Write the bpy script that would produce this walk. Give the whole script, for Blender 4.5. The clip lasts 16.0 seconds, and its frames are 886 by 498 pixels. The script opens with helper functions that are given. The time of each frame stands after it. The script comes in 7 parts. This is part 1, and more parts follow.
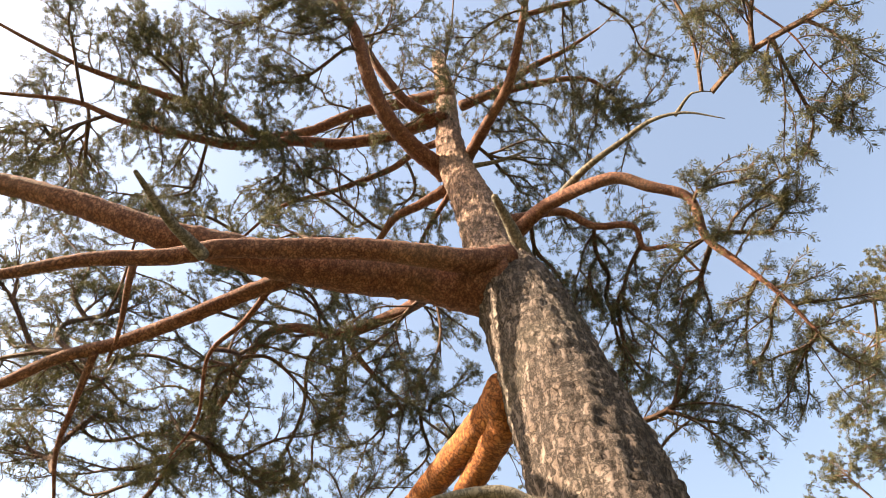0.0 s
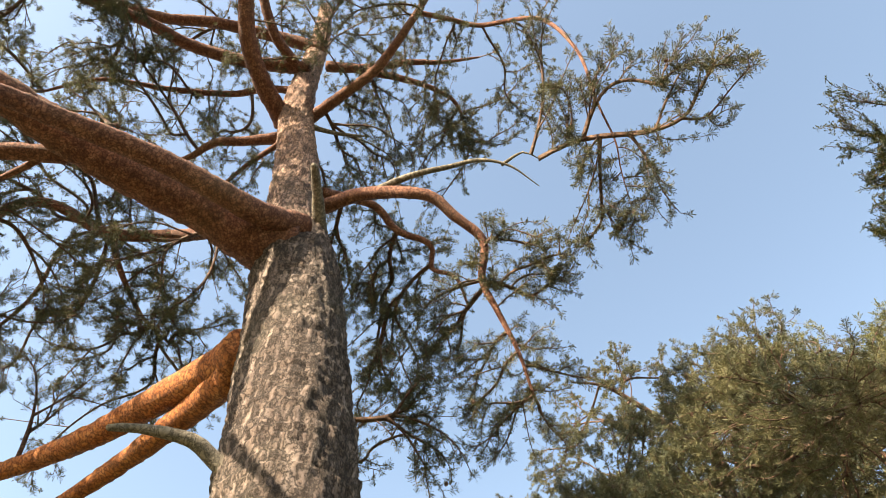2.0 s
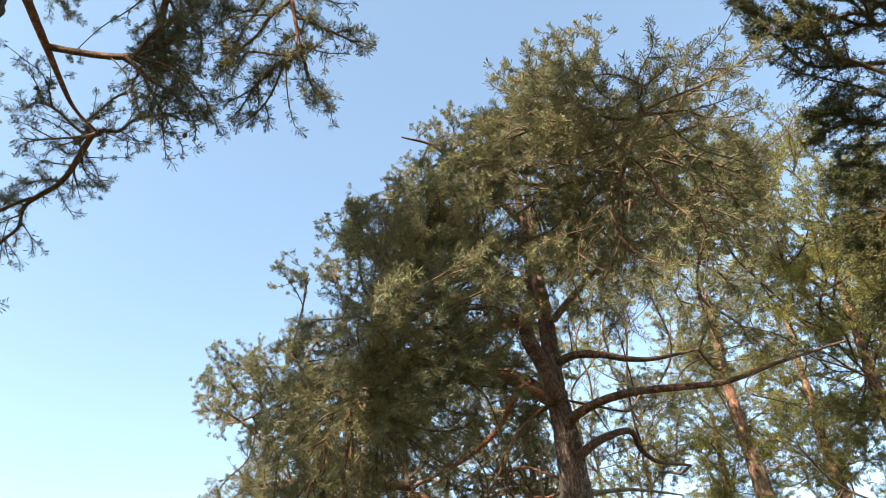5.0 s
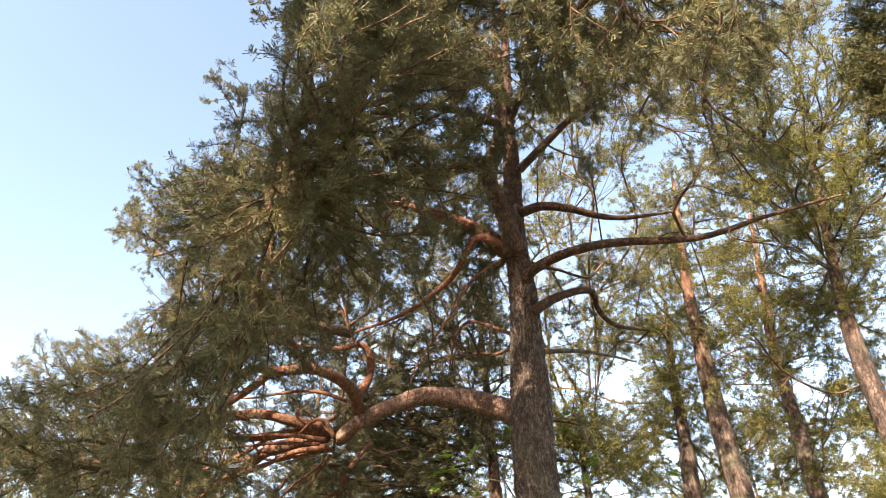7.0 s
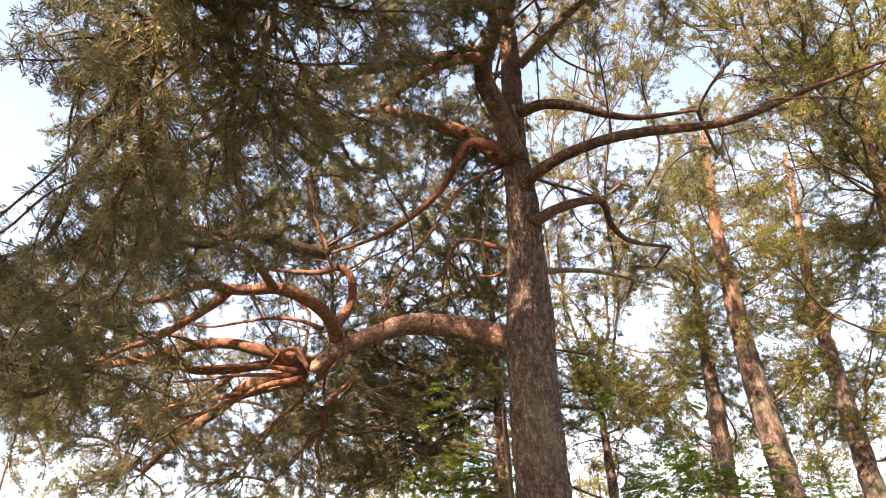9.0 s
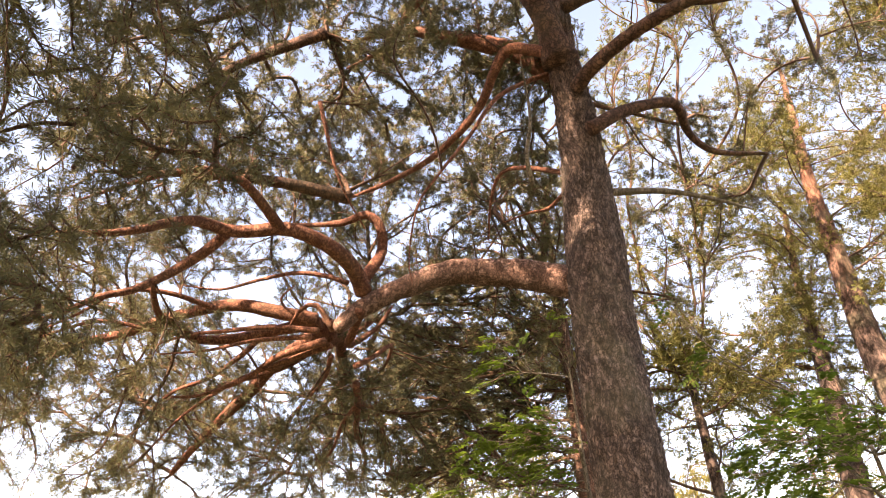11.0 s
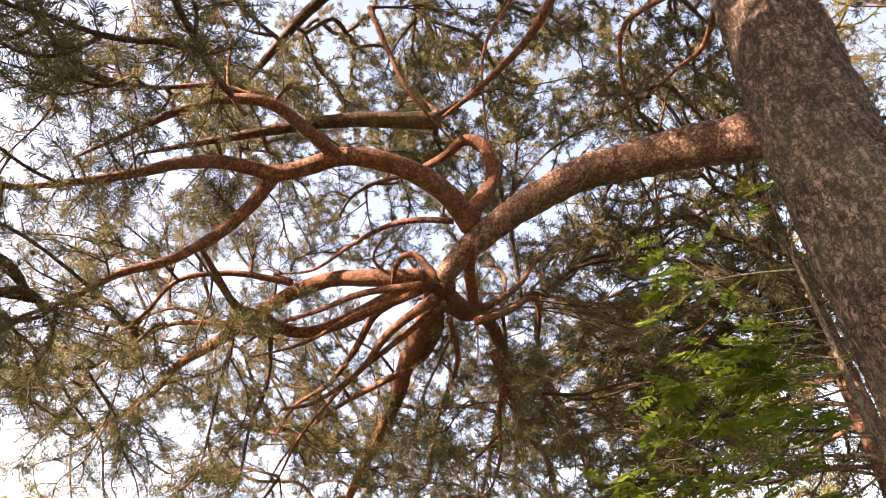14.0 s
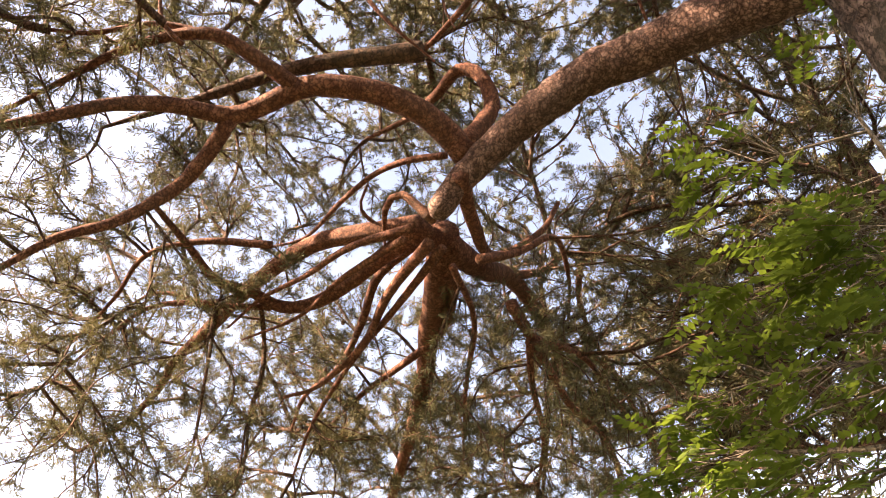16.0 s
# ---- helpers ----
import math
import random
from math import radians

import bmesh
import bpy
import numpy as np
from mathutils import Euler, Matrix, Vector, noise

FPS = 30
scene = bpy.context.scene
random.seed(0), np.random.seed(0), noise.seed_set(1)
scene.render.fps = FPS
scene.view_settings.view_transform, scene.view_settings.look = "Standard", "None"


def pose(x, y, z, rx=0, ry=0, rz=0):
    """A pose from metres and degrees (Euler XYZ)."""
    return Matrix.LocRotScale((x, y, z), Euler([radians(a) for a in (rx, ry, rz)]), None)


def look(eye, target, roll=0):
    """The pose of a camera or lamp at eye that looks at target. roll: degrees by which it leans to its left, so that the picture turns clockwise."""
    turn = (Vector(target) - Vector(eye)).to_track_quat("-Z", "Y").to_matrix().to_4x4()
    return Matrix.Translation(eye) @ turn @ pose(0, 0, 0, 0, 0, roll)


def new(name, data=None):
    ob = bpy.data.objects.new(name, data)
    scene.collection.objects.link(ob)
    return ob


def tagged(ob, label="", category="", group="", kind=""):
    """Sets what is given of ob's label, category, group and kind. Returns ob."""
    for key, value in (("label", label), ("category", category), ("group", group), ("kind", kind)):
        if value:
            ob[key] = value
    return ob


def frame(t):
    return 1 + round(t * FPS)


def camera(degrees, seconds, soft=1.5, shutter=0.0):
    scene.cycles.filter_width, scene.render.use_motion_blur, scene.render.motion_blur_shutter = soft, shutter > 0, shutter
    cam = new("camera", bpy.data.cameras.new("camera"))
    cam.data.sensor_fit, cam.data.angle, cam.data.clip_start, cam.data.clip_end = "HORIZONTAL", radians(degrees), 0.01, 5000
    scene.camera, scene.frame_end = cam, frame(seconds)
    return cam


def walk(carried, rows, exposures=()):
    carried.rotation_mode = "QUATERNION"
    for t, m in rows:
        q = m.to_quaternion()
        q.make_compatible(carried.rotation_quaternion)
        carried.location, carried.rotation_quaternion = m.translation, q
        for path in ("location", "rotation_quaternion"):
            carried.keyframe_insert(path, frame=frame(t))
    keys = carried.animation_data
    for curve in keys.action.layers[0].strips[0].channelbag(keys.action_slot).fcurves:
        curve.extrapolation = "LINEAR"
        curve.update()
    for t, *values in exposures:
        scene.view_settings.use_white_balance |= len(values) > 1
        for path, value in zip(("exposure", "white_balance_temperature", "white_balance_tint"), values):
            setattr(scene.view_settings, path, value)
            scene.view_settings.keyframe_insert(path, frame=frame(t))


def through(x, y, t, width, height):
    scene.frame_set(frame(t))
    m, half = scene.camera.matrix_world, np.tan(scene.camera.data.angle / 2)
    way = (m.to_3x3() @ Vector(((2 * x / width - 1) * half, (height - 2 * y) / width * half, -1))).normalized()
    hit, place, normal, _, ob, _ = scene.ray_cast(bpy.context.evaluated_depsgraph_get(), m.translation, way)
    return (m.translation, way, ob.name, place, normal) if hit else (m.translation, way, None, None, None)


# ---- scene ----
cam = camera(66.0, 16.0, soft=0.7)
PATH = [
    (0, (-0.841, -2.772, 1.878), (-1.57, -2.101, 3.615), 3.3),
    (0.5, (-0.759, -2.745, 1.856), (-1.422, -2.003, 3.591), 2.3),
    (1, (-0.68, -2.753, 1.806), (-1.209, -1.91, 3.54), 1.2),
    (1.5, (-0.637, -2.762, 1.794), (-1.041, -1.836, 3.52), 0.4),
    (2, (-0.6, -2.758, 1.784), (-0.898, -1.771, 3.498), -0.4),
    (2.5, (-0.532, -2.69, 1.761), (-0.73, -1.649, 3.457), -1.3),
    (3, (-0.354, -2.53, 1.684), (-0.501, -1.411, 3.335), -1.9),
    (3.5, (-0.141, -2.292, 1.615), (-0.277, -1.066, 3.189), -2.2),
    (4, (0.065, -1.897, 1.537), (-0.057, -0.559, 3.019), -1.9),
    (4.2, (0.103, -1.704, 1.556), (-0.009, -0.332, 3.006), -2.7),
    (6.3, (0.014, 0.027, 1.504), (0.046, 1.6, 2.739), -2.0),
    (6.5, (0.023, 0.187, 1.528), (0.061, 1.79, 2.723), -1.8),
    (7, (0.114, 0.547, 1.562), (0.16, 2.194, 2.694), -1.5),
    (7.5, (0.239, 0.948, 1.56), (0.291, 2.616, 2.662), -1.3),
    (8, (0.356, 1.34, 1.55), (0.404, 3.02, 2.633), -1.1),
    (8.5, (0.497, 1.765, 1.578), (0.526, 3.457, 2.644), -0.9),
    (9, (0.656, 2.133, 1.589), (0.623, 3.828, 2.649), -0.8),
    (11.5, (0.893, 4.543, 1.482), (0.575, 6.154, 2.624), -0.7),
    (12, (0.909, 4.975, 1.557), (0.484, 6.556, 2.707), -0.6),
    (12.5, (0.969, 5.433, 1.602), (0.437, 6.958, 2.782), -0.7),
    (13, (0.993, 5.861, 1.616), (0.35, 7.315, 2.829), -0.5),
    (13.5, (1.034, 6.252, 1.634), (0.336, 7.651, 2.882), -0.5),
    (14, (1.044, 6.647, 1.657), (0.257, 7.983, 2.92), -0.3),
    (14.5, (0.999, 6.977, 1.691), (0.173, 8.283, 2.96), -0.6),
    (15, (1.033, 7.327, 1.714), (0.16, 8.597, 2.989), -0.7),
    (15.5, (0.98, 7.623, 1.678), (0.072, 8.846, 2.974), -1.4),
    (16, (0.903, 7.862, 1.668), (-0.021, 9.038, 2.996), -1.5),
]
walk(cam, [(t, look(eye, target, roll)) for t, eye, target, roll in PATH],
     exposures=[(0, 2.5, 9300, 14), (1.5, 2.4, 8900, 10), (3, 2.35, 8100, 4), (4.2, 2.4, 7800, 2), (6.3, 2.6, 8200, 6), (7, 2.7, 8500, 12), (9, 2.98, 9400, 21), (12.5, 3.07, 10200, 28), (16, 2.98, 10200, 28)])

# ---- world, sun and exposure ----
SUN_DIR = Vector((-0.44, -0.71, 0.55)).normalized()
world = bpy.data.worlds.new("sky")
scene.world = world
world.use_nodes = True
wt = world.node_tree
sky = wt.nodes.new("ShaderNodeTexSky")
sky.sky_type, sky.sun_disc = "NISHITA", False
sky.sun_elevation = math.asin(SUN_DIR.z)
sky.sun_rotation = math.atan2(SUN_DIR.x, SUN_DIR.y)
sky.air_density, sky.dust_density, sky.ozone_density = 1.0, 1.0, 1.6
wt.links.new(sky.outputs[0], wt.nodes["Background"].inputs[0])
wt.nodes["Background"].inputs[1].default_value = 0.1
sun = new("sun", bpy.data.lights.new("sun", "SUN"))
sun.data.energy, sun.data.angle, sun.data.color = 4.8, radians(0.53), (1.0, 0.94, 0.86)
sun.matrix_world = look(SUN_DIR * 60, (0, 0, 0))


# ---- materials ----
def material(name):
    mat = bpy.data.materials.new(name)
    mat.use_nodes = True
    tree = mat.node_tree
    return mat, tree.nodes, tree.links, tree.nodes["Principled BSDF"]


def ramp(nodes, links, source, stops):
    r = nodes.new("ShaderNodeValToRGB")
    while len(r.color_ramp.elements) < len(stops):
        r.color_ramp.elements.new(0.5)
    for e, (at, colour) in zip(r.color_ramp.elements, stops):
        e.position, e.color = at, (*colour, 1)
    links.new(source, r.inputs[0])
    return r.outputs[0]


def textured(nodes, links, kind, scale, stretch=(1, 1, 1), **more):
    coords = nodes.new("ShaderNodeTexCoord")
    m = nodes.new("ShaderNodeMapping")
    m.inputs["Scale"].default_value = stretch
    links.new(coords.outputs["Object"], m.inputs[0])
    t = nodes.new(kind)
    t.inputs["Scale"].default_value = scale
    for key, value in more.items():
        t.inputs[key.capitalize()].default_value = value
    links.new(m.outputs[0], t.inputs["Vector"])
    return t


def mixed(nodes, links, factor, a, b, blend="MIX"):
    m = nodes.new("ShaderNodeMix")
    m.data_type, m.blend_type = "RGBA", blend
    for socket, value in ((m.inputs[0], factor), (m.inputs[6], a), (m.inputs[7], b)):
        if isinstance(value, bpy.types.NodeSocket):
            links.new(value, socket)
        else:
            socket.default_value = value if isinstance(value, float) else (*value, 1)
    return m.outputs[2]


def bark(name, dark, mid, light, young=None, turn=(7.0, 11.0), lichen=0.25, scale=1.0, bump=0.02, long=0.24):
    """Pine bark: plates with dark cracks, flakes and lichen; young: the flaky orange bark of the upper stem, from one height to another."""
    mat, nodes, links, bsdf = material(name)
    plates = textured(nodes, links, "ShaderNodeTexVoronoi", 9 * scale, (1, 1, long))
    plates.feature = "DISTANCE_TO_EDGE"
    bend = textured(nodes, links, "ShaderNodeTexNoise", 6 * scale, detail=5.0, roughness=0.7)
    push = nodes.new("ShaderNodeVectorMath")
    push.operation = "MULTIPLY_ADD"
    push.inputs[1].default_value = (0.3 / scale,) * 3
    links.new(bend.outputs["Color"], push.inputs[0])
    links.new(plates.inputs["Vector"].links[0].from_socket, push.inputs[2])
    links.new(push.outputs[0], plates.inputs["Vector"])
    warp = textured(nodes, links, "ShaderNodeTexNoise", 5 * scale, (1, 1, long), detail=8.0, roughness=0.65)
    fine = textured(nodes, links, "ShaderNodeTexNoise", 45 * scale, (1, 1, min(1.0, long + 0.1)), detail=6.0, roughness=0.7)
    broad = textured(nodes, links, "ShaderNodeTexNoise", 1.3, detail=4.0)
    colour = ramp(nodes, links, warp.outputs[0], [(0.3, dark), (0.48, mid), (0.7, light)])
    colour = mixed(nodes, links, ramp(nodes, links, fine.outputs[0], [(0.42, (0, 0, 0)), (0.78, (0.45, 0.45, 0.45))]), colour, light)
    crack = ramp(nodes, links, plates.outputs[0], [(0.0, (0.92, 0.92, 0.92)), (0.07, (0.5, 0.5, 0.5)), (0.2, (0, 0, 0))])
    if young:
        geo = nodes.new("ShaderNodeTexCoord")
        split = nodes.new("ShaderNodeSeparateXYZ")
        links.new(geo.outputs["Object"], split.inputs[0])
        span = nodes.new("ShaderNodeMapRange")
        span.inputs[1].default_value, span.inputs[2].default_value = turn
        links.new(split.outputs[2], span.inputs[0])
        flaky = ramp(nodes, links, warp.outputs[0], [(0.3, tuple(c * 0.55 for c in young)), (0.5, young), (0.72, tuple(min(1, c * 1.5) for c in young))])
        colour = mixed(nodes, links, span.outputs[0], colour, flaky)
    colour = mixed(nodes, links, crack, colour, tuple(c * 0.45 for c in dark))
    spots = ramp(nodes, links, broad.outputs[0], [(0.52, (0, 0, 0)), (0.72, (lichen, lichen, lichen))])
    colour = mixed(nodes, links, spots, colour, (0.22, 0.22, 0.15))
    links.new(colour, bsdf.inputs["Base Color"])
    bsdf.inputs["Roughness"].default_value = 0.88
    bsdf.inputs["Specular IOR Level"].default_value = 0.25
    height = mixed(nodes, links, 0.45, ramp(nodes, links, plates.outputs[0], [(0.0, (0, 0, 0)), (0.2, (1, 1, 1))]), fine.outputs[0])
    b = nodes.new("ShaderNodeBump")
    b.inputs["Strength"].default_value, b.inputs["Distance"].default_value = 0.9, bump
    links.new(height, b.inputs["Height"])
    links.new(b.outputs[0], bsdf.inputs["Normal"])
    return mat


def leafy(name, shade, main, tip, through, share=0.3, rough=0.62):
    """Needles or leaves: colour drifting from tuft to tuft, with light passing through."""
    mat, nodes, links, bsdf = material(name)
    drift = textured(nodes, links, "ShaderNodeTexNoise", 0.9, detail=3.0)
    tuft = textured(nodes, links, "ShaderNodeTexNoise", 7.0, detail=4.0, roughness=0.7)
    geo = nodes.new("ShaderNodeNewGeometry")
    colour = ramp(nodes, links, tuft.outputs[0], [(0.32, shade), (0.5, main), (0.72, tip)])
    colour = mixed(nodes, links, ramp(nodes, links, drift.outputs[0], [(0.45, (0, 0, 0)), (0.7, (0.45, 0.45, 0.45))]), colour, tip)
    colour = mixed(nodes, links, ramp(nodes, links, geo.outputs["Random Per Island"], [(0.0, (0, 0, 0)), (1.0, (0.35, 0.35, 0.35))]), colour, shade)
    links.new(colour, bsdf.inputs["Base Color"])
    bsdf.inputs["Roughness"].default_value = rough
    bsdf.inputs["Specular IOR Level"].default_value = 0.2
    trans = nodes.new("ShaderNodeBsdfTranslucent")
    links.new(mixed(nodes, links, 0.6, colour, through), trans.inputs[0])
    both = nodes.new("ShaderNodeMixShader")
    both.inputs[0].default_value = share
    links.new(bsdf.outputs[0], both.inputs[1])
    links.new(trans.outputs[0], both.inputs[2])
    links.new(both.outputs[0], nodes["Material Output"].inputs[0])
    return mat


BARK_OLD = bark("old_pine_bark", (0.026, 0.017, 0.013), (0.088, 0.060, 0.049), (0.27, 0.205, 0.175), young=(0.34, 0.20, 0.15), turn=(7.2, 10.5), lichen=0.1, scale=2.5, bump=0.03, long=0.2)
# young is reddish bark darkened to carry the crown's shade on the upper trunk
BARK_MOSSY = bark("plated_pine_bark", (0.024, 0.016, 0.013), (0.072, 0.048, 0.041), (0.28, 0.205, 0.178), young=(0.11, 0.048, 0.030), turn=(6.5, 9.5), scale=3.3, bump=0.018, long=0.5)
BARK_LIMB = bark("flaky_orange_limb_bark", (0.070, 0.026, 0.017), (0.145, 0.054, 0.034), (0.34, 0.165, 0.112), lichen=0.08, scale=3.4, bump=0.007, long=0.8)
BARK_BRIGHT = bark("bright_orange_limb_bark", (0.13, 0.036, 0.012), (0.29, 0.090, 0.027), (0.42, 0.175, 0.065), lichen=0.06, scale=2.2, bump=0.008, long=0.8)
BARK_DEAD = bark("weathered_bare_wood", (0.06, 0.047, 0.036), (0.135, 0.11, 0.083), (0.25, 0.21, 0.165), lichen=0.12, scale=2.5, bump=0.006)
BARK_FAR = bark("reddish_pine_bark", (0.020, 0.013, 0.011), (0.055, 0.036, 0.031), (0.16, 0.11, 0.092), young=(0.13, 0.060, 0.040), turn=(8.0, 12.5), scale=1.2)
BARK_BOUGH = bark("scaly_pinkish_bough_bark", (0.045, 0.023, 0.018), (0.150, 0.080, 0.062), (0.42, 0.275, 0.225), lichen=0.06, scale=3.6, bump=0.014, long=0.8)
# darker copy of the limb bark, with the upper limbs' shade in its colour
BARK_STEM = bark("shade_toned_limb_bark", (0.022, 0.011, 0.008), (0.068, 0.034, 0.024), (0.18, 0.10, 0.075), lichen=0.12, scale=2.0, bump=0.008, long=0.8)
BARK_TWIG = bark("twig_bark", (0.035, 0.019, 0.014), (0.085, 0.045, 0.031), (0.18, 0.10, 0.066), lichen=0.06, scale=4, bump=0.003, long=0.8)
NEEDLE = leafy("pine_needles", (0.018, 0.023, 0.015), (0.056, 0.060, 0.034), (0.15, 0.125, 0.056), (0.16, 0.15, 0.06), 0.15)
NEEDLE_WIDE = leafy("blue_green_pine_needles", (0.022, 0.029, 0.019), (0.072, 0.078, 0.044), (0.18, 0.15, 0.07), (0.19, 0.17, 0.07), 0.2)
NEEDLE_FAR = leafy("sunlit_pine_needles", (0.024, 0.028, 0.009), (0.092, 0.094, 0.029), (0.20, 0.17, 0.052), (0.24, 0.22, 0.055), 0.28)
NEEDLE_SPRUCE = leafy("spruce_needles", (0.010, 0.016, 0.007), (0.026, 0.034, 0.012), (0.11, 0.085, 0.028), (0.08, 0.09, 0.02), 0.15)
LEAF = leafy("rowan_leaves", (0.026, 0.052, 0.013), (0.055, 0.105, 0.020), (0.13, 0.17, 0.03), (0.17, 0.26, 0.035), 0.45)


# ---- mesh helpers ----
def mesh_object(name, verts, faces, mat, parent, base, smooth=False, label="", kind=""):
    """One mesh, its points given in the world and stored about the base of its parent. faces: an integer array of 3 or 4 columns."""
    verts, faces = np.asarray(verts, np.float32) - np.asarray(base, np.float32), np.asarray(faces, np.int32)
    me = bpy.data.meshes.new(name)
    me.vertices.add(len(verts))
    me.vertices.foreach_set("co", verts.ravel())
    n = faces.shape[1]
    me.loops.add(faces.size)
    me.loops.foreach_set("vertex_index", faces.ravel())
    me.polygons.add(len(faces))
    me.polygons.foreach_set("loop_start", np.arange(0, faces.size, n, dtype=np.int32))
    me.polygons.foreach_set("use_smooth", np.full(len(faces), smooth))
    me.update(calc_edges=True)
    me.materials.append(mat)
    ob = new(name, me)
    ob.parent = parent
    return tagged(ob, label, kind=kind)


def thing(name, base, label, category, group=""):
    ob = new(name)
    ob.location = base
    ob.empty_display_size = 0.3
    return tagged(ob, label, category, group)


def spline(points, step):
    """A smooth line through the points, in even steps."""
    p = np.array(points, float)
    ext = np.vstack([2 * p[0] - p[1], p, 2 * p[-1] - p[-2]])
    out = []
    for a, b, c, d in zip(ext, ext[1:], ext[2:], ext[3:]):
        n = max(2, int(np.linalg.norm(c - b) / step))
        t = np.linspace(0, 1, n, endpoint=False)[:, None]
        out.append(0.5 * (2 * b + (c - a) * t + (2 * a - 5 * b + 4 * c - d) * t**2 + (3 * b - a - 3 * c + d) * t**3))
    return np.vstack([*out, p[-1:]])


def tube(line, radii, sides, rough=0.0, seed=0, plates=0.0, squash=0.38, grain=9.0):
    """Points and quads of a tapered round stem along a line. rough: knots and swellings; plates: depth of the bark's cracks."""
    line, n = np.asarray(line, float), len(line)
    tip = line[-1] - line[-2]
    tip = tip / np.linalg.norm(tip) * radii[-1]
    line = np.vstack([line, line[-1] + tip * 0.4, line[-1] + tip * 0.7])
    radii, n = np.r_[radii, radii[-1] * 0.85, radii[-1] * 0.5], n + 2
    ahead = np.gradient(line, axis=0)
    ahead /= np.linalg.norm(ahead, axis=1)[:, None] + 1e-9
    side = np.cross(ahead, (0.13, 0.27, 1.0) if abs(ahead[0, 2]) < 0.9 else (1.0, 0.2, 0.1))
    side /= np.linalg.norm(side, axis=1)[:, None] + 1e-9
    up = np.cross(side, ahead)
    turn = np.linspace(0, 2 * np.pi, sides, endpoint=False)
    out = np.cos(turn)[None, :, None] * side[:, None] + np.sin(turn)[None, :, None] * up[:, None]
    r = np.repeat(np.asarray(radii, float)[:, None], sides, 1)
    verts = line[:, None] + out * r[..., None]
    if rough or plates:
        grow = np.zeros((n, sides))
        for i in range(n):
            for k in range(sides):
                v = Vector(verts[i, k]) + Vector((seed * 3.1, 0, 0))
                if rough:
                    grow[i, k] += rough * r[i, k] * noise.fractal(v * (0.55 / max(r[i, k], 0.05)), 1.0, 2.0, 3)
                if plates:
                    w = Vector((v.x, v.y, v.z * squash)) * (grain if squash < 1 else 26.0) + noise.noise_vector(v * 6.0) * 0.6
                    d = noise.voronoi(w)[0]
                    grow[i, k] += plates * (min(1.0, (d[1] - d[0]) * 2.6) - 0.6 + 0.16 * noise.noise(v * 26.0) + 0.3 * noise.noise(Vector((v.x * 13.0, v.y * 13.0, v.z * 2.6))))
        verts = verts + out * grow[..., None]
    a = (np.arange(n - 1)[:, None] * sides + np.arange(sides)).ravel()
    b = (np.arange(n - 1)[:, None] * sides + (np.arange(sides) + 1) % sides).ravel()
    quads = np.stack([a, b, b + sides, a + sides], 1)
    cap = len(verts.reshape(-1, 3))
    verts = np.vstack([verts.reshape(-1, 3), line[-1] + ahead[-1] * radii[-1] * 0.35, line[0] - ahead[0] * radii[0] * 0.3])
    last, head = (n - 1) * sides + np.arange(sides), np.arange(sides)[::-1]
    for ring, top in ((last, cap), (head, cap + 1)):
        quads = np.vstack([quads, np.stack([ring[0::2], np.roll(ring, -1)[0::2], np.roll(ring, -2)[0::2], np.full(len(ring[0::2]), top)], 1)])
    return verts, quads


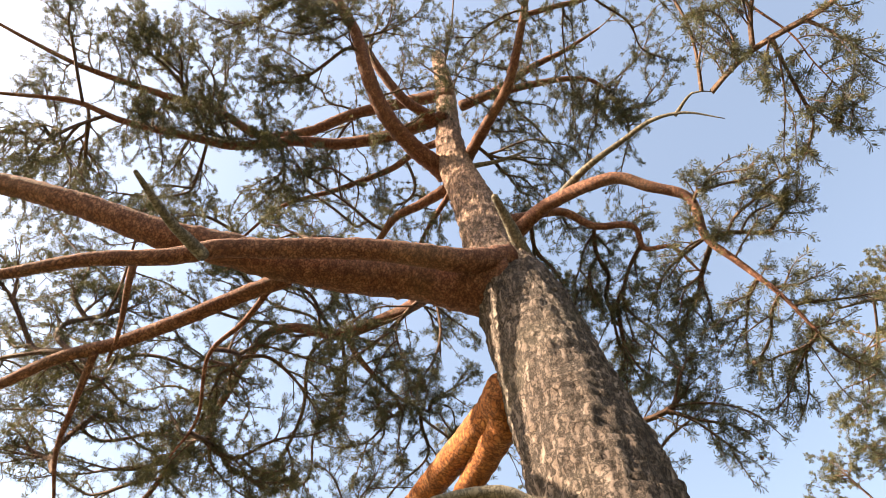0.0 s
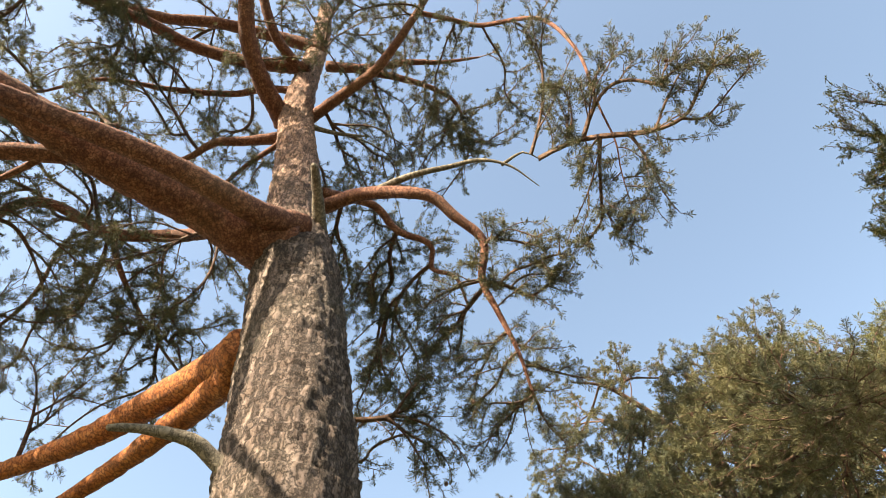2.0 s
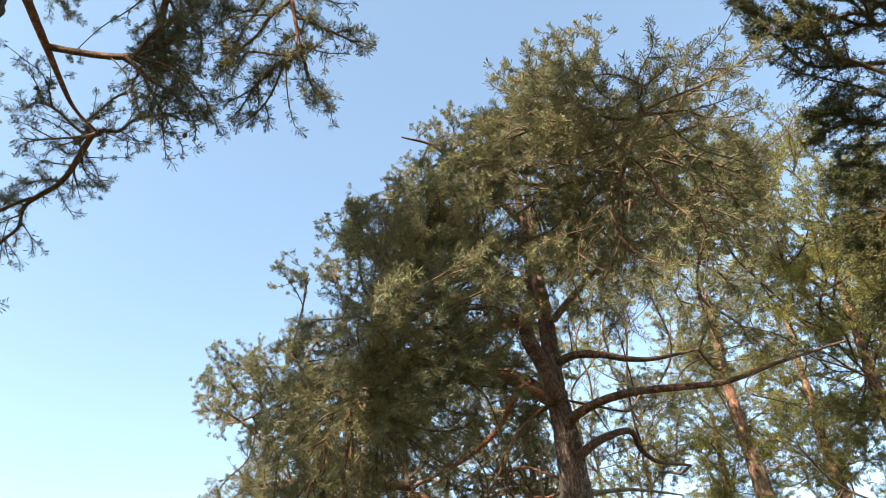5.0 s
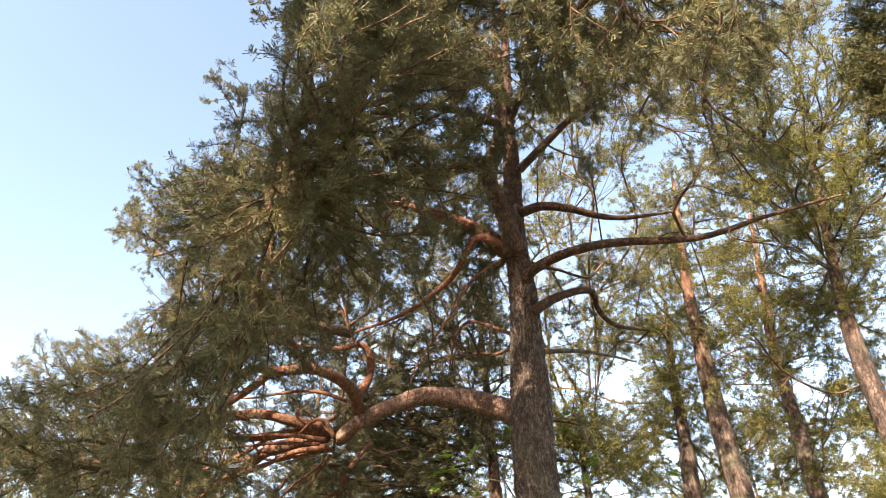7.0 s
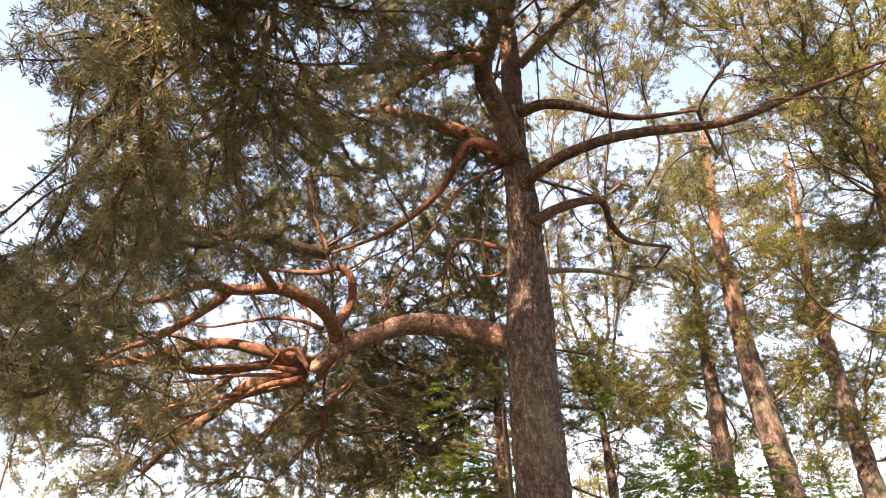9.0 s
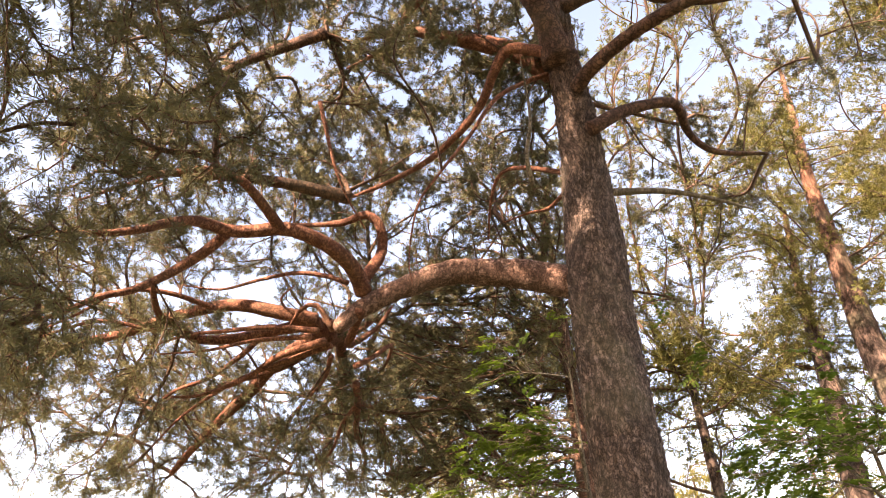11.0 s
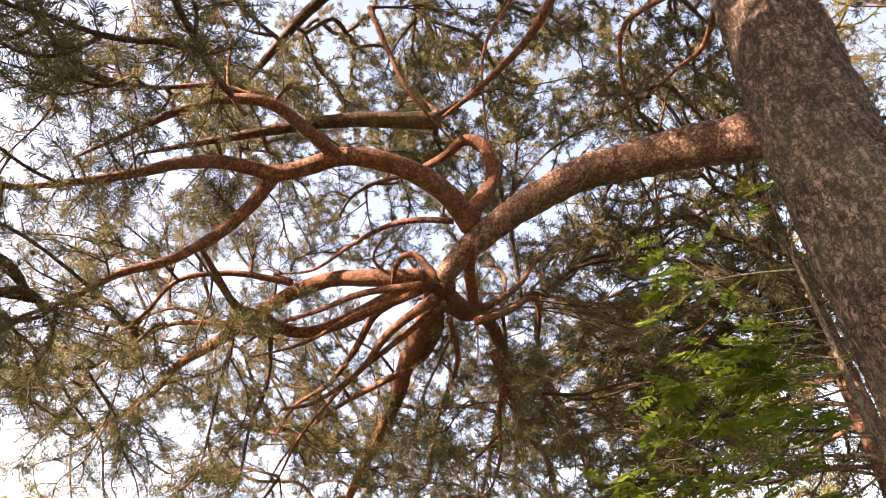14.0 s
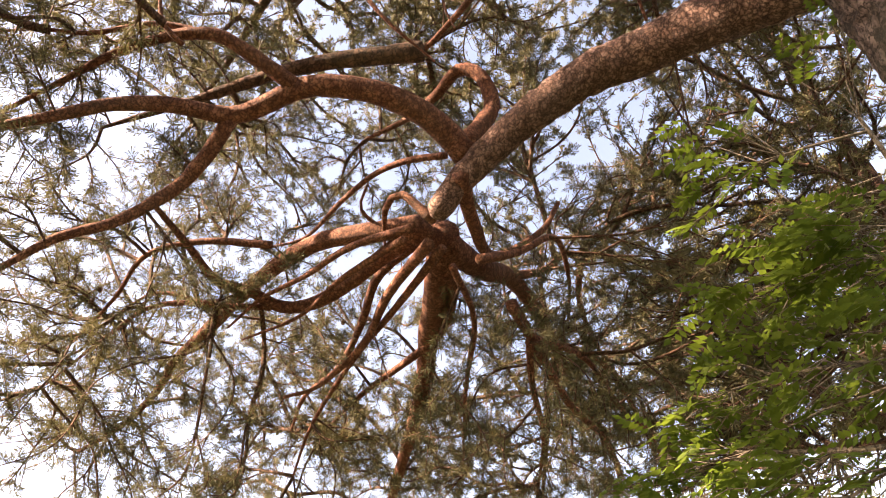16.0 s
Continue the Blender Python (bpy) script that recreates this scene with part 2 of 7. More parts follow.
class Tree:
    """A tree being built: stems and limbs first, then twigs that reach out to its clumps of foliage, then the foliage."""

    def __init__(self, name, base, label, category, group="", seed=1, bark_mat=BARK_LIMB):
        self.base, self.seed, self.mat = np.array(base, float), seed, bark_mat
        self.ob = thing(name, base, label, category, group)
        self.rng = np.random.default_rng(seed)
        self.nodes, self.reach, self.clumps, self.count = [], [], [], 0

    def stem(self, points, radii, mat=None, sides=20, step=0.08, name="trunk", plates=0.0, rough=0.12, label="", bear=True, grain=9.0):
        line = spline(points, step)
        s = np.linspace(0, 1, len(line))
        given = (0, 0.07, 0.5, 1) if name == "limb" else np.linspace(0, 1, len(radii))
        along = np.r_[0, np.cumsum(np.linalg.norm(np.diff(line, axis=0), axis=1))]
        if name == "trunk" and len(radii) == len(points):
            where = [along[np.argmin(np.linalg.norm(line - np.array(p), axis=1))] for p in points]
            r = np.interp(along, where, radii)
        else:
            r = np.interp(s, given, radii)
        self.count += 1
        v, f = tube(line, r, sides, rough, self.seed * 50 + self.count, plates, 0.24 if name == "trunk" else 1.0, grain)
        ob = mesh_object(name, v, f, mat or self.mat, self.ob, self.base, True, label)
        if bear:
            self.nodes.append(line[:: max(1, int(0.12 / step))])
            self.reach.append(0.3 + 0.4 * along[:: max(1, int(0.12 / step))])
        return ob

    def crown(self, points, low, high, reach, count, n):
        """Clumps round the stem, from one height to another."""
        p = np.array(points, float)
        for z in self.rng.uniform(low, high, count):
            turn, out = self.rng.uniform(0, math.tau), reach * self.rng.uniform(0.15, 1.0) * (1.15 - 0.6 * (z - low) / (high - low))
            x, y = np.interp(z, p[:, 2], p[:, 0]), np.interp(z, p[:, 2], p[:, 1])
            self.clumps.append((x + out * math.cos(turn), y + out * math.sin(turn), z - 0.15 * out, self.rng.uniform(0.45, 0.8), n))

    def limb(self, r0, r1, points, mat=None, foliage=(), name="limb", label="", bear=True, rough=0.11):
        thick = max(r0, r1)
        self.stem(points, ((1.35 if thick > 0.14 else 1.08) * r0, r0, (0.4 if thick > 0.24 else 0.6) * r0 + 0.4 * r1, r1) if name == "limb" else (r0, r1), mat, 16 if thick > 0.12 else 12 if thick > 0.05 else 8, 0.05 if thick > 0.12 else 0.07, name, 0.006 if thick > 0.13 else 0.0, rough, label, bear)
        self.clumps += list(foliage)

    def grow(self, twig_mat, leaf_mat, tuft, spread=1.0, droop=0.02, label="", thick=0.0022, balance=0.3, leaf_name="foliage", double=False, bunch=0.075, dense=1.0, stride=0.2, pompon=5.0):
        """Twigs from the limbs to points drawn in the clumps, each one from where the way is shortest, and a tuft on each."""
        rng = self.rng
        goals = []
        for x, y, z, r, n in self.clumps:
            n = n * dense
            heads = max(2, int(n / pompon))
            d = unit(rng.normal(size=(heads, 3))) * (rng.random((heads, 1)) ** 0.45) * r * spread * (1, 1, 0.8)
            goals.append(np.array((x, y, z)) + d[rng.integers(0, heads, int(n))] + rng.normal(0, bunch, (int(n), 3)))
        goals = np.vstack(goals)
        old = np.vstack(self.nodes)
        far = np.concatenate([np.min((g**2).sum(1)[:, None] + (old**2).sum(1)[None] - 2 * g @ old.T, 1) for g in np.array_split(goals, len(goals) // 200 + 1)])
        goals = goals[np.argsort(far)]
        size = len(old) + len(goals) * 8
        pos, reach, parent = np.zeros((size, 3), np.float32), np.full(size, 1e9, np.float32), np.full(size, -1)
        pos[: len(old)], reach[: len(old)] = old, np.concatenate(self.reach)
        n, first, tips = len(old), len(old), []
        goals = goals.astype(np.float32)
        for at in range(0, len(goals), 48):
            batch = goals[at : at + 48]
            here = pos[:n]
            dists = np.sqrt(np.maximum((batch**2).sum(1)[:, None] + (here**2).sum(1)[None] - 2 * batch @ here.T, 0))
            picks = np.argmin(dists + balance * reach[:n], 1)
            for g, j, gap in zip(batch.astype(float), picks, dists[np.arange(len(batch)), picks]):
                k = min(13, max(2, int(gap / stride)))
                if n + k >= size:
                    break
                start = pos[j].astype(float)
                bow = rng.normal(0, 0.05, 3) * gap + np.array((0, 0, droop * gap))
                t = (np.arange(1, k + 1) / k)[:, None]
                way = start + (g - start) * t + bow * np.sin(np.pi * t) + rng.normal(0, 0.012, (k, 3)) * (t < 1)
                pos[n : n + k], reach[n : n + k] = way, reach[j] + gap * t[:, 0]
                parent[n], parent[n + 1 : n + k] = j, np.arange(n, n + k - 1)
                n += k
                tips.append(n - 1)
        load = np.zeros(n)
        load[tips] = 1
        for i in range(n - 1, first - 1, -1):
            load[parent[i]] += load[i]
        heir = np.full(n, -1)
        for i in range(n - 1, first - 1, -1):
            if heir[parent[i]] < 0 or load[i] > load[heir[parent[i]]]:
                heir[parent[i]] = i
        inner = np.arange(first, n)
        inner = inner[(heir[inner] >= 0) & (load[inner] > 1)]
        for _ in range(10):
            pos[inner] = 0.5 * pos[inner] + 0.25 * (pos[parent[inner]] + pos[heir[inner]])
        i = np.arange(first, n)
        p = parent[i]
        r1 = np.minimum(thick * np.sqrt(load[i]) + 0.0012, 0.032)
        r0 = np.where(p >= first, np.minimum(thick * np.sqrt(load[p]) + 0.0012, 0.034), r1 * 1.15)
        r0 = np.minimum(r0, r1 * 1.5)
        a, b = pos[p].astype(float), pos[i].astype(float)
        way = b - a
        way /= np.linalg.norm(way, axis=1)[:, None] + 1e-9
        side = np.cross(way, (0.3, 0.2, 0.93))
        side /= np.linalg.norm(side, axis=1)[:, None] + 1e-9
        up = np.cross(side, way)
        v = []
        for ang in (0, 2.094, 4.189):
            out = np.cos(ang) * side + np.sin(ang) * up
            v += [a + out * r0[:, None], b + out * r1[:, None]]
        v = np.stack(v, 1).reshape(-1, 3)
        q = np.array([[0, 2, 3, 1], [2, 4, 5, 3], [4, 0, 1, 5]])
        mesh_object("twig_spray", v, (np.arange(len(i))[:, None, None] * 6 + q).reshape(-1, 4), twig_mat, self.ob, self.base, True, "thin branching twigs", "stuff")
        tips = np.array(tips)
        self.tips = pos[tips]
        if double:
            tips = np.concatenate([tips, parent[tips]])
            tips = tips[tips >= first]
        aim = pos[tips] - pos[np.maximum(parent[tips], 0)]
        v, f = tuft(rng, pos[tips].astype(float), aim.astype(float))
        return mesh_object(leaf_name, v, f, leaf_mat, self.ob, self.base, False, label, "stuff")


def unit(v):
    return v / (np.linalg.norm(v, axis=-1, keepdims=True) + 1e-9)


def needle_tuft(count, length, width, shoot, lift=0.35, opened=0.8, bushy=1.0):
    """A soft brush of fine needles along a shoot: each one narrow at its root, all leaning forward. bushy: how much broader they are high in the crown."""

    def make(rng, at, aim):
        m = len(at)
        axis = unit(unit(aim) + np.array((0, 0, lift)) + rng.normal(0, 0.4, (m, 3)))
        size = rng.uniform(0.6, 1.3, (m, 1, 1))
        s = rng.random((m, count, 1)) ** 0.8
        root = at[:, None] + axis[:, None] * (s - 0.8) * shoot * size
        out = unit(np.cross(axis[:, None], rng.normal(size=(m, count, 3))))
        way = unit(axis[:, None] * (0.3 + 0.8 * s) + out * opened + rng.normal(0, 0.25, (m, count, 3)))
        tip = root + way * length * size * rng.uniform(0.5, 1.2, (m, count, 1))
        flat = unit(np.cross(way, rng.normal(size=(m, count, 3)))) * (width / 2 * np.interp(at[:, 2], (6.5, 9.0), (1.0, bushy)))[:, None, None]
        v = np.stack([root, tip - flat, tip + flat], 2).reshape(-1, 3)
        return v, np.arange(len(v)).reshape(-1, 3)

    return make


def rowan_leaf(pairs, length, width):
    """Feathered leaves: pairs of pointed leaflets on an arching stalk."""

    def make(rng, at, aim):
        m = len(at)
        heading = unit(unit(aim) * (1, 1, 0.3) + rng.normal(0, 0.5, (m, 3)) * (1, 1, 0.4))
        across = unit(np.cross(heading, (0, 0, 1.0)) + rng.normal(0, 0.2, (m, 3)))
        size = rng.uniform(0.7, 1.25, (m, 1))
        v = []
        for i in range(pairs * 2 + 1):
            s = (i // 2 + 1) / (pairs + 1) if i < pairs * 2 else 1.0
            sign = (1, -1)[i % 2] if i < pairs * 2 else 0
            root = at + heading * length * s * size + np.array((0, 0, -0.25)) * length * s * s * size
            way = unit(across * sign + heading * (0.45 if sign else 1.0) + np.array((0, 0, -0.25)) + rng.normal(0, 0.1, (m, 3)))
            wide = unit(np.cross(way, np.cross(across, heading) + rng.normal(0, 0.3, (m, 3)))) * width / 2 * size
            long = way * length * 0.34 * (1.15 - 0.45 * abs(s - 0.5)) * size
            v.append(np.stack([root, root + long * 0.45 + wide, root + long, root + long * 0.45 - wide], 1))
        v = np.stack(v, 1).reshape(-1, 3)
        return v, np.arange(len(v)).reshape(-1, 4)

    return make


def cone_mesh():
    """A pine cone the size of a thumb: rings of overlapping scales."""
    bm = bmesh.new()
    rings = []
    for k in range(9):
        s = k / 8
        r = 0.019 * math.sin(math.pi * (0.12 + 0.84 * s)) * (1.18 if k % 2 else 0.86)
        rings.append([bm.verts.new((r * math.cos(a + k * 0.4), r * math.sin(a + k * 0.4), -0.055 * s)) for a in (i * math.tau / 8 for i in range(8))])
    for a, b in zip(rings, rings[1:]):
        for i in range(8):
            bm.faces.new((a[i], b[i], b[(i + 1) % 8], a[(i + 1) % 8]))
    bm.faces.new(rings[0][::-1]), bm.faces.new(rings[-1])
    me = bpy.data.meshes.new("cone")
    bm.to_mesh(me)
    bm.free()
    me.materials.append(BARK_TWIG)
    return me


CONE = cone_mesh()


def bear_cones(tree, count):
    for at in tree.tips[tree.rng.integers(0, len(tree.tips), count)]:
        ob = new("cone", CONE)
        ob.parent = tree.ob
        ob.location = Vector(at - tree.base) + Vector((0, 0, -0.01))
        ob.rotation_euler = tree.rng.uniform(-0.7, 0.7, 3)


# ---- ground ----
rng = np.random.default_rng(5)
n = 90
edge = np.sign(np.linspace(-1, 1, n)) * np.abs(np.linspace(-1, 1, n)) ** 3 * 1500
gx, gy = np.meshgrid(edge, edge + 8)
gz = np.array([0.12 * noise.noise((x * 0.15, y * 0.15, 0)) * min(1, 30 / (1 + math.hypot(x, y))) for x, y in zip(gx.ravel(), gy.ravel())])
idx = np.arange(n * n).reshape(n, n)
mat, nodes, links, bsdf = material("forest_floor")
t1 = textured(nodes, links, "ShaderNodeTexNoise", 0.35, detail=6.0)
t2 = textured(nodes, links, "ShaderNodeTexNoise", 9.0, detail=8.0, roughness=0.7)
litter = ramp(nodes, links, t2.outputs[0], [(0.3, (0.03, 0.02, 0.012)), (0.55, (0.08, 0.055, 0.033)), (0.75, (0.16, 0.12, 0.075))])
links.new(mixed(nodes, links, ramp(nodes, links, t1.outputs[0], [(0.4, (0, 0, 0)), (0.6, (1, 1, 1))]), litter, (0.045, 0.065, 0.02)), bsdf.inputs["Base Color"])
bsdf.inputs["Roughness"].default_value = 0.95
ground = mesh_object("ground", np.stack([gx.ravel(), gy.ravel(), gz - 0.02], 1), np.stack([idx[:-1, :-1], idx[:-1, 1:], idx[1:, 1:], idx[1:, :-1]], -1).reshape(-1, 4), mat, None, (0, 0, 0), True)
tagged(ground, "forest floor of needle litter and grass patches", "ground", kind="structure")

# ---- the old pine that the walk starts under ----
pine_tuft = needle_tuft(40, 0.062, 0.0072, 0.085, opened=1.15, bushy=1.7)
old_pine = Tree("pine_tree", (-2.45, 0.15, 0), "huge old pine with plated grey trunk and heavy orange limb", "tree", "old pines", 11)
old_pine.stem([(-2.33, 0.36, -0.2), (-2.35, 0.36, 1.0), (-2.42, 0.36, 3.0), (-2.58, 0.35, 4.6), (-2.76, 0.33, 5.8), (-2.99, 0.3, 7.2), (-3.25, 0.3, 8.4), (-3.55, 0.26, 10.2), (-3.92, 0.21, 12.2), (-4.0, 0.08, 13.8), (-3.9, -0.15, 15.4), (-3.85, -0.5, 17.0)],
              (0.64, 0.55, 0.49, 0.46, 0.44, 0.42, 0.33, 0.285, 0.265, 0.22, 0.19, 0.13), BARK_OLD, 120, 0.034, "trunk", 0.022, 0.05, grain=10.0)
old_pine.limb(0.256, 0.054, [(-3.08, 0.12, 7.55), (-3.35, -0.17, 7.52), (-3.62, -0.53, 7.55), (-4.05, -1.15, 7.41), (-4.45, -1.83, 7.32), (-4.70, -2.38, 7.22), (-4.87, -2.67, 7.23), (-5.18, -3.22, 7.35), (-5.67, -3.90, 7.51), (-6.35, -4.76, 7.62), (-7.10, -5.59, 7.70)])
old_pine.limb(0.122, 0.028, [(-2.88, -0.02, 7.69), (-3.07, -0.39, 7.38), (-3.25, -0.72, 7.27), (-3.61, -1.22, 7.21), (-4.06, -1.83, 6.98), (-4.25, -2.17, 6.78), (-4.50, -2.43, 6.62), (-4.88, -2.89, 6.45), (-5.33, -3.28, 6.27), (-5.82, -3.75, 6.10)])
old_pine.limb(0.06, 0.018, [(-4.32, -2.24, 6.67), (-4.09, -2.63, 6.44), (-3.81, -3.02, 6.26)], mat=BARK_DEAD, name="dead_stub", label="bare weathered branch stub", bear=False)
old_pine.limb(0.081, 0.04, [(-4.44, -1.45, 7.37), (-4.91, -1.67, 7.28), (-5.47, -1.97, 7.06), (-5.94, -2.23, 6.93), (-6.28, -2.52, 6.74), (-6.71, -2.74, 6.54), (-7.23, -3.01, 6.35)],
    foliage=[(-7.2, -3.3, 8.5, 0.6, 50), (-7, -3.5, 8, 0.6, 45), (-6.3, -2.5, 9.2, 0.6, 39), (-4.7, -1.2, 8.9, 0.4, 46), (-7.2, -2.7, 8.5, 0.5, 56), (-6.9, -2.6, 7.5, 0.5, 90), (-8.2, -2.8, 8.2, 0.6, 89), (-7.5, -4.1, 7.8, 0.9, 33), (-8, -3.4, 7.3, 0.9, 33), (-9.3, -2.7, 7.2, 0.9, 33)])
old_pine.limb(0.104, 0.033, [(-3.79, 0.39, 9.08), (-5.02, 0.66, 9.81), (-5.60, 0.63, 9.99), (-6.38, 0.34, 9.99), (-6.85, -0.17, 10.09), (-7.16, -0.42, 9.93), (-7.57, -0.40, 9.58), (-8.23, -0.28, 9.21), (-9.02, -0.28, 8.64), (-9.44, -0.30, 8.28)],
    foliage=[(-8.2, -3.1, 10.1, 0.7, 57), (-7.8, -3.2, 9.7, 0.4, 59), (-6.9, -1.7, 10.6, 0.5, 43), (-6.3, -1.9, 10, 0.5, 57), (-5.8, -0.9, 9.5, 0.5, 63), (-4.7, 0.3, 10.5, 0.5, 36), (-9.4, -2.9, 9.7, 0.6, 56), (-8.4, -3, 9.1, 0.6, 49), (-7.4, -2.6, 9.1, 0.4, 56), (-7.1, -2, 8.9, 0.6, 88), (-8.2, -1.6, 10.6, 0.5, 78), (-7, -1.4, 10.1, 0.6, 67), (-7.4, -0.7, 10.6, 0.5, 46), (-5.9, -0.3, 10, 0.5, 69), (-6.6, 0.3, 10.4, 0.5, 76), (-4.9, -0.2, 8.3, 0.5, 59), (-8.4, -2.2, 8.6, 0.5, 69), (-8.6, -2.1, 9, 0.6, 57)])
old_pine.clumps += [(-9.2, -1.2, 10.1, 0.8, 62), (-7.4, -1.9, 8.4, 0.5, 61), (-7, -0.9, 8.5, 0.5, 62), (-8.4, -0.4, 10.2, 0.6, 66), (-7.2, 0, 10.3, 0.7, 72), (-4.9, 0.5, 8, 0.5, 79), (-4.9, 1.3, 9.5, 0.5, 24), (-9, -2.3, 8.5, 0.5, 85), (-9.9, -2.3, 8.9, 0.6, 105), (-8.3, -1.7, 8.3, 0.4, 80), (-9.1, -0.6, 9, 0.7, 80), (-7.5, -0.7, 8.1, 0.6, 86), (-8.4, -0.4, 9.5, 0.6, 56), (-7.9, -0.3, 9.4, 0.7, 106), (-7.3, -0.4, 8.1, 0.6, 69), (-9, -1.7, 7.8, 0.6, 59), (-9.2, -1.6, 8.3, 0.5, 53), (-10.2, -1, 8.4, 0.7, 41)]
old_pine.clumps += [(-9.4, -0.1, 8.5, 0.7, 81), (-8.6, -0.6, 8, 0.5, 107), (-8.4, -0.5, 8.3, 0.4, 102), (-8.6, 1.5, 9.3, 0.5, 112), (-8.9, 1.5, 9.4, 0.6, 62), (-9.9, -0.6, 7.8, 0.9, 33), (-9.1, 0.9, 8.2, 0.9, 33), (-4, 2.2, 9, 0.4, 42)]
old_pine.limb(0.123, 0.027, [(-3.86, -0.10, 13.82), (-4.87, -0.55, 13.82), (-5.68, -1.10, 13.83), (-6.18, -1.73, 13.68), (-6.86, -2.42, 13.39), (-7.27, -3.00, 13.40), (-7.90, -4.09, 13.31), (-8.35, -4.95, 13.49), (-9.09, -5.92, 13.38)],
    foliage=[(-6.9, -5.8, 13.4, 0.6, 150), (-6.2, -4.6, 12.9, 0.8, 150), (-5.8, -4.5, 12.2, 0.6, 150), (-6.4, -4.3, 13.6, 0.8, 150), (-5.5, -3.9, 13.3, 0.8, 150), (-6.5, -3.3, 13.1, 0.7, 150), (-6.7, -3.5, 13.8, 0.6, 150), (-8.2, -4.8, 11.7, 0.8, 150), (-7.9, -4.6, 10.7, 0.6, 150), (-9.4, -4.4, 14.2, 0.9, 150), (-9.5, -4.3, 13.8, 0.7, 150), (-7.2, -3.8, 12.8, 0.5, 150), (-6.7, -3.2, 13, 0.7, 150), (-6, -2.4, 12.6, 0.6, 150), (-4.6, -0.6, 13.5, 0.7, 103), (-8.7, -3.9, 11.3, 0.8, 109), (-10.4, -4.2, 13.3, 0.8, 111), (-9.4, -3.8, 13, 0.6, 120)])
old_pine.clumps += [(-8.8, -4.2, 12.2, 0.9, 136), (-8.3, -2.8, 12.2, 0.6, 93), (-8.7, -3.2, 12.1, 0.5, 127), (-9.2, -5.9, 11.3, 0.9, 30)]
old_pine.limb(0.121, 0.022, [(-3.73, -0.11, 14.90), (-4.77, -0.68, 15.15), (-5.53, -1.18, 14.97), (-6.34, -1.60, 14.70), (-6.93, -2.20, 14.47), (-7.18, -3.02, 14.58), (-7.72, -4.09, 14.57), (-8.33, -5.36, 14.61), (-8.71, -6.41, 14.73), (-9.00, -7.37, 14.85)],
    foliage=[(-7.8, -5.4, 14.8, 0.9, 150), (-5.5, -3.6, 14.2, 0.7, 150), (-3.5, -0.8, 15.5, 0.9, 150), (-3, -0.2, 16.5, 0.7, 48), (-8.7, -5.6, 14, 0.6, 150), (-8.1, -4.2, 14.7, 0.9, 150), (-7.4, -3, 15.4, 1, 150), (-5.7, -1.5, 15.7, 0.9, 73), (-4.1, -0.4, 16.1, 0.8, 42), (-2.9, 0.1, 16, 0.8, 37), (-8.3, -3.8, 14.1, 0.6, 150), (-8.4, -3, 14.2, 0.7, 150), (-7.1, -1.7, 15.5, 0.8, 150), (-7, -0.9, 15.4, 0.7, 136), (-5.6, -0.5, 14.7, 0.9, 70), (-6.2, -0.6, 15.6, 1, 89), (-5.2, 0.1, 15.7, 0.9, 69), (-8.6, -1, 14.8, 1, 139)])
old_pine.clumps += [(-7.9, -1.2, 14.5, 0.6, 150), (-7.8, -0.8, 14.9, 1, 132), (-6.7, 0.8, 15, 0.9, 89), (-1.9, -1.2, 16.8, 0.9, 30)]
old_pine.limb(0.149, 0.052, [(-4.14, 0.24, 12.26), (-4.20, -0.47, 12.20), (-4.16, -1.15, 12.34), (-3.99, -1.73, 12.68), (-3.82, -2.24, 13.28), (-3.76, -2.76, 13.72), (-3.64, -3.68, 14.54)],
    foliage=[(-4.6, -3.6, 13.7, 0.5, 150), (-4.4, -2.9, 13.7, 0.6, 150), (-4.2, -3.1, 13.4, 0.7, 150), (-3.6, -2.2, 14.2, 0.7, 149), (-3.8, -2.7, 13.1, 0.7, 128), (-3.1, -1.9, 13.8, 0.6, 87), (-4.9, -2.9, 12.5, 0.8, 150), (-5.1, -2.5, 12.5, 0.6, 137), (-3.5, -1, 12.8, 0.7, 63), (-4.7, 0.9, 12.6, 0.8, 22), (-4.1, -4.2, 15.4, 0.9, 30)])
old_pine.limb(0.103, 0.032, [(-3.96, 0.00, 13.77), (-4.20, -0.78, 13.86), (-4.23, -1.51, 14.26), (-4.20, -2.03, 14.73), (-4.15, -2.93, 15.48)],
    foliage=[(-5.8, -2.8, 15.9, 1, 84), (-4.3, -1.4, 14.8, 0.8, 53), (-4, -0, 14, 0.7, 44), (-2.9, -2.6, 16.7, 0.9, 30)])
old_pine.limb(0.092, 0.038, [(-3.76, 0.31, 12.24), (-3.05, 0.08, 12.27), (-2.46, -0.10, 12.43), (-1.85, -0.48, 12.79), (-1.48, -0.73, 13.18), (-0.95, -1.16, 13.77)],
    foliage=[(-2.7, -0.9, 12.8, 0.7, 56), (-2, -0.6, 13.5, 0.8, 71), (-3.3, -0.3, 13.1, 0.6, 28), (-2.6, 0, 12.7, 0.7, 80), (-2.8, 1.3, 12.2, 0.7, 127), (-3, 0.5, 12.9, 0.5, 150), (-4, 1.4, 12.3, 0.6, 14), (-3.7, 2, 13.1, 0.5, 68), (-3.2, 1.1, 12.2, 0.6, 74), (-0.9, -1, 13.7, 0.9, 30)])
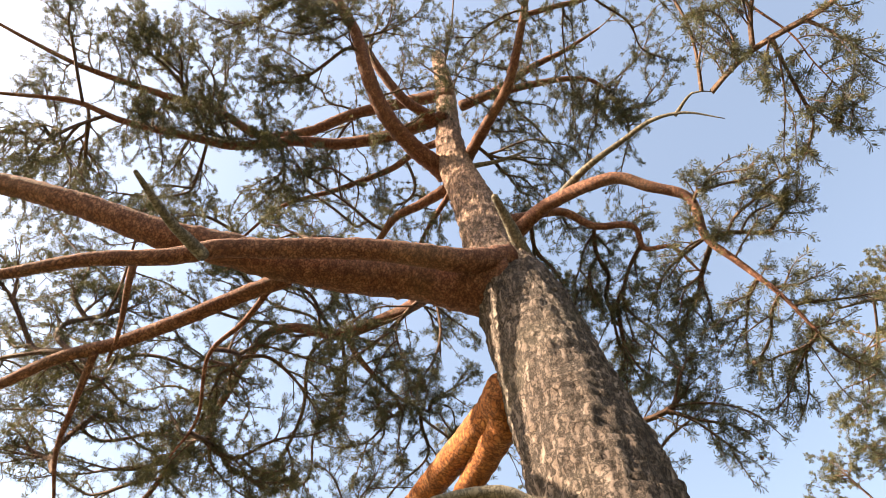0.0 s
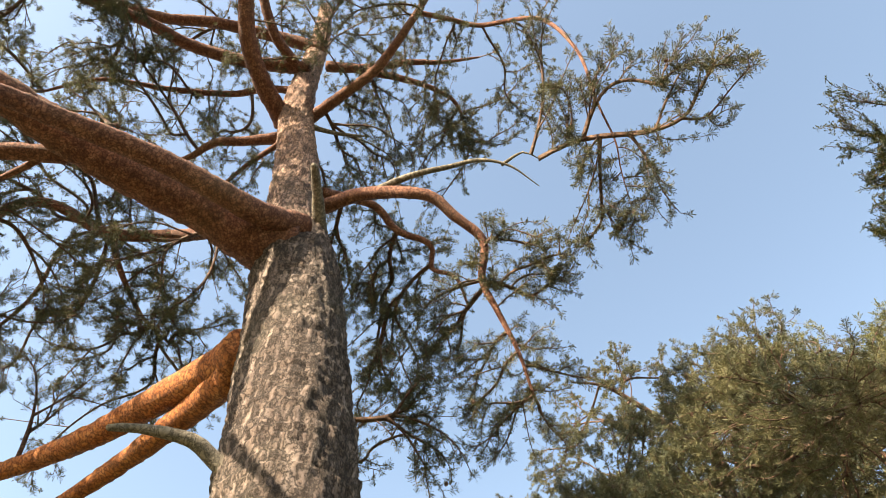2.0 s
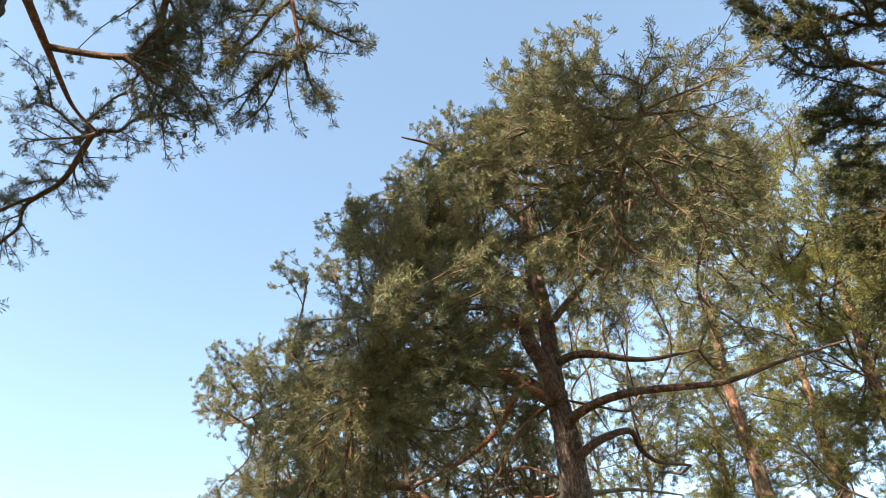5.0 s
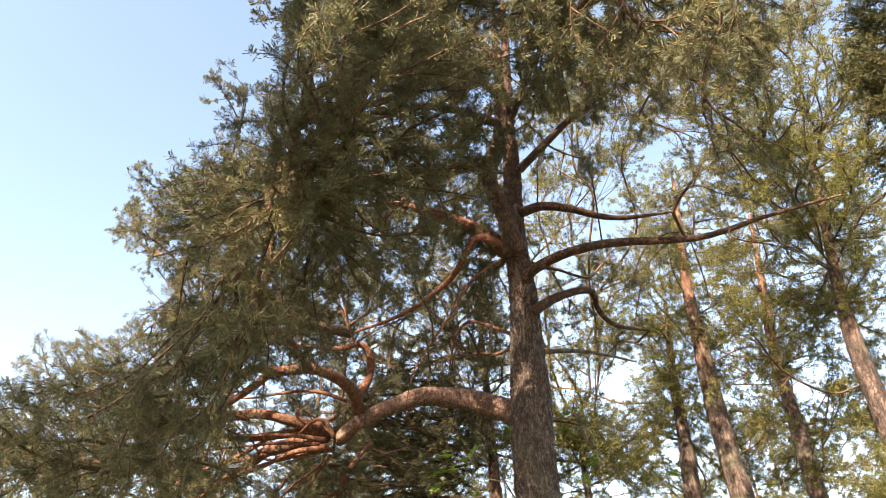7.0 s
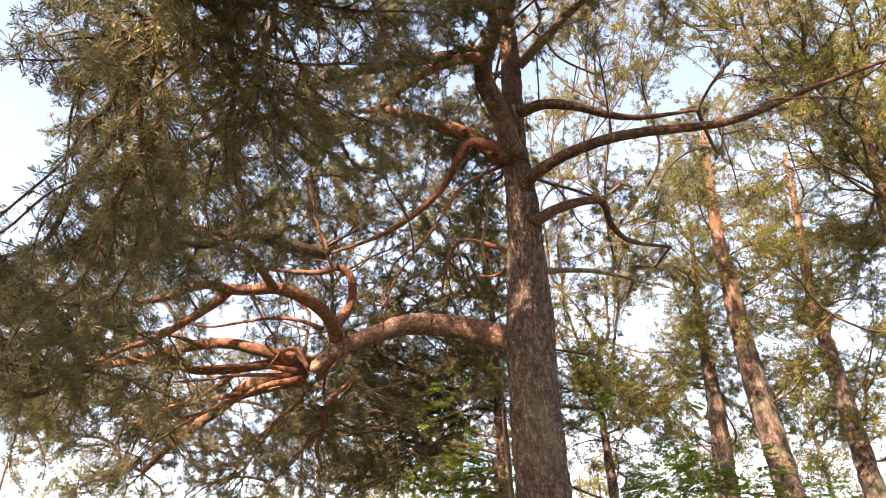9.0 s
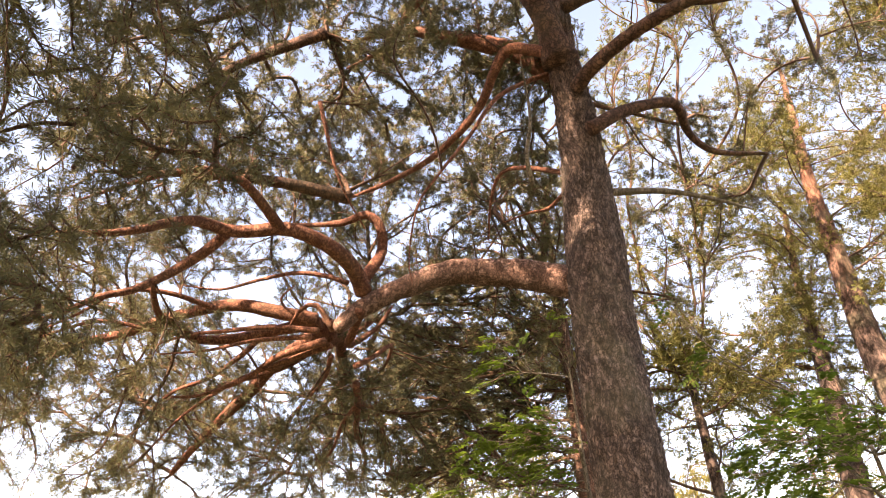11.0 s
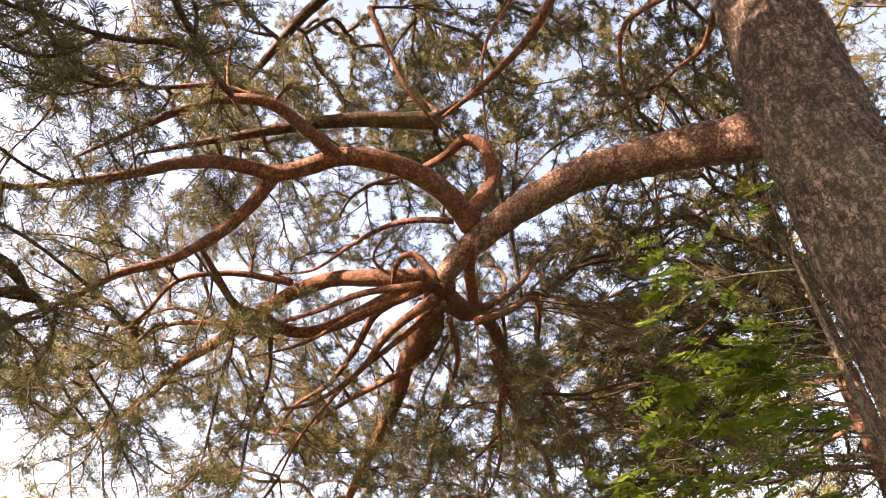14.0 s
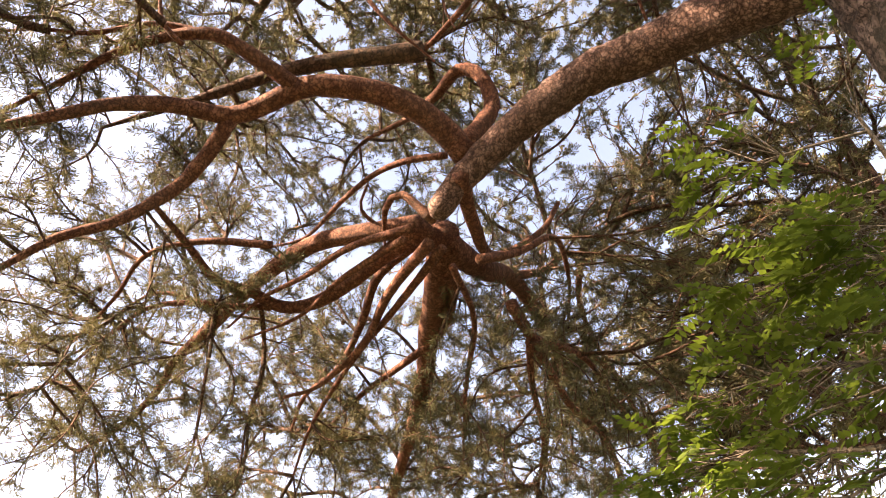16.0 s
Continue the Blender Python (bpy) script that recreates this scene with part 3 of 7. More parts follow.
old_pine.limb(0.04, 0.004, [(-1.63, -0.61, 12.94), (-1.22, -0.42, 12.82), (-0.76, -0.18, 12.77), (0.07, -0.25, 11.82), (0.33, -0.17, 10.20), (0.30, 0.08, 8.94), (0.32, 0.28, 8.29), (0.28, 0.48, 7.98), (0.28, 0.84, 7.65)],
    foliage=[(-1.8, -0.9, 12.9, 0.7, 73), (-1.2, -0.3, 12.9, 0.7, 78), (-0.4, 0.5, 12.7, 0.8, 46), (-0.3, -0.3, 12.6, 0.9, 30), (-0.1, -0.1, 9, 0.4, 54), (-0.1, 0.2, 8.6, 0.2, 31), (0, 0.4, 8.1, 0.3, 54), (0.5, 0.4, 8.1, 0.3, 35), (0.4, 0.7, 7.7, 0.4, 62), (0.2, 0.9, 7.6, 0.2, 35), (-0, 0.8, 7.9, 0.2, 19), (-0, -0.7, 9.7, 0.4, 46), (0.5, -0.4, 9, 0.4, 54), (1.1, -0.3, 8.6, 0.4, 54), (1.5, -0.3, 8.2, 0.3, 46), (-0.1, -0.2, 8.7, 0.3, 39), (1.2, 0.1, 8.1, 0.3, 31), (1.1, -0.1, 8.4, 0.4, 31)])
old_pine.clumps += [(-0.3, 0.9, 7.7, 0.3, 54), (-0.5, 1.2, 7.5, 0.2, 39)]
old_pine.limb(0.095, 0.017, [(-3.65, 0.05, 14.25), (-2.94, 0.27, 14.13), (-2.21, 0.35, 14.01), (-1.59, 0.51, 13.92), (-0.93, 0.62, 13.91)],
    foliage=[(-0.3, 1, 13.3, 0.8, 59), (-2.4, 0.1, 13.9, 0.7, 102), (-4.5, 1, 14.5, 0.8, 31)])
old_pine.limb(0.071, 0.011, [(-2.93, 0.26, 13.93), (-2.29, 0.56, 13.73), (-1.80, 0.86, 13.59), (-1.50, 1.21, 13.39), (-1.49, 1.89, 12.91)],
    foliage=[(-1.6, 0.3, 13.1, 0.6, 82), (-1.6, 1.3, 13, 0.5, 122), (-2, 0.9, 12.7, 0.6, 117), (-0.6, 1.3, 12.6, 0.5, 79), (-1.2, 1.7, 12.7, 0.7, 56), (-1.9, 1.7, 13.6, 0.6, 87), (-2.8, 1.8, 13.6, 0.8, 102), (-1.8, 2.3, 13.5, 0.6, 60), (-1.5, 1.5, 12.3, 0.5, 103), (-2.6, 2.5, 13, 0.6, 42), (-3, 2.1, 11.8, 0.7, 48)])
old_pine.limb(0.089, 0.012, [(-3.19, 0.51, 9.19), (-2.67, 0.47, 9.18), (-2.27, 0.48, 9.05), (-1.98, 0.48, 8.87), (-1.72, 0.57, 8.76), (-1.52, 0.78, 8.56), (-1.28, 1.04, 8.32), (-1.38, 1.28, 7.93), (-1.29, 1.44, 7.58), (-1.16, 1.69, 7.13), (-1.11, 1.96, 6.75)],
    foliage=[(-1, 0.8, 8.1, 0.2, 39), (-0.7, 1, 7.8, 0.3, 54), (-0.8, 1.3, 7.5, 0.2, 31), (-1.5, 1.1, 7.9, 0.3, 39), (-1.1, 1.2, 7.7, 0.3, 39), (-1.9, 1.5, 7.9, 0.4, 85), (-2, 1.7, 7.5, 0.3, 85), (-2.4, 1.7, 7.8, 0.4, 54), (-2.1, 1.9, 7.2, 0.3, 62), (-1.5, 1.8, 7.2, 0.4, 62), (-1.7, 2, 6.8, 0.4, 70), (-1.3, 2, 6.9, 0.3, 46), (-0.9, 1.7, 7.1, 0.3, 39), (-2.1, 2.2, 6.5, 0.3, 46), (-1.7, 2.3, 6.5, 0.3, 39), (-1.2, 2.2, 6.6, 0.4, 54), (-0.8, 2, 6.9, 0.4, 39)])
old_pine.limb(0.046, 0.005, [(-2.45, 0.46, 9.13), (-1.94, 0.40, 9.14), (-1.48, 0.44, 9.18), (-1.11, 0.43, 9.10), (-0.79, 0.53, 8.94), (-0.53, 0.76, 8.71)], mat=BARK_DEAD)
old_pine.limb(0.021, 0.005, [(-0.88, 0.52, 9.00), (-0.61, 0.43, 8.98), (-0.45, 0.52, 8.88)], mat=BARK_DEAD)
old_pine.limb(0.066, 0.016, [(-3.24, 0.56, 9.78), (-2.74, 1.04, 10.03), (-2.52, 1.44, 9.89), (-2.12, 1.69, 9.71), (-2.18, 1.96, 9.54), (-1.89, 2.08, 9.38), (-1.79, 2.33, 8.98)],
    foliage=[(-3.7, 0.4, 9.8, 0.5, 14), (-3.5, 1.5, 9.8, 0.4, 58), (-2.7, 2.1, 10.4, 0.4, 56), (-2.9, 1.7, 10.6, 0.5, 62), (-2.2, 1.9, 9.9, 0.4, 37), (-2.3, 2.1, 10.4, 0.5, 33), (-3.2, 2, 9.9, 0.6, 88), (-3.4, 2.3, 9.8, 0.6, 59), (-2.8, 2.2, 9.7, 0.6, 71), (-2.9, 2.4, 9.4, 0.4, 86), (-3.6, 2.9, 9.5, 0.6, 24), (-4, 3.4, 9.5, 0.7, 36), (-3.2, 3.2, 8.9, 0.5, 85), (-3.4, 3.3, 9.8, 0.4, 98), (-3.6, 3.8, 9.1, 0.6, 20), (-3.6, 1.8, 9.5, 0.5, 60), (-3.2, 2.3, 9.3, 0.5, 60), (-3, 2.9, 8.6, 0.5, 42)])
old_pine.limb(0.152, 0.064, [(-3.15, 0.16, 6.06), (-3.81, 0.42, 6.21), (-4.39, 0.64, 6.33), (-5.18, 0.87, 6.37), (-6.19, 1.07, 6.45), (-7.34, 1.09, 6.40)], mat=BARK_BRIGHT,
    foliage=[(-6.9, 0.2, 7.5, 0.4, 130), (-6.1, 1.1, 7.8, 0.5, 68), (-6.2, 0.9, 7.6, 0.5, 84), (-5.1, 1.7, 7.5, 0.5, 18)])
old_pine.limb(0.133, 0.057, [(-3.27, 0.27, 5.97), (-3.96, 0.65, 6.07), (-4.80, 0.98, 6.00), (-5.70, 1.22, 5.83)], mat=BARK_BRIGHT)
old_pine.limb(0.083, 0.023, [(-2.58, 0.19, 4.49), (-2.89, 0.01, 4.72), (-3.03, -0.16, 4.81), (-3.28, -0.35, 4.80), (-3.40, -0.45, 4.75)], mat=BARK_DEAD, name="dead_stub", label="bare weathered branch stub", bear=False)
old_pine.limb(0.024, 0.01, [(-2.31, -0.10, 3.77), (-2.34, -0.17, 3.72), (-2.40, -0.34, 3.58)], mat=BARK_DEAD, name="dead_stub", label="bare weathered branch stub", bear=False)
old_pine.limb(0.046, 0.018, [(-1.99, -0.08, 3.23), (-1.95, -0.29, 3.24), (-1.94, -0.40, 3.19), (-1.96, -0.53, 3.13)], mat=BARK_DEAD, name="dead_stub", label="bare weathered branch stub", bear=False)
old_pine.limb(0.083, 0.038, [(-2.88, 0.28, 8.07), (-2.78, -0.08, 8.21), (-2.71, -0.37, 8.29)], mat=BARK_DEAD, name="dead_stub", label="bare weathered branch stub", bear=False)
old_pine.limb(0.05, 0.016, [(-3.81, 0.30, 12.01), (-3.33, 0.57, 11.95), (-2.93, 0.71, 11.88)], mat=BARK_DEAD, name="dead_stub", label="bare weathered branch stub", bear=False)
old_pine.limb(0.091, 0.028, [(-4.22, 0.34, 11.87), (-4.71, 0.19, 11.74), (-5.08, 0.05, 11.63), (-5.41, 0.08, 11.47), (-5.95, 0.14, 11.41)],
    foliage=[(-6.2, -0.2, 12.2, 0.8, 40), (-5.1, -0, 11.3, 0.7, 35), (-4.2, 1.2, 11.9, 0.5, 13)])
old_pine.limb(0.065, 0.022, [(-4.15, 0.07, 13.38), (-4.66, -0.08, 13.47), (-5.18, -0.20, 13.32), (-6.06, -0.62, 13.14), (-6.99, -1.14, 12.98), (-7.87, -1.29, 12.71)],
    foliage=[(-5.8, -1.9, 12, 0.7, 150), (-7.6, -2.5, 11.6, 0.7, 125), (-8.2, -2.3, 13.1, 0.6, 150), (-5.7, -1.3, 12, 0.7, 150), (-5.6, 0, 13, 0.6, 96), (-5.8, 1.1, 14, 0.7, 59), (-5.7, 0.8, 14.6, 0.8, 67), (-8.2, -3, 11.3, 0.6, 60), (-7.6, -1.3, 11.2, 0.5, 90)])
old_pine.limb(0.044, 0.014, [(-4.12, 0.31, 11.47), (-4.71, 0.47, 11.43), (-5.05, 0.57, 11.25), (-5.81, 0.82, 11.01)],
    foliage=[(-4.6, 0.5, 11.3, 0.5, 25), (-3.6, 1.2, 11.1, 0.5, 76), (-5.7, 1.8, 11.1, 0.5, 80), (-5.4, 1.5, 11.8, 0.5, 55), (-6.7, 2, 10.9, 0.6, 60)])
old_pine.limb(0.037, 0.013, [(-6.04, -2.31, 6.84), (-6.51, -2.13, 6.59), (-6.90, -1.97, 6.39), (-7.25, -1.68, 6.19)],
    foliage=[(-7.1, -1.9, 7.5, 0.5, 101), (-7.7, -2.2, 6.7, 0.4, 84)])
old_pine.limb(0.03, 0.01, [(-4.58, -1.50, 7.35), (-5.10, -1.45, 7.27), (-5.58, -1.47, 7.14), (-6.06, -1.15, 6.87), (-6.42, -1.12, 6.61)],
    foliage=[(-5.2, -1.5, 9, 0.5, 95), (-5.7, -1, 8.2, 0.4, 88), (-6.7, -1.4, 8.3, 0.5, 57), (-6.6, -0.8, 8.1, 0.4, 61), (-5.6, 0, 8, 0.4, 119), (-7.5, -1.2, 7.8, 0.5, 90), (-6.1, 0, 7.6, 0.5, 88), (-6.9, -0.7, 7.2, 0.5, 122), (-6.5, -0.3, 7, 0.4, 104)])
old_pine.limb(0.037, 0.014, [(-4.76, -2.62, 6.68), (-5.17, -2.51, 6.86), (-5.73, -2.27, 6.87), (-6.12, -2.16, 6.89)],
    foliage=[(-6.9, -2.2, 8.5, 0.5, 63)])
old_pine.limb(0.05, 0.012, [(-6.32, 0.39, 10.01), (-6.32, 0.78, 9.71), (-6.14, 1.34, 9.30), (-5.82, 1.73, 9.02)],
    foliage=[(-5.8, -0.1, 9.8, 0.6, 75), (-5.9, 0, 8.8, 0.4, 101), (-6, 1, 9.9, 0.5, 116), (-5, 2, 9.4, 0.6, 28), (-7.7, 1.2, 9.9, 0.5, 77), (-7.6, 1.4, 9.8, 0.5, 73), (-5.7, 0.7, 8.3, 0.4, 103), (-5.8, 1.5, 8.7, 0.6, 130), (-5.5, 1.3, 8.9, 0.4, 79), (-6.4, 3, 10.1, 0.7, 59), (-5.1, 1.5, 8.3, 0.5, 51), (-5.9, 2, 8, 0.6, 40), (-6.4, 1.8, 8.8, 0.6, 39), (-6.4, 3.8, 9.7, 0.6, 22), (-7.7, 2.1, 8.2, 0.9, 33)])
old_pine.limb(0.045, 0.011, [(-3.03, 0.62, 6.78), (-3.28, 1.99, 6.91), (-3.33, 2.42, 6.94), (-3.27, 2.74, 6.99)],
    foliage=[(-3.8, 4, 8.9, 0.6, 18), (-2.3, 2, 6.8, 0.3, 54), (-2.4, 2.3, 6.3, 0.2, 19), (-4, 2.6, 7.7, 0.4, 36), (-3.6, 3, 7.6, 0.4, 42), (-4, 3.1, 7.2, 0.4, 48), (-3.7, 3.4, 7, 0.4, 36), (-4.3, 3.3, 6.7, 0.4, 36), (-4.4, 3.5, 6.4, 0.4, 42), (-4.6, 3.7, 5.7, 0.3, 30), (-3.4, 3.2, 7.6, 0.3, 18), (-4.8, 3.4, 5.9, 0.3, 24), (-2.7, 3.2, 8, 0.4, 39), (-3.2, 3, 8.2, 0.3, 24)])
old_pine.grow(BARK_TWIG, NEEDLE, needle_tuft(42, 0.058, 0.0068, 0.085, opened=1.15, bushy=1.25), label="sparse tufts of long green needles", thick=0.0026, dense=1.15, spread=0.9)
bear_cones(old_pine, 120)

# ---- the wide pine with the thick level limb ----
wide_pine = Tree("pine_tree", (1.62, 10.05, 0), "broad spreading pine with a thick level limb and dense crown", "tree", "old pines", 23)
wide_pine.stem([(1.64, 10.08, -0.2), (1.62, 10.05, 1.0), (1.585, 10.0, 3.0), (1.565, 9.97, 4.4), (1.59, 9.93, 5.3), (1.60, 9.82, 6.2), (1.58, 9.6, 7.0), (1.52, 9.4, 7.8), (1.55, 9.25, 9.2), (1.55, 9.2, 10.6), (1.65, 9.2, 12.0), (1.7, 9.2, 14.0)],
               (0.44, 0.36, 0.308, 0.298, 0.30, 0.25, 0.21, 0.165, 0.14, 0.11, 0.08, 0.04), BARK_MOSSY, 130, 0.028, "trunk", 0.018, 0.05, grain=16.0)
wide_pine.limb(0.193, 0.09, [(1.58, 10.72, 5.42), (1.25, 10.78, 5.54), (0.80, 10.80, 5.69), (0.37, 10.78, 5.75), (-0.01, 10.69, 5.72), (-0.39, 10.60, 5.56), (-0.73, 10.56, 5.40), (-1.04, 10.52, 5.20), (-1.20, 10.51, 5.04)], mat=BARK_BOUGH)
wide_pine.limb(0.094, 0.018, [(-0.96, 10.53, 5.46), (-1.00, 10.23, 5.58), (-1.11, 9.93, 5.63), (-1.30, 9.67, 5.66), (-1.54, 9.47, 5.66), (-1.81, 9.36, 5.59), (-2.03, 9.25, 5.54), (-2.17, 8.89, 5.41), (-2.26, 8.61, 5.20), (-2.39, 8.39, 4.98), (-2.56, 8.20, 4.83), (-2.82, 7.95, 4.69)],
    foliage=[(-1.2, 4.5, 4.8, 0.6, 56), (-1.4, 5.3, 4.8, 0.5, 81), (-1.3, 4.9, 4.5, 0.7, 57), (-2.2, 6.4, 4.8, 0.5, 49), (-1.3, 5.3, 4.2, 0.6, 66), (-1.3, 5.3, 4.2, 0.5, 78), (-1.4, 6, 4.8, 0.7, 80), (-2.3, 7.4, 4.9, 0.7, 63), (-1.7, 5.8, 4.1, 0.5, 73), (-1.7, 5.9, 4.2, 0.5, 63), (-2, 6.3, 4.2, 0.7, 56), (-1.8, 7.8, 5.1, 0.6, 64), (-1.8, 7.1, 4.8, 0.7, 85), (-1.2, 6.4, 4.5, 0.7, 60), (-3.3, 5.8, 3.7, 0.6, 58), (-3.5, 6.4, 3.7, 0.6, 63), (-2.6, 6, 3.7, 0.7, 74), (-2.9, 6.8, 3.9, 0.7, 66)])
wide_pine.clumps += [(-3.2, 7.8, 4.4, 0.6, 75), (-2.2, 5.6, 3.5, 0.7, 65), (-2.5, 6.3, 4, 0.6, 74), (-2.7, 8.2, 4.7, 0.6, 81), (-1.8, 5.8, 3.5, 0.7, 64), (-2.2, 6.8, 3.9, 0.7, 85), (-2.6, 7.3, 4.3, 0.7, 65), (-3.6, 6.6, 3.6, 0.6, 75), (-3.2, 6.9, 3.5, 0.6, 65), (-2.6, 6.9, 3.5, 0.5, 58), (-1.9, 6.9, 3.5, 0.6, 31), (-1.7, 7.1, 3.6, 0.7, 20)]
wide_pine.limb(0.055, 0.013, [(-2.05, 9.26, 5.52), (-2.25, 9.28, 5.34), (-2.47, 9.26, 5.16), (-2.60, 9.17, 4.99), (-2.75, 9.03, 4.79), (-2.91, 8.81, 4.60), (-3.11, 8.65, 4.36), (-3.36, 8.50, 4.20)],
    foliage=[(-4.8, 8, 4.8, 0.7, 17), (-4.2, 7.4, 4.2, 0.7, 49), (-3.8, 7.9, 4.4, 0.7, 57), (-4.4, 8, 3.9, 0.7, 64), (-4.4, 8.1, 4.1, 0.6, 63), (-3.8, 7.2, 3.6, 0.7, 86), (-3.9, 8.5, 4, 0.6, 82), (-3.9, 8.8, 4.1, 0.7, 73), (-3.5, 9, 4, 0.7, 70), (-2.9, 8.2, 4, 0.6, 72), (-2.9, 7.9, 3.8, 0.7, 73), (-2.2, 9.4, 4.2, 0.7, 23), (-2.7, 9.1, 5.6, 0.4, 39), (-2.7, 9.3, 5.6, 0.4, 34), (-3.1, 8.9, 5.1, 0.4, 26)])
wide_pine.limb(0.055, 0.01, [(-1.58, 9.41, 5.66), (-1.69, 9.08, 5.77), (-1.81, 8.87, 5.86), (-2.06, 8.68, 5.86), (-2.33, 8.49, 5.69), (-2.63, 8.34, 5.46), (-2.88, 8.19, 5.22)],
    foliage=[(-3.3, 7.9, 5.1, 0.7, 47), (-2.7, 8.4, 5.6, 0.4, 28), (-2.2, 8.7, 5.8, 0.4, 33), (-2.5, 8.7, 6, 0.4, 33), (-2.9, 8.4, 5.3, 0.4, 39), (-2.9, 8.6, 5.3, 0.4, 26), (-3.4, 8.6, 5.2, 0.3, 27)])
wide_pine.limb(0.027, 0.007, [(-1.81, 8.89, 5.86), (-2.11, 8.60, 5.97), (-2.45, 8.33, 5.87), (-2.61, 8.07, 5.76), (-2.86, 7.85, 5.68)],
    foliage=[(-1, 4.4, 5.1, 0.7, 65), (-2, 6.1, 6.1, 0.5, 57), (-1.7, 5.2, 5.2, 0.5, 58), (-1.8, 5.3, 5.4, 0.5, 51), (-1.7, 5.3, 5.3, 0.6, 58), (-1.5, 4.9, 5.3, 0.6, 62), (-1, 5.1, 5.2, 0.7, 60), (-0.8, 4.9, 5.1, 0.5, 85), (-0.6, 4.9, 5.1, 0.7, 80), (-2.2, 6.1, 5.6, 0.7, 74), (-1.7, 6.6, 5.6, 0.7, 58), (-2.5, 7.4, 5.5, 0.6, 55), (-1.8, 7, 5.5, 0.7, 69), (-2.7, 8, 5.5, 0.4, 51), (-3, 7.9, 6.2, 0.5, 51), (-1.8, 9, 6.2, 0.4, 50), (-3.1, 8.1, 5.8, 0.4, 44), (-3, 8.1, 5.7, 0.5, 42)])
wide_pine.limb(0.073, 0.019, [(-1.51, 10.77, 5.24), (-1.89, 10.74, 5.20), (-2.36, 10.78, 5.16), (-2.73, 10.76, 5.13), (-2.96, 10.60, 5.10), (-3.01, 10.29, 5.11), (-3.06, 10.00, 5.08), (-2.96, 9.64, 5.16), (-2.67, 9.22, 5.04)],
    foliage=[(-3, 9.7, 4.9, 0.4, 20)])
wide_pine.limb(0.082, 0.016, [(-1.55, 10.72, 5.25), (-2.02, 10.55, 5.33), (-2.41, 10.43, 5.38), (-2.82, 10.38, 5.33), (-3.22, 10.37, 5.24), (-3.70, 10.41, 5.13), (-4.34, 10.51, 5.10), (-4.73, 10.62, 5.00), (-5.20, 10.62, 4.81), (-5.69, 10.50, 4.64)],
    foliage=[(-5.8, 10.5, 6.3, 0.6, 19), (-4.7, 10.3, 5.2, 0.5, 60), (-4.8, 10.2, 4.6, 0.5, 62), (-2.8, 10.3, 5.2, 0.3, 27), (-5.4, 10.4, 5.9, 0.6, 28), (-4.7, 10.2, 6, 0.4, 32), (-4.4, 11.5, 6.7, 0.6, 43), (-5.1, 9.9, 5.1, 0.4, 33), (-5.7, 10, 5.4, 0.5, 28), (-5.6, 11.2, 6, 0.7, 47), (-4.1, 11.2, 5.6, 0.5, 39), (-5.3, 11.7, 6.4, 0.7, 36), (-5.6, 10, 4.8, 0.5, 34), (-5.8, 10.5, 5.1, 0.6, 33), (-5.1, 10.2, 4.9, 0.6, 40), (-4.4, 10.4, 4.6, 0.5, 28), (-5.1, 11.2, 5.2, 0.5, 40), (-5.2, 11.5, 5.5, 0.6, 28)])
wide_pine.clumps += [(-6, 10.4, 4.6, 0.5, 20), (-5.4, 10.8, 4.3, 0.5, 21), (-5.7, 10.4, 4.7, 0.4, 23), (-5.4, 11.1, 4.6, 0.6, 20), (-5.2, 11.1, 4.5, 0.4, 24), (-5.3, 11.4, 4.4, 0.6, 34), (-5.1, 10.9, 6.7, 0.7, 40), (-7.5, 12.8, 7.4, 1, 34), (-4.9, 11, 6.3, 0.7, 27), (-6.1, 10.4, 5.2, 0.5, 33), (-5.1, 10.4, 5.3, 0.7, 32), (-5.7, 11.9, 5.9, 0.8, 40), (-5.4, 10.3, 4.2, 0.5, 24), (-5.5, 11, 4.4, 0.7, 29), (-5.8, 11.3, 4.2, 0.7, 25), (-5, 10.7, 4.6, 0.6, 34), (-4.8, 10.9, 3.8, 0.6, 34)]
wide_pine.limb(0.12, 0.043, [(-1.46, 10.88, 5.25), (-2.03, 11.48, 5.29), (-2.60, 12.05, 5.37), (-3.06, 12.53, 5.26), (-3.58, 12.95, 5.10), (-4.24, 13.42, 4.81), (-4.68, 13.73, 4.55)],
    foliage=[(-3.7, 12.2, 7.2, 0.6, 20), (-3.5, 12.3, 6.4, 0.5, 32), (-2.8, 12.3, 6.3, 0.5, 25), (-2.7, 12.1, 5.7, 0.4, 29), (-5.1, 13.1, 6.8, 0.7, 35), (-3.5, 13.3, 6.4, 0.6, 29), (-4.7, 14, 6.5, 0.5, 23), (-5.4, 13, 5.6, 0.7, 40), (-5.2, 13.5, 5.8, 0.7, 46), (-4.8, 13.2, 6.1, 0.6, 41), (-4.4, 13.6, 6, 0.7, 32), (-3.2, 12.8, 5, 0.4, 33), (-2.6, 13.2, 5.2, 0.4, 39), (-5.8, 13.2, 5.2, 0.7, 46), (-4, 13.9, 5, 0.6, 33), (-4, 13.7, 4.9, 0.5, 46), (-6.6, 13.7, 7.9, 0.8, 34), (-7.5, 13.9, 6, 0.8, 35)])
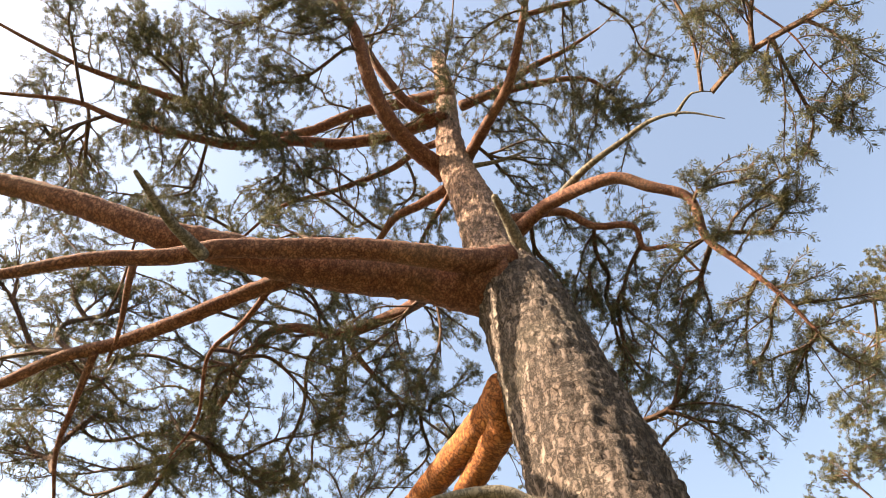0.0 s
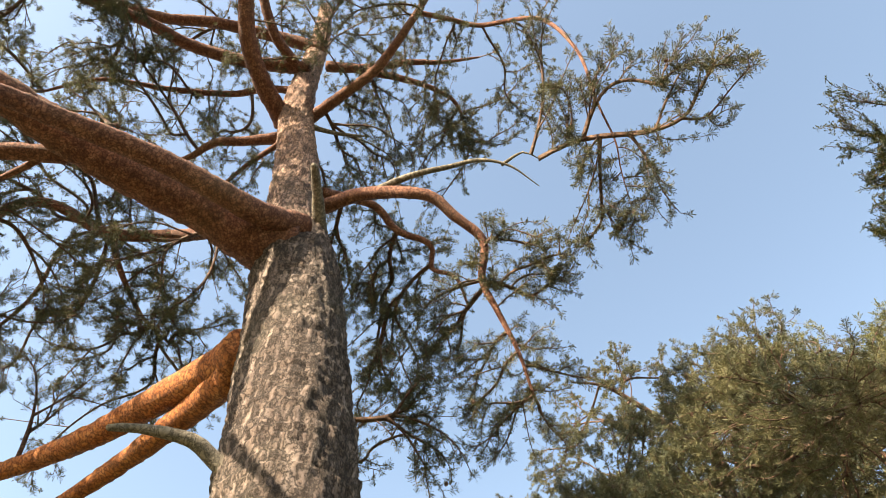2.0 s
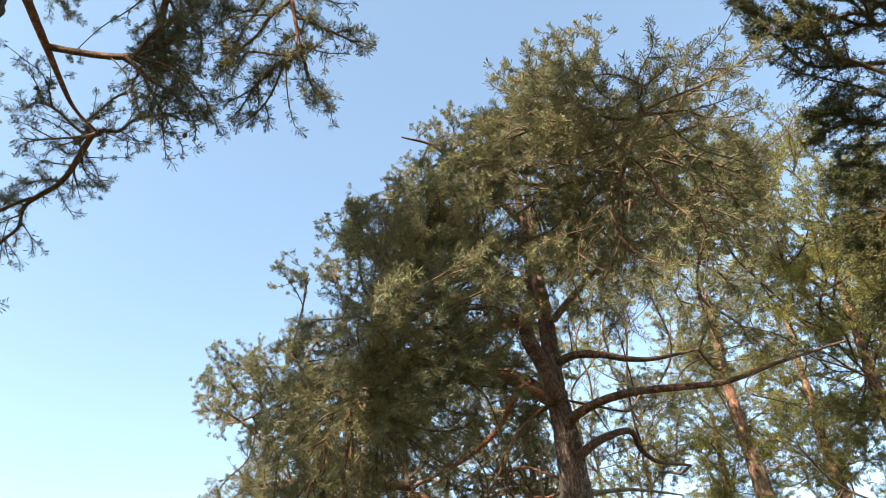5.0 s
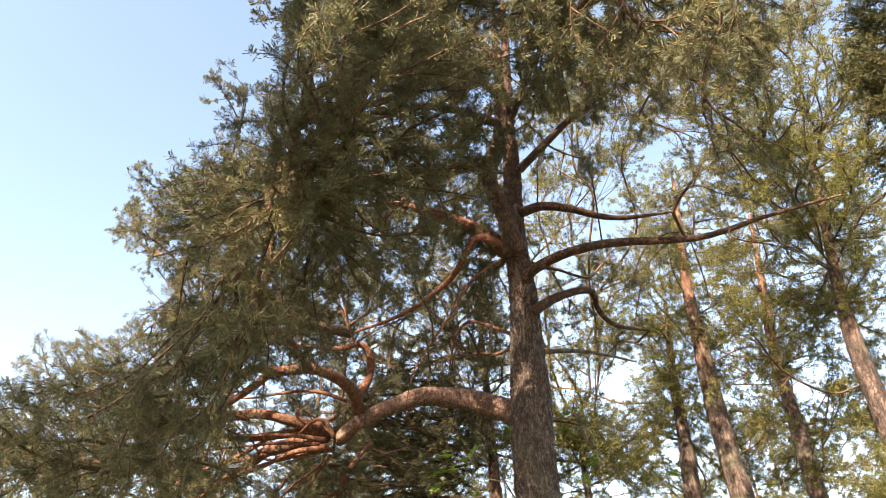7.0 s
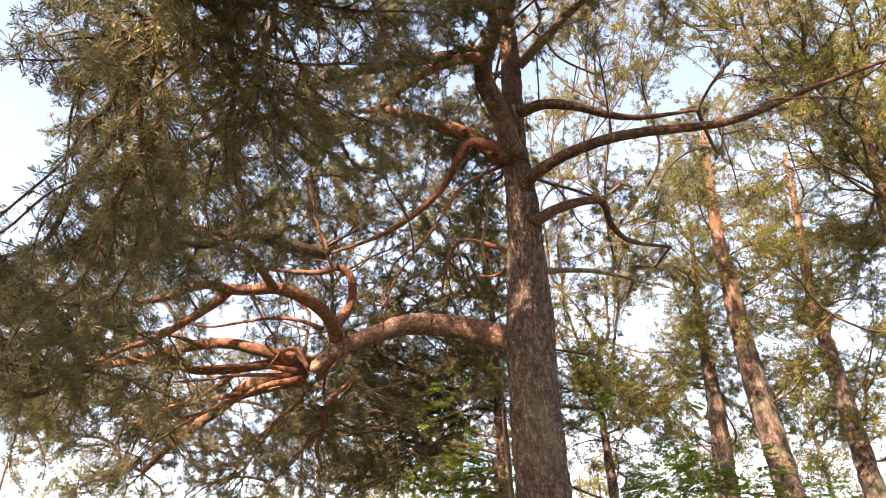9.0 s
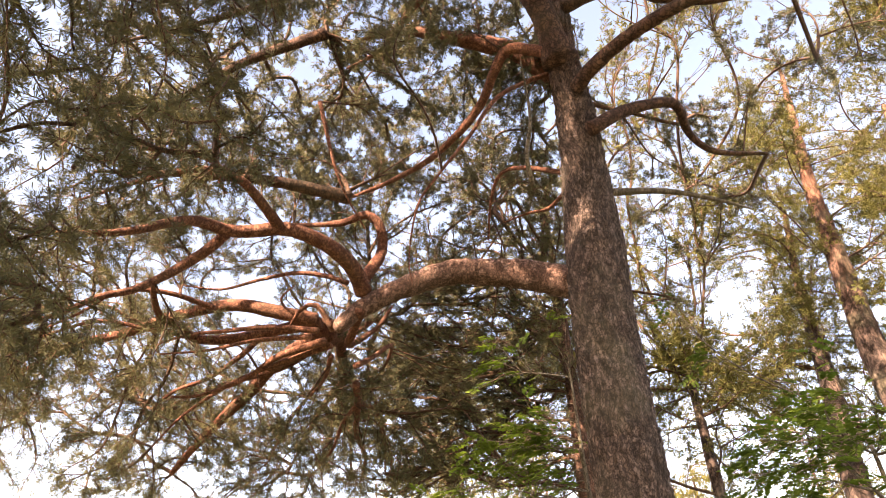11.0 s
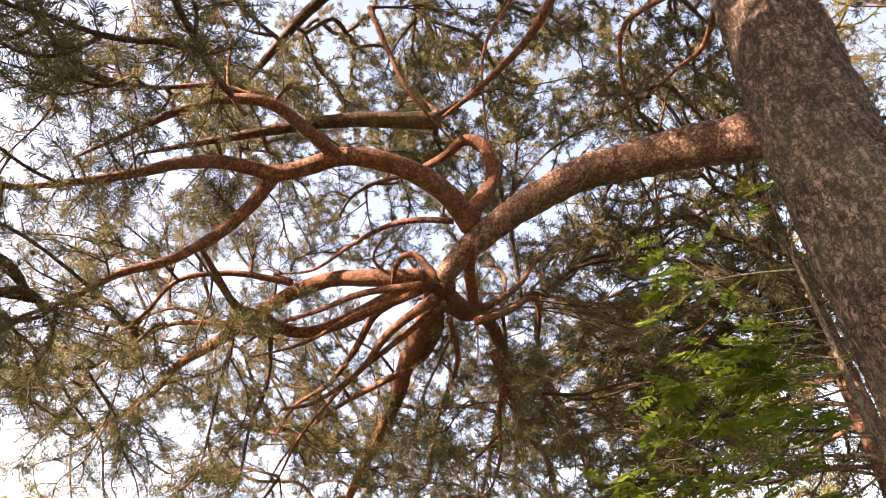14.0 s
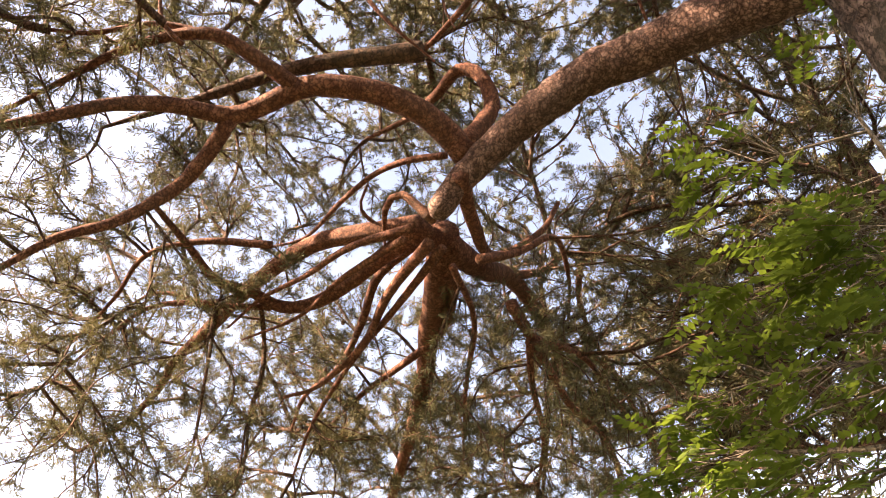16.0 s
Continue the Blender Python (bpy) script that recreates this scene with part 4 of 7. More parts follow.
wide_pine.clumps += [(-5.3, 15, 6.4, 1, 51), (-7.8, 13.7, 5.2, 0.8, 26), (-5.4, 13.4, 4.6, 0.7, 39), (-5.4, 13.8, 4.9, 0.8, 39), (-3, 12.6, 5.1, 0.6, 34), (-4, 13.1, 5.3, 0.6, 34), (-5.3, 13.7, 5.8, 0.6, 34), (-6.9, 13.2, 5.5, 0.6, 34), (-4.7, 13.9, 4.9, 0.6, 34), (-3.5, 14.2, 4.3, 0.6, 34)]
wide_pine.limb(0.11, 0.02, [(-1.52, 10.96, 5.22), (-1.68, 11.68, 5.51), (-1.84, 12.39, 5.94), (-1.98, 13.12, 6.00), (-2.12, 13.71, 5.85), (-2.27, 14.32, 5.60), (-2.30, 14.94, 5.35), (-2.42, 15.53, 5.02)],
    foliage=[(-2, 11.4, 6.1, 0.5, 28), (-2.2, 15.3, 5.8, 0.7, 32), (-2.6, 12, 7.3, 0.5, 17), (-3.6, 13.2, 7.7, 0.8, 20), (-3.9, 12.9, 7.8, 0.5, 18), (-2, 12.4, 6.1, 0.5, 18), (-2.5, 12.8, 6.3, 0.4, 26), (-2.3, 12.8, 6.4, 0.4, 27), (-2.3, 13, 6.3, 0.7, 40), (-2.1, 12.9, 6, 0.5, 36), (-2.3, 13.4, 5.8, 0.6, 31), (-1.9, 13.6, 5.5, 0.5, 36), (-2.1, 14.3, 5.1, 0.7, 31), (-2.9, 15.5, 5.5, 0.7, 29), (-1.6, 11.6, 5.3, 0.6, 33), (-2.5, 15.9, 7.1, 0.7, 33), (-2.1, 14.4, 5.1, 0.6, 34), (-1.9, 14.9, 5.1, 0.9, 51)])
wide_pine.limb(0.051, 0.017, [(-2.18, 13.81, 5.86), (-2.67, 14.35, 5.62), (-3.05, 14.82, 5.33), (-3.45, 15.28, 4.94)],
    foliage=[(-3.5, 14, 7, 0.7, 42), (-2.8, 14.6, 7.1, 0.6, 29), (-3.1, 14.7, 8.1, 0.8, 29), (-2.8, 15.4, 7.5, 0.6, 35), (-3.5, 13.9, 6.3, 0.7, 29), (-3.6, 14.6, 7.1, 0.7, 33), (-4.5, 15.2, 5.7, 0.8, 39), (-4.2, 15.1, 5.5, 0.8, 37), (-3.2, 14.9, 4.9, 0.5, 43), (-3.5, 15.9, 5.5, 0.8, 25), (-4.9, 13.8, 9, 0.8, 25), (-5, 14.6, 6.9, 0.9, 51), (-4.1, 15.2, 6.8, 0.8, 36), (-3.4, 14.2, 5.3, 0.6, 43), (-4.3, 16.4, 5.8, 0.7, 40), (-3.8, 14.3, 5.7, 0.6, 34)])
wide_pine.limb(0.05, 0.014, [(-1.84, 12.28, 5.89), (-1.68, 12.82, 6.20), (-1.51, 13.06, 6.50), (-1.48, 13.33, 6.54), (-1.68, 13.59, 6.28), (-1.79, 14.05, 5.96), (-1.75, 14.69, 5.57)],
    foliage=[(-2.8, 12.8, 9.7, 0.7, 106), (0.5, 14.8, 11.2, 0.6, 60), (1, 14.4, 10.4, 0.7, 40), (-2, 12.7, 8.1, 0.6, 80), (-2, 13.4, 8.6, 0.6, 69), (-1, 11.9, 8.2, 0.5, 72), (-1.3, 13.7, 9.6, 0.7, 50), (0, 15.1, 9.9, 0.7, 50), (1.8, 15.9, 9.8, 0.5, 54), (1.6, 14.7, 9.2, 0.6, 43), (-2.4, 14.1, 8.1, 0.7, 50), (-1.9, 15.1, 8.1, 0.7, 37), (0.1, 15.7, 8.2, 0.6, 46), (1.4, 15.1, 8.6, 0.7, 56), (1.7, 15.5, 8.2, 0.7, 32), (-1.2, 12.4, 6.5, 0.7, 40), (-0.7, 15.1, 7.2, 0.5, 32), (-0.5, 13.2, 7, 0.5, 47)])
wide_pine.clumps += [(-0.6, 15.2, 7.4, 0.6, 44), (0.9, 14.2, 7, 0.7, 54), (1, 16.2, 7, 0.7, 43), (1.9, 15.3, 6.4, 0.6, 21), (-1.6, 15.5, 6.2, 0.7, 37), (-0.5, 16.4, 5.8, 0.6, 42), (0.9, 16, 6.3, 0.6, 33), (0.4, 14, 10.1, 0.9, 21), (0.8, 14.4, 9.9, 0.7, 28), (-1.8, 12, 8.3, 0.5, 15), (-2.4, 12.9, 9.7, 0.7, 15), (-1.3, 12.2, 8.9, 0.5, 15), (-0.5, 12.9, 8.6, 0.6, 21), (-0.9, 13.6, 9.8, 0.7, 18), (-0.2, 12.4, 8.1, 0.7, 38), (0.2, 12.6, 7.8, 0.7, 29), (0.1, 14.7, 9.5, 0.7, 27), (0.9, 15, 9.3, 0.8, 37)]
wide_pine.clumps += [(1, 14.1, 8.9, 0.6, 32), (1.4, 15.1, 8.9, 0.8, 21), (-2.9, 12.9, 9.2, 0.8, 26), (-2.2, 13.3, 9.3, 0.8, 23), (-1.5, 12.3, 7.7, 0.7, 21), (-1.2, 12.9, 7.8, 0.7, 24), (-1.7, 14.1, 9.3, 0.6, 21), (-0.3, 13.2, 7.9, 0.5, 36), (-0.6, 14.5, 8.9, 0.6, 29), (0.2, 13.7, 7.3, 0.5, 35), (0.7, 15.1, 8.7, 0.8, 29), (0.6, 14.3, 7.9, 0.8, 25), (-2.8, 12.3, 7.5, 0.5, 21), (-2.8, 13.6, 8.9, 0.7, 14), (-2.1, 12.2, 7.6, 0.5, 14), (-1.8, 13.5, 7.6, 0.6, 25), (-2.6, 14.2, 8.9, 0.6, 24), (-1.4, 14.3, 8.4, 0.8, 28)]
wide_pine.clumps += [(-0.8, 12.7, 6.7, 0.4, 36), (-0.9, 14.5, 8.6, 0.8, 28), (-0.6, 14, 7.9, 0.7, 39), (-0.3, 14, 7.3, 0.7, 39), (-0.3, 13.5, 7.2, 0.7, 28), (-3, 13.2, 7.5, 0.6, 17), (-2.6, 13.6, 8, 0.7, 29), (-1.1, 12.8, 6, 0.4, 27), (-1.2, 13, 6.2, 0.6, 37), (-1.2, 13.5, 6.6, 0.5, 28), (-1, 15, 7.1, 0.7, 28), (-0.4, 14, 6.4, 0.6, 21), (-2.1, 14.5, 7.3, 0.8, 39), (-1.6, 15.8, 7.1, 0.6, 31), (-0.9, 13.1, 5.9, 0.5, 25), (-0.9, 14.6, 6.5, 0.5, 20), (-0.8, 14.7, 6.5, 0.7, 23), (-0.7, 12.4, 8.9, 0.7, 43)]
wide_pine.clumps += [(-0.2, 14.4, 10.1, 0.9, 35), (-3.6, 13.5, 9.9, 1, 31), (-0.6, 13.3, 8.3, 0.8, 29), (0.6, 14.4, 9.5, 0.9, 29), (-2.4, 12.3, 7.3, 0.7, 13), (-3.3, 14.6, 8.8, 0.7, 25), (-1.3, 14.1, 8, 0.7, 14), (-0.3, 13.9, 7.4, 0.8, 23), (0.2, 14, 8.2, 0.8, 36), (-2.9, 13.5, 7.2, 0.7, 26), (-2, 13.7, 6.5, 0.8, 11), (-1.4, 13.1, 6.9, 0.6, 36), (-0.5, 14.2, 7.4, 0.6, 42), (0.4, 13.8, 6.5, 0.8, 49), (-1, 16.7, 7.2, 0.9, 49), (-1.2, 15.9, 6.3, 0.8, 35), (-1.3, 12.7, 9.3, 0.6, 62), (-2.9, 13.1, 9.2, 0.6, 50)]
wide_pine.clumps += [(-1.6, 12.4, 9.1, 0.6, 62), (-1, 15.2, 5.3, 0.6, 34)]
wide_pine.limb(0.077, 0.016, [(-0.99, 10.59, 5.67), (-0.83, 10.75, 6.14), (-0.84, 10.64, 6.45), (-0.99, 10.54, 6.57), (-1.29, 10.60, 6.54), (-1.66, 10.65, 6.58), (-2.10, 10.60, 6.61)],
    foliage=[(-1.8, 10.9, 6.3, 0.6, 44), (-1.4, 11.3, 6.8, 0.7, 41), (-2.4, 10.2, 7.2, 0.6, 37), (-2.4, 10.9, 7.7, 0.6, 41), (-2.1, 11.2, 7.7, 0.6, 29), (-1, 11.8, 8.3, 0.7, 13), (-2.9, 10.3, 6.7, 0.4, 41), (-3, 11.5, 7.9, 0.5, 48), (-1.4, 11.7, 7.4, 0.6, 21), (-3.5, 11.3, 7.1, 0.6, 27), (-2.5, 11.1, 6.4, 0.4, 26), (-1.6, 10.5, 7.5, 0.7, 52), (-2.7, 10.6, 6.6, 0.6, 39), (-1.3, 11.6, 7.4, 0.6, 24), (-1.8, 11.5, 7.7, 0.6, 50), (-1.5, 10.6, 7.3, 0.6, 50), (-1.9, 11.2, 7.2, 0.6, 50), (-1.9, 11, 7.2, 0.6, 50)])
wide_pine.clumps += [(-2, 11.4, 8.2, 0.6, 62)]
wide_pine.limb(0.028, 0.01, [(-1.15, 10.55, 5.62), (-1.47, 10.45, 5.70), (-1.79, 10.41, 5.73), (-2.20, 10.44, 5.70), (-2.69, 10.52, 5.67), (-3.08, 10.40, 5.69)],
    foliage=[(-3.1, 10.1, 5.9, 0.5, 28), (-2.9, 10.9, 6.3, 0.5, 28), (-3.6, 10, 6.5, 0.6, 24), (-3.4, 10.5, 6.3, 0.6, 24)])
wide_pine.limb(0.044, 0.013, [(-1.65, 10.83, 5.24), (-2.23, 10.97, 5.27), (-2.65, 11.22, 5.14), (-3.12, 11.42, 4.97), (-3.53, 11.41, 4.83), (-3.91, 11.60, 4.69)],
    foliage=[(-3.7, 11.2, 5.6, 0.6, 31), (-3.6, 11.7, 4.7, 0.5, 44)])
wide_pine.limb(0.02, 0.008, [(-1.86, 10.70, 5.34), (-1.88, 10.40, 5.39), (-1.70, 10.28, 5.47)])
wide_pine.limb(0.055, 0.014, [(-1.69, 11.20, 5.18), (-1.99, 11.65, 5.31), (-2.50, 12.03, 5.31), (-3.49, 12.08, 5.11), (-4.19, 12.16, 4.88)],
    foliage=[(-5.3, 12.9, 7, 0.7, 86), (-3.4, 11.8, 5, 0.6, 35), (-5.4, 11.9, 6.9, 0.6, 33), (-4.5, 12.1, 6.4, 0.7, 36), (-3.4, 11.8, 5.9, 0.6, 39), (-5.3, 12.3, 6.4, 0.6, 47), (-4.5, 12, 5.5, 0.5, 35), (-3.6, 11.8, 5.7, 0.5, 40), (-5.6, 12.4, 5.8, 0.6, 33), (-5.6, 12.2, 5.3, 0.7, 28), (-5.1, 12.6, 5.8, 0.6, 44), (-5.8, 12.5, 5.4, 0.6, 35), (-4.7, 12.4, 4.7, 0.6, 37), (-4.1, 12.5, 4.8, 0.5, 42), (-4.3, 12.7, 5.1, 0.6, 44), (-3.5, 11.9, 6.2, 0.7, 29), (-5.4, 12.8, 6.5, 0.7, 39), (-3.8, 11.9, 5.3, 0.6, 34)])
wide_pine.clumps += [(-5.8, 12.3, 4.8, 0.6, 34), (-5, 12.1, 5.2, 0.6, 34)]
wide_pine.limb(0.03, 0.007, [(-3.02, 10.53, 5.09), (-3.39, 10.23, 5.12), (-3.74, 9.90, 5.23), (-4.22, 9.80, 5.16)],
    foliage=[(-3.7, 9.4, 5.7, 0.4, 23), (-4.2, 10.1, 6.5, 0.6, 39), (-5.1, 9.4, 5.9, 0.6, 40), (-5, 9.9, 6.2, 0.6, 28), (-4.7, 9.3, 5.9, 0.6, 29), (-3.6, 9.7, 5.8, 0.5, 13), (-3.9, 9.6, 5.3, 0.4, 12), (-4.9, 9.3, 5.5, 0.6, 21), (-4.8, 9.4, 5.5, 0.4, 23), (-5.2, 9.7, 5.5, 0.5, 16), (-3.5, 10.2, 5.1, 0.5, 24), (-4.8, 9.1, 5.6, 0.7, 34), (-4.6, 9.4, 6, 0.6, 24), (-5, 9.3, 5.4, 0.6, 29)])
wide_pine.limb(0.034, 0.009, [(-1.43, 10.49, 4.99), (-1.94, 10.38, 5.03), (-2.44, 10.40, 5.04), (-2.88, 10.33, 4.99), (-3.27, 10.33, 4.89)],
    foliage=[(-3.2, 10.1, 4.4, 0.4, 44)])
wide_pine.limb(0.029, 0.009, [(-1.51, 10.49, 4.93), (-2.19, 10.55, 4.97), (-2.78, 10.65, 4.95), (-3.29, 10.50, 4.87)])
wide_pine.limb(0.045, 0.014, [(-1.40, 10.64, 4.94), (-2.02, 10.88, 4.92), (-2.47, 11.09, 4.78), (-3.03, 11.15, 4.63), (-3.33, 11.03, 4.58)],
    foliage=[(-3.5, 10.4, 3.8, 0.3, 27), (-3, 11, 4.7, 0.6, 41), (-3.6, 10.7, 4.4, 0.5, 47)])
wide_pine.limb(0.034, 0.01, [(-1.36, 10.74, 4.93), (-2.06, 11.02, 4.90), (-2.69, 11.20, 4.78), (-3.36, 11.39, 4.48), (-3.78, 11.59, 4.20)],
    foliage=[(-3.7, 10.9, 3.8, 0.3, 40), (-4.4, 11.2, 4.2, 0.5, 33), (-3, 11.6, 4.1, 0.5, 46), (-3, 11.9, 4.4, 0.6, 34), (-4, 11.5, 3.7, 0.6, 34), (-4.6, 11.9, 4, 0.6, 34), (-4, 10.6, 3.6, 0.6, 34)])
wide_pine.limb(0.03, 0.007, [(-2.48, 10.07, 5.15), (-2.87, 9.74, 5.19), (-3.24, 9.50, 5.10), (-3.64, 9.54, 4.91), (-4.17, 9.53, 4.68)],
    foliage=[(-2.7, 9.8, 5.5, 0.5, 27), (-4, 9.1, 5.1, 0.5, 39), (-4.2, 9.4, 5.1, 0.4, 21), (-4.3, 9.3, 4.7, 0.4, 33), (-3.8, 9.1, 4.3, 0.4, 33), (-3.6, 9.6, 4.5, 0.4, 33), (-3.9, 9.4, 3.7, 0.5, 17)])
wide_pine.limb(0.024, 0.006, [(-3.11, 10.10, 4.94), (-3.57, 9.82, 4.96), (-3.98, 9.73, 4.83), (-4.59, 9.61, 4.53)],
    foliage=[(-5.1, 9.1, 4.6, 0.6, 66), (-3.3, 9.9, 5, 0.5, 28), (-3, 10.1, 5, 0.4, 41), (-3.8, 9.9, 4.6, 0.5, 35), (-5.4, 9.6, 4.8, 0.5, 35), (-4.4, 10.2, 4.3, 0.4, 32)])
wide_pine.limb(0.037, 0.012, [(-1.76, 12.99, 5.43), (-1.53, 13.50, 5.36), (-1.50, 14.07, 4.96), (-1.58, 14.54, 4.60)],
    foliage=[(-1.1, 12.9, 4.9, 0.7, 41), (-2.3, 13.1, 5.3, 0.5, 37), (-1.7, 13.1, 5.3, 0.6, 37), (-1, 13.6, 5.1, 0.5, 14), (-1, 13.6, 5, 0.5, 11), (-2, 13, 4.9, 0.4, 28), (-1.9, 13.3, 4.8, 0.5, 31), (0.1, 13.3, 5.2, 0.5, 42), (-1.9, 13.4, 5.2, 0.5, 42), (-2.3, 14.6, 4.6, 0.7, 48), (-0.8, 12.7, 4.2, 0.6, 48), (-1.9, 13.9, 5.2, 0.6, 34), (-1.2, 14.7, 4.7, 0.6, 34)])
wide_pine.limb(0.025, 0.008, [(-1.24, 9.24, 7.24), (-1.11, 9.53, 6.57), (-1.01, 9.72, 6.26), (-0.85, 10.05, 5.99)])
wide_pine.limb(0.018, 0.005, [(-1.83, 8.71, 5.56), (-1.87, 8.57, 5.66), (-1.87, 8.48, 5.88), (-1.86, 8.42, 6.16), (-1.87, 8.22, 6.34)],
    foliage=[(-1.4, 7.1, 6, 0.7, 64), (-0.9, 5.9, 5.2, 0.6, 75), (-1.3, 6.7, 6, 0.6, 73), (-0.9, 7.1, 6.1, 0.5, 72), (-0.7, 5.6, 5.1, 0.7, 72), (-1.1, 7.5, 5.3, 0.5, 51), (-1.2, 6.9, 5.4, 0.5, 65), (-0.7, 6.2, 5.2, 0.7, 60), (-1.4, 7.8, 5.2, 0.5, 62)])
wide_pine.limb(0.057, 0.02, [(-0.96, 10.45, 5.19), (-1.15, 10.84, 5.13), (-1.33, 11.36, 5.24), (-1.11, 11.79, 5.68), (-0.96, 11.94, 6.06)],
    foliage=[(-0.3, 12, 8.1, 0.5, 28), (0.4, 12.7, 6.8, 0.5, 27), (-0.6, 13, 5.8, 0.5, 28), (-1, 12.2, 7.4, 0.7, 31), (0.1, 11.4, 4.9, 0.6, 34), (-0.1, 13, 5.3, 0.6, 34), (-0.2, 12, 5.1, 0.6, 34)])
wide_pine.limb(0.036, 0.01, [(-1.29, 10.56, 5.02), (-1.44, 10.38, 5.25), (-1.63, 10.41, 5.24), (-1.86, 10.66, 5.14)])
wide_pine.limb(0.028, 0.009, [(-1.40, 10.90, 4.88), (-1.70, 11.56, 4.88), (-2.24, 12.13, 4.71), (-2.79, 12.77, 4.30)],
    foliage=[(-2.6, 12.8, 4.7, 0.6, 35), (-2.6, 12.6, 4.8, 0.5, 39), (-2.7, 13.2, 4.3, 0.6, 34), (-0.9, 11.6, 4.1, 0.6, 34), (-1.8, 11.2, 4.3, 0.6, 34), (-1.6, 11.7, 3.8, 0.6, 34), (-1.2, 11.5, 4.7, 0.6, 34)])
wide_pine.limb(0.149, 0.043, [(1.48, 9.30, 7.47), (1.34, 9.08, 8.07), (1.13, 8.89, 8.50), (1.14, 8.74, 8.83), (1.32, 8.58, 9.42), (1.36, 8.53, 10.16), (1.36, 8.37, 10.97), (1.31, 8.05, 12.11)], mat=BARK_STEM,
    foliage=[(0.2, 12.7, 16.3, 0.5, 68), (0.6, 11.6, 17, 0.6, 60), (2.3, 11.8, 16.1, 0.6, 73), (0.9, 12.3, 15.3, 0.5, 65), (2.4, 13.2, 15.2, 0.7, 48), (2, 13.7, 14.9, 0.6, 55), (1, 7.4, 11.1, 0.7, 132), (1.6, 8.5, 13.8, 0.6, 57), (2.1, 7.9, 12.9, 0.6, 57), (0.8, 8, 13, 0.6, 57)])
wide_pine.limb(0.07, 0.02, [(1.65, 9.06, 8.99), (2.03, 8.84, 9.29), (2.40, 8.61, 9.58), (2.88, 8.42, 9.90), (3.45, 8.23, 10.16), (3.94, 8.30, 10.17)], mat=BARK_STEM,
    foliage=[(5.5, 7.9, 11, 0.7, 41), (2.7, 8.2, 9.8, 0.7, 58), (5.5, 7.9, 10, 0.5, 46), (4.3, 12.5, 12.2, 0.6, 43), (5.6, 10.6, 11.1, 0.6, 52), (5.6, 8.7, 9.6, 0.7, 26), (2, 8.2, 9.8, 0.5, 73), (2.7, 8, 9.5, 0.5, 101), (4.3, 9.7, 10.8, 0.6, 83)])
wide_pine.limb(0.076, 0.019, [(1.58, 9.08, 8.10), (1.94, 9.01, 8.18), (2.39, 9.05, 8.15), (2.86, 9.20, 8.12), (3.34, 9.28, 8.14), (4.10, 9.28, 8.25)], mat=BARK_STEM,
    foliage=[(4.3, 8.4, 8.5, 0.6, 50), (4.9, 12.3, 10.9, 0.6, 48), (5, 11.4, 10.4, 0.7, 42), (4.8, 8.3, 7.8, 0.5, 25), (6.2, 11, 9.5, 0.7, 33), (4, 12.7, 9.4, 0.6, 43), (4.4, 13.3, 10.3, 0.6, 31), (5.3, 12.1, 10, 0.5, 30), (5.1, 11.7, 9.2, 0.6, 26), (4.7, 13.5, 9.4, 0.7, 26), (3.6, 12.7, 9.6, 0.6, 42), (4.4, 12.9, 9.9, 0.9, 42)])
wide_pine.limb(0.078, 0.012, [(1.61, 9.36, 7.07), (1.72, 9.20, 7.11), (2.02, 8.88, 7.13), (2.47, 8.46, 7.03), (2.86, 8.17, 6.89), (3.71, 7.81, 6.70), (4.30, 7.28, 6.62), (4.63, 6.97, 6.55), (4.99, 6.72, 6.52)], mat=BARK_STEM,
    foliage=[(1.6, 4.3, 6.2, 0.7, 53), (1.4, 3.7, 5.5, 0.7, 49), (1.6, 3.6, 5.4, 0.7, 40), (1.9, 3.4, 5.4, 0.6, 40), (1.7, 3.4, 5.1, 0.7, 48), (2.7, 4.3, 6.2, 0.8, 28), (2.3, 3.7, 5.3, 0.7, 33), (3, 4.7, 6.5, 0.6, 31), (2.2, 7.5, 7.7, 0.5, 31), (2.7, 4.4, 5.3, 0.6, 23), (2.8, 4.7, 5.4, 0.7, 26), (3.5, 6.1, 5.5, 0.7, 16), (4, 8.6, 6.2, 0.6, 13), (1.2, 2.8, 6.5, 0.6, 91), (1.7, 2.6, 6.5, 0.8, 87), (1.7, 2.6, 6.5, 0.7, 79), (1.7, 3.3, 6.8, 0.8, 66), (2.3, 2.4, 6.5, 0.8, 63)])
wide_pine.clumps += [(2.6, 3, 7.2, 0.8, 66), (2.7, 3.7, 7.6, 0.6, 73), (3, 3.3, 6.9, 0.6, 22), (2.7, 2.9, 6.5, 0.8, 34), (1.2, 3, 6.4, 0.7, 55), (1.6, 3.7, 6.5, 0.7, 76), (1.5, 3.6, 6.9, 0.8, 79), (1.3, 3.9, 6.2, 0.7, 90), (2.7, 3.7, 6.8, 0.8, 52), (2.7, 4, 6.5, 0.7, 50), (3, 3.7, 6.5, 0.8, 41), (3.1, 3.7, 6.6, 0.8, 34)]
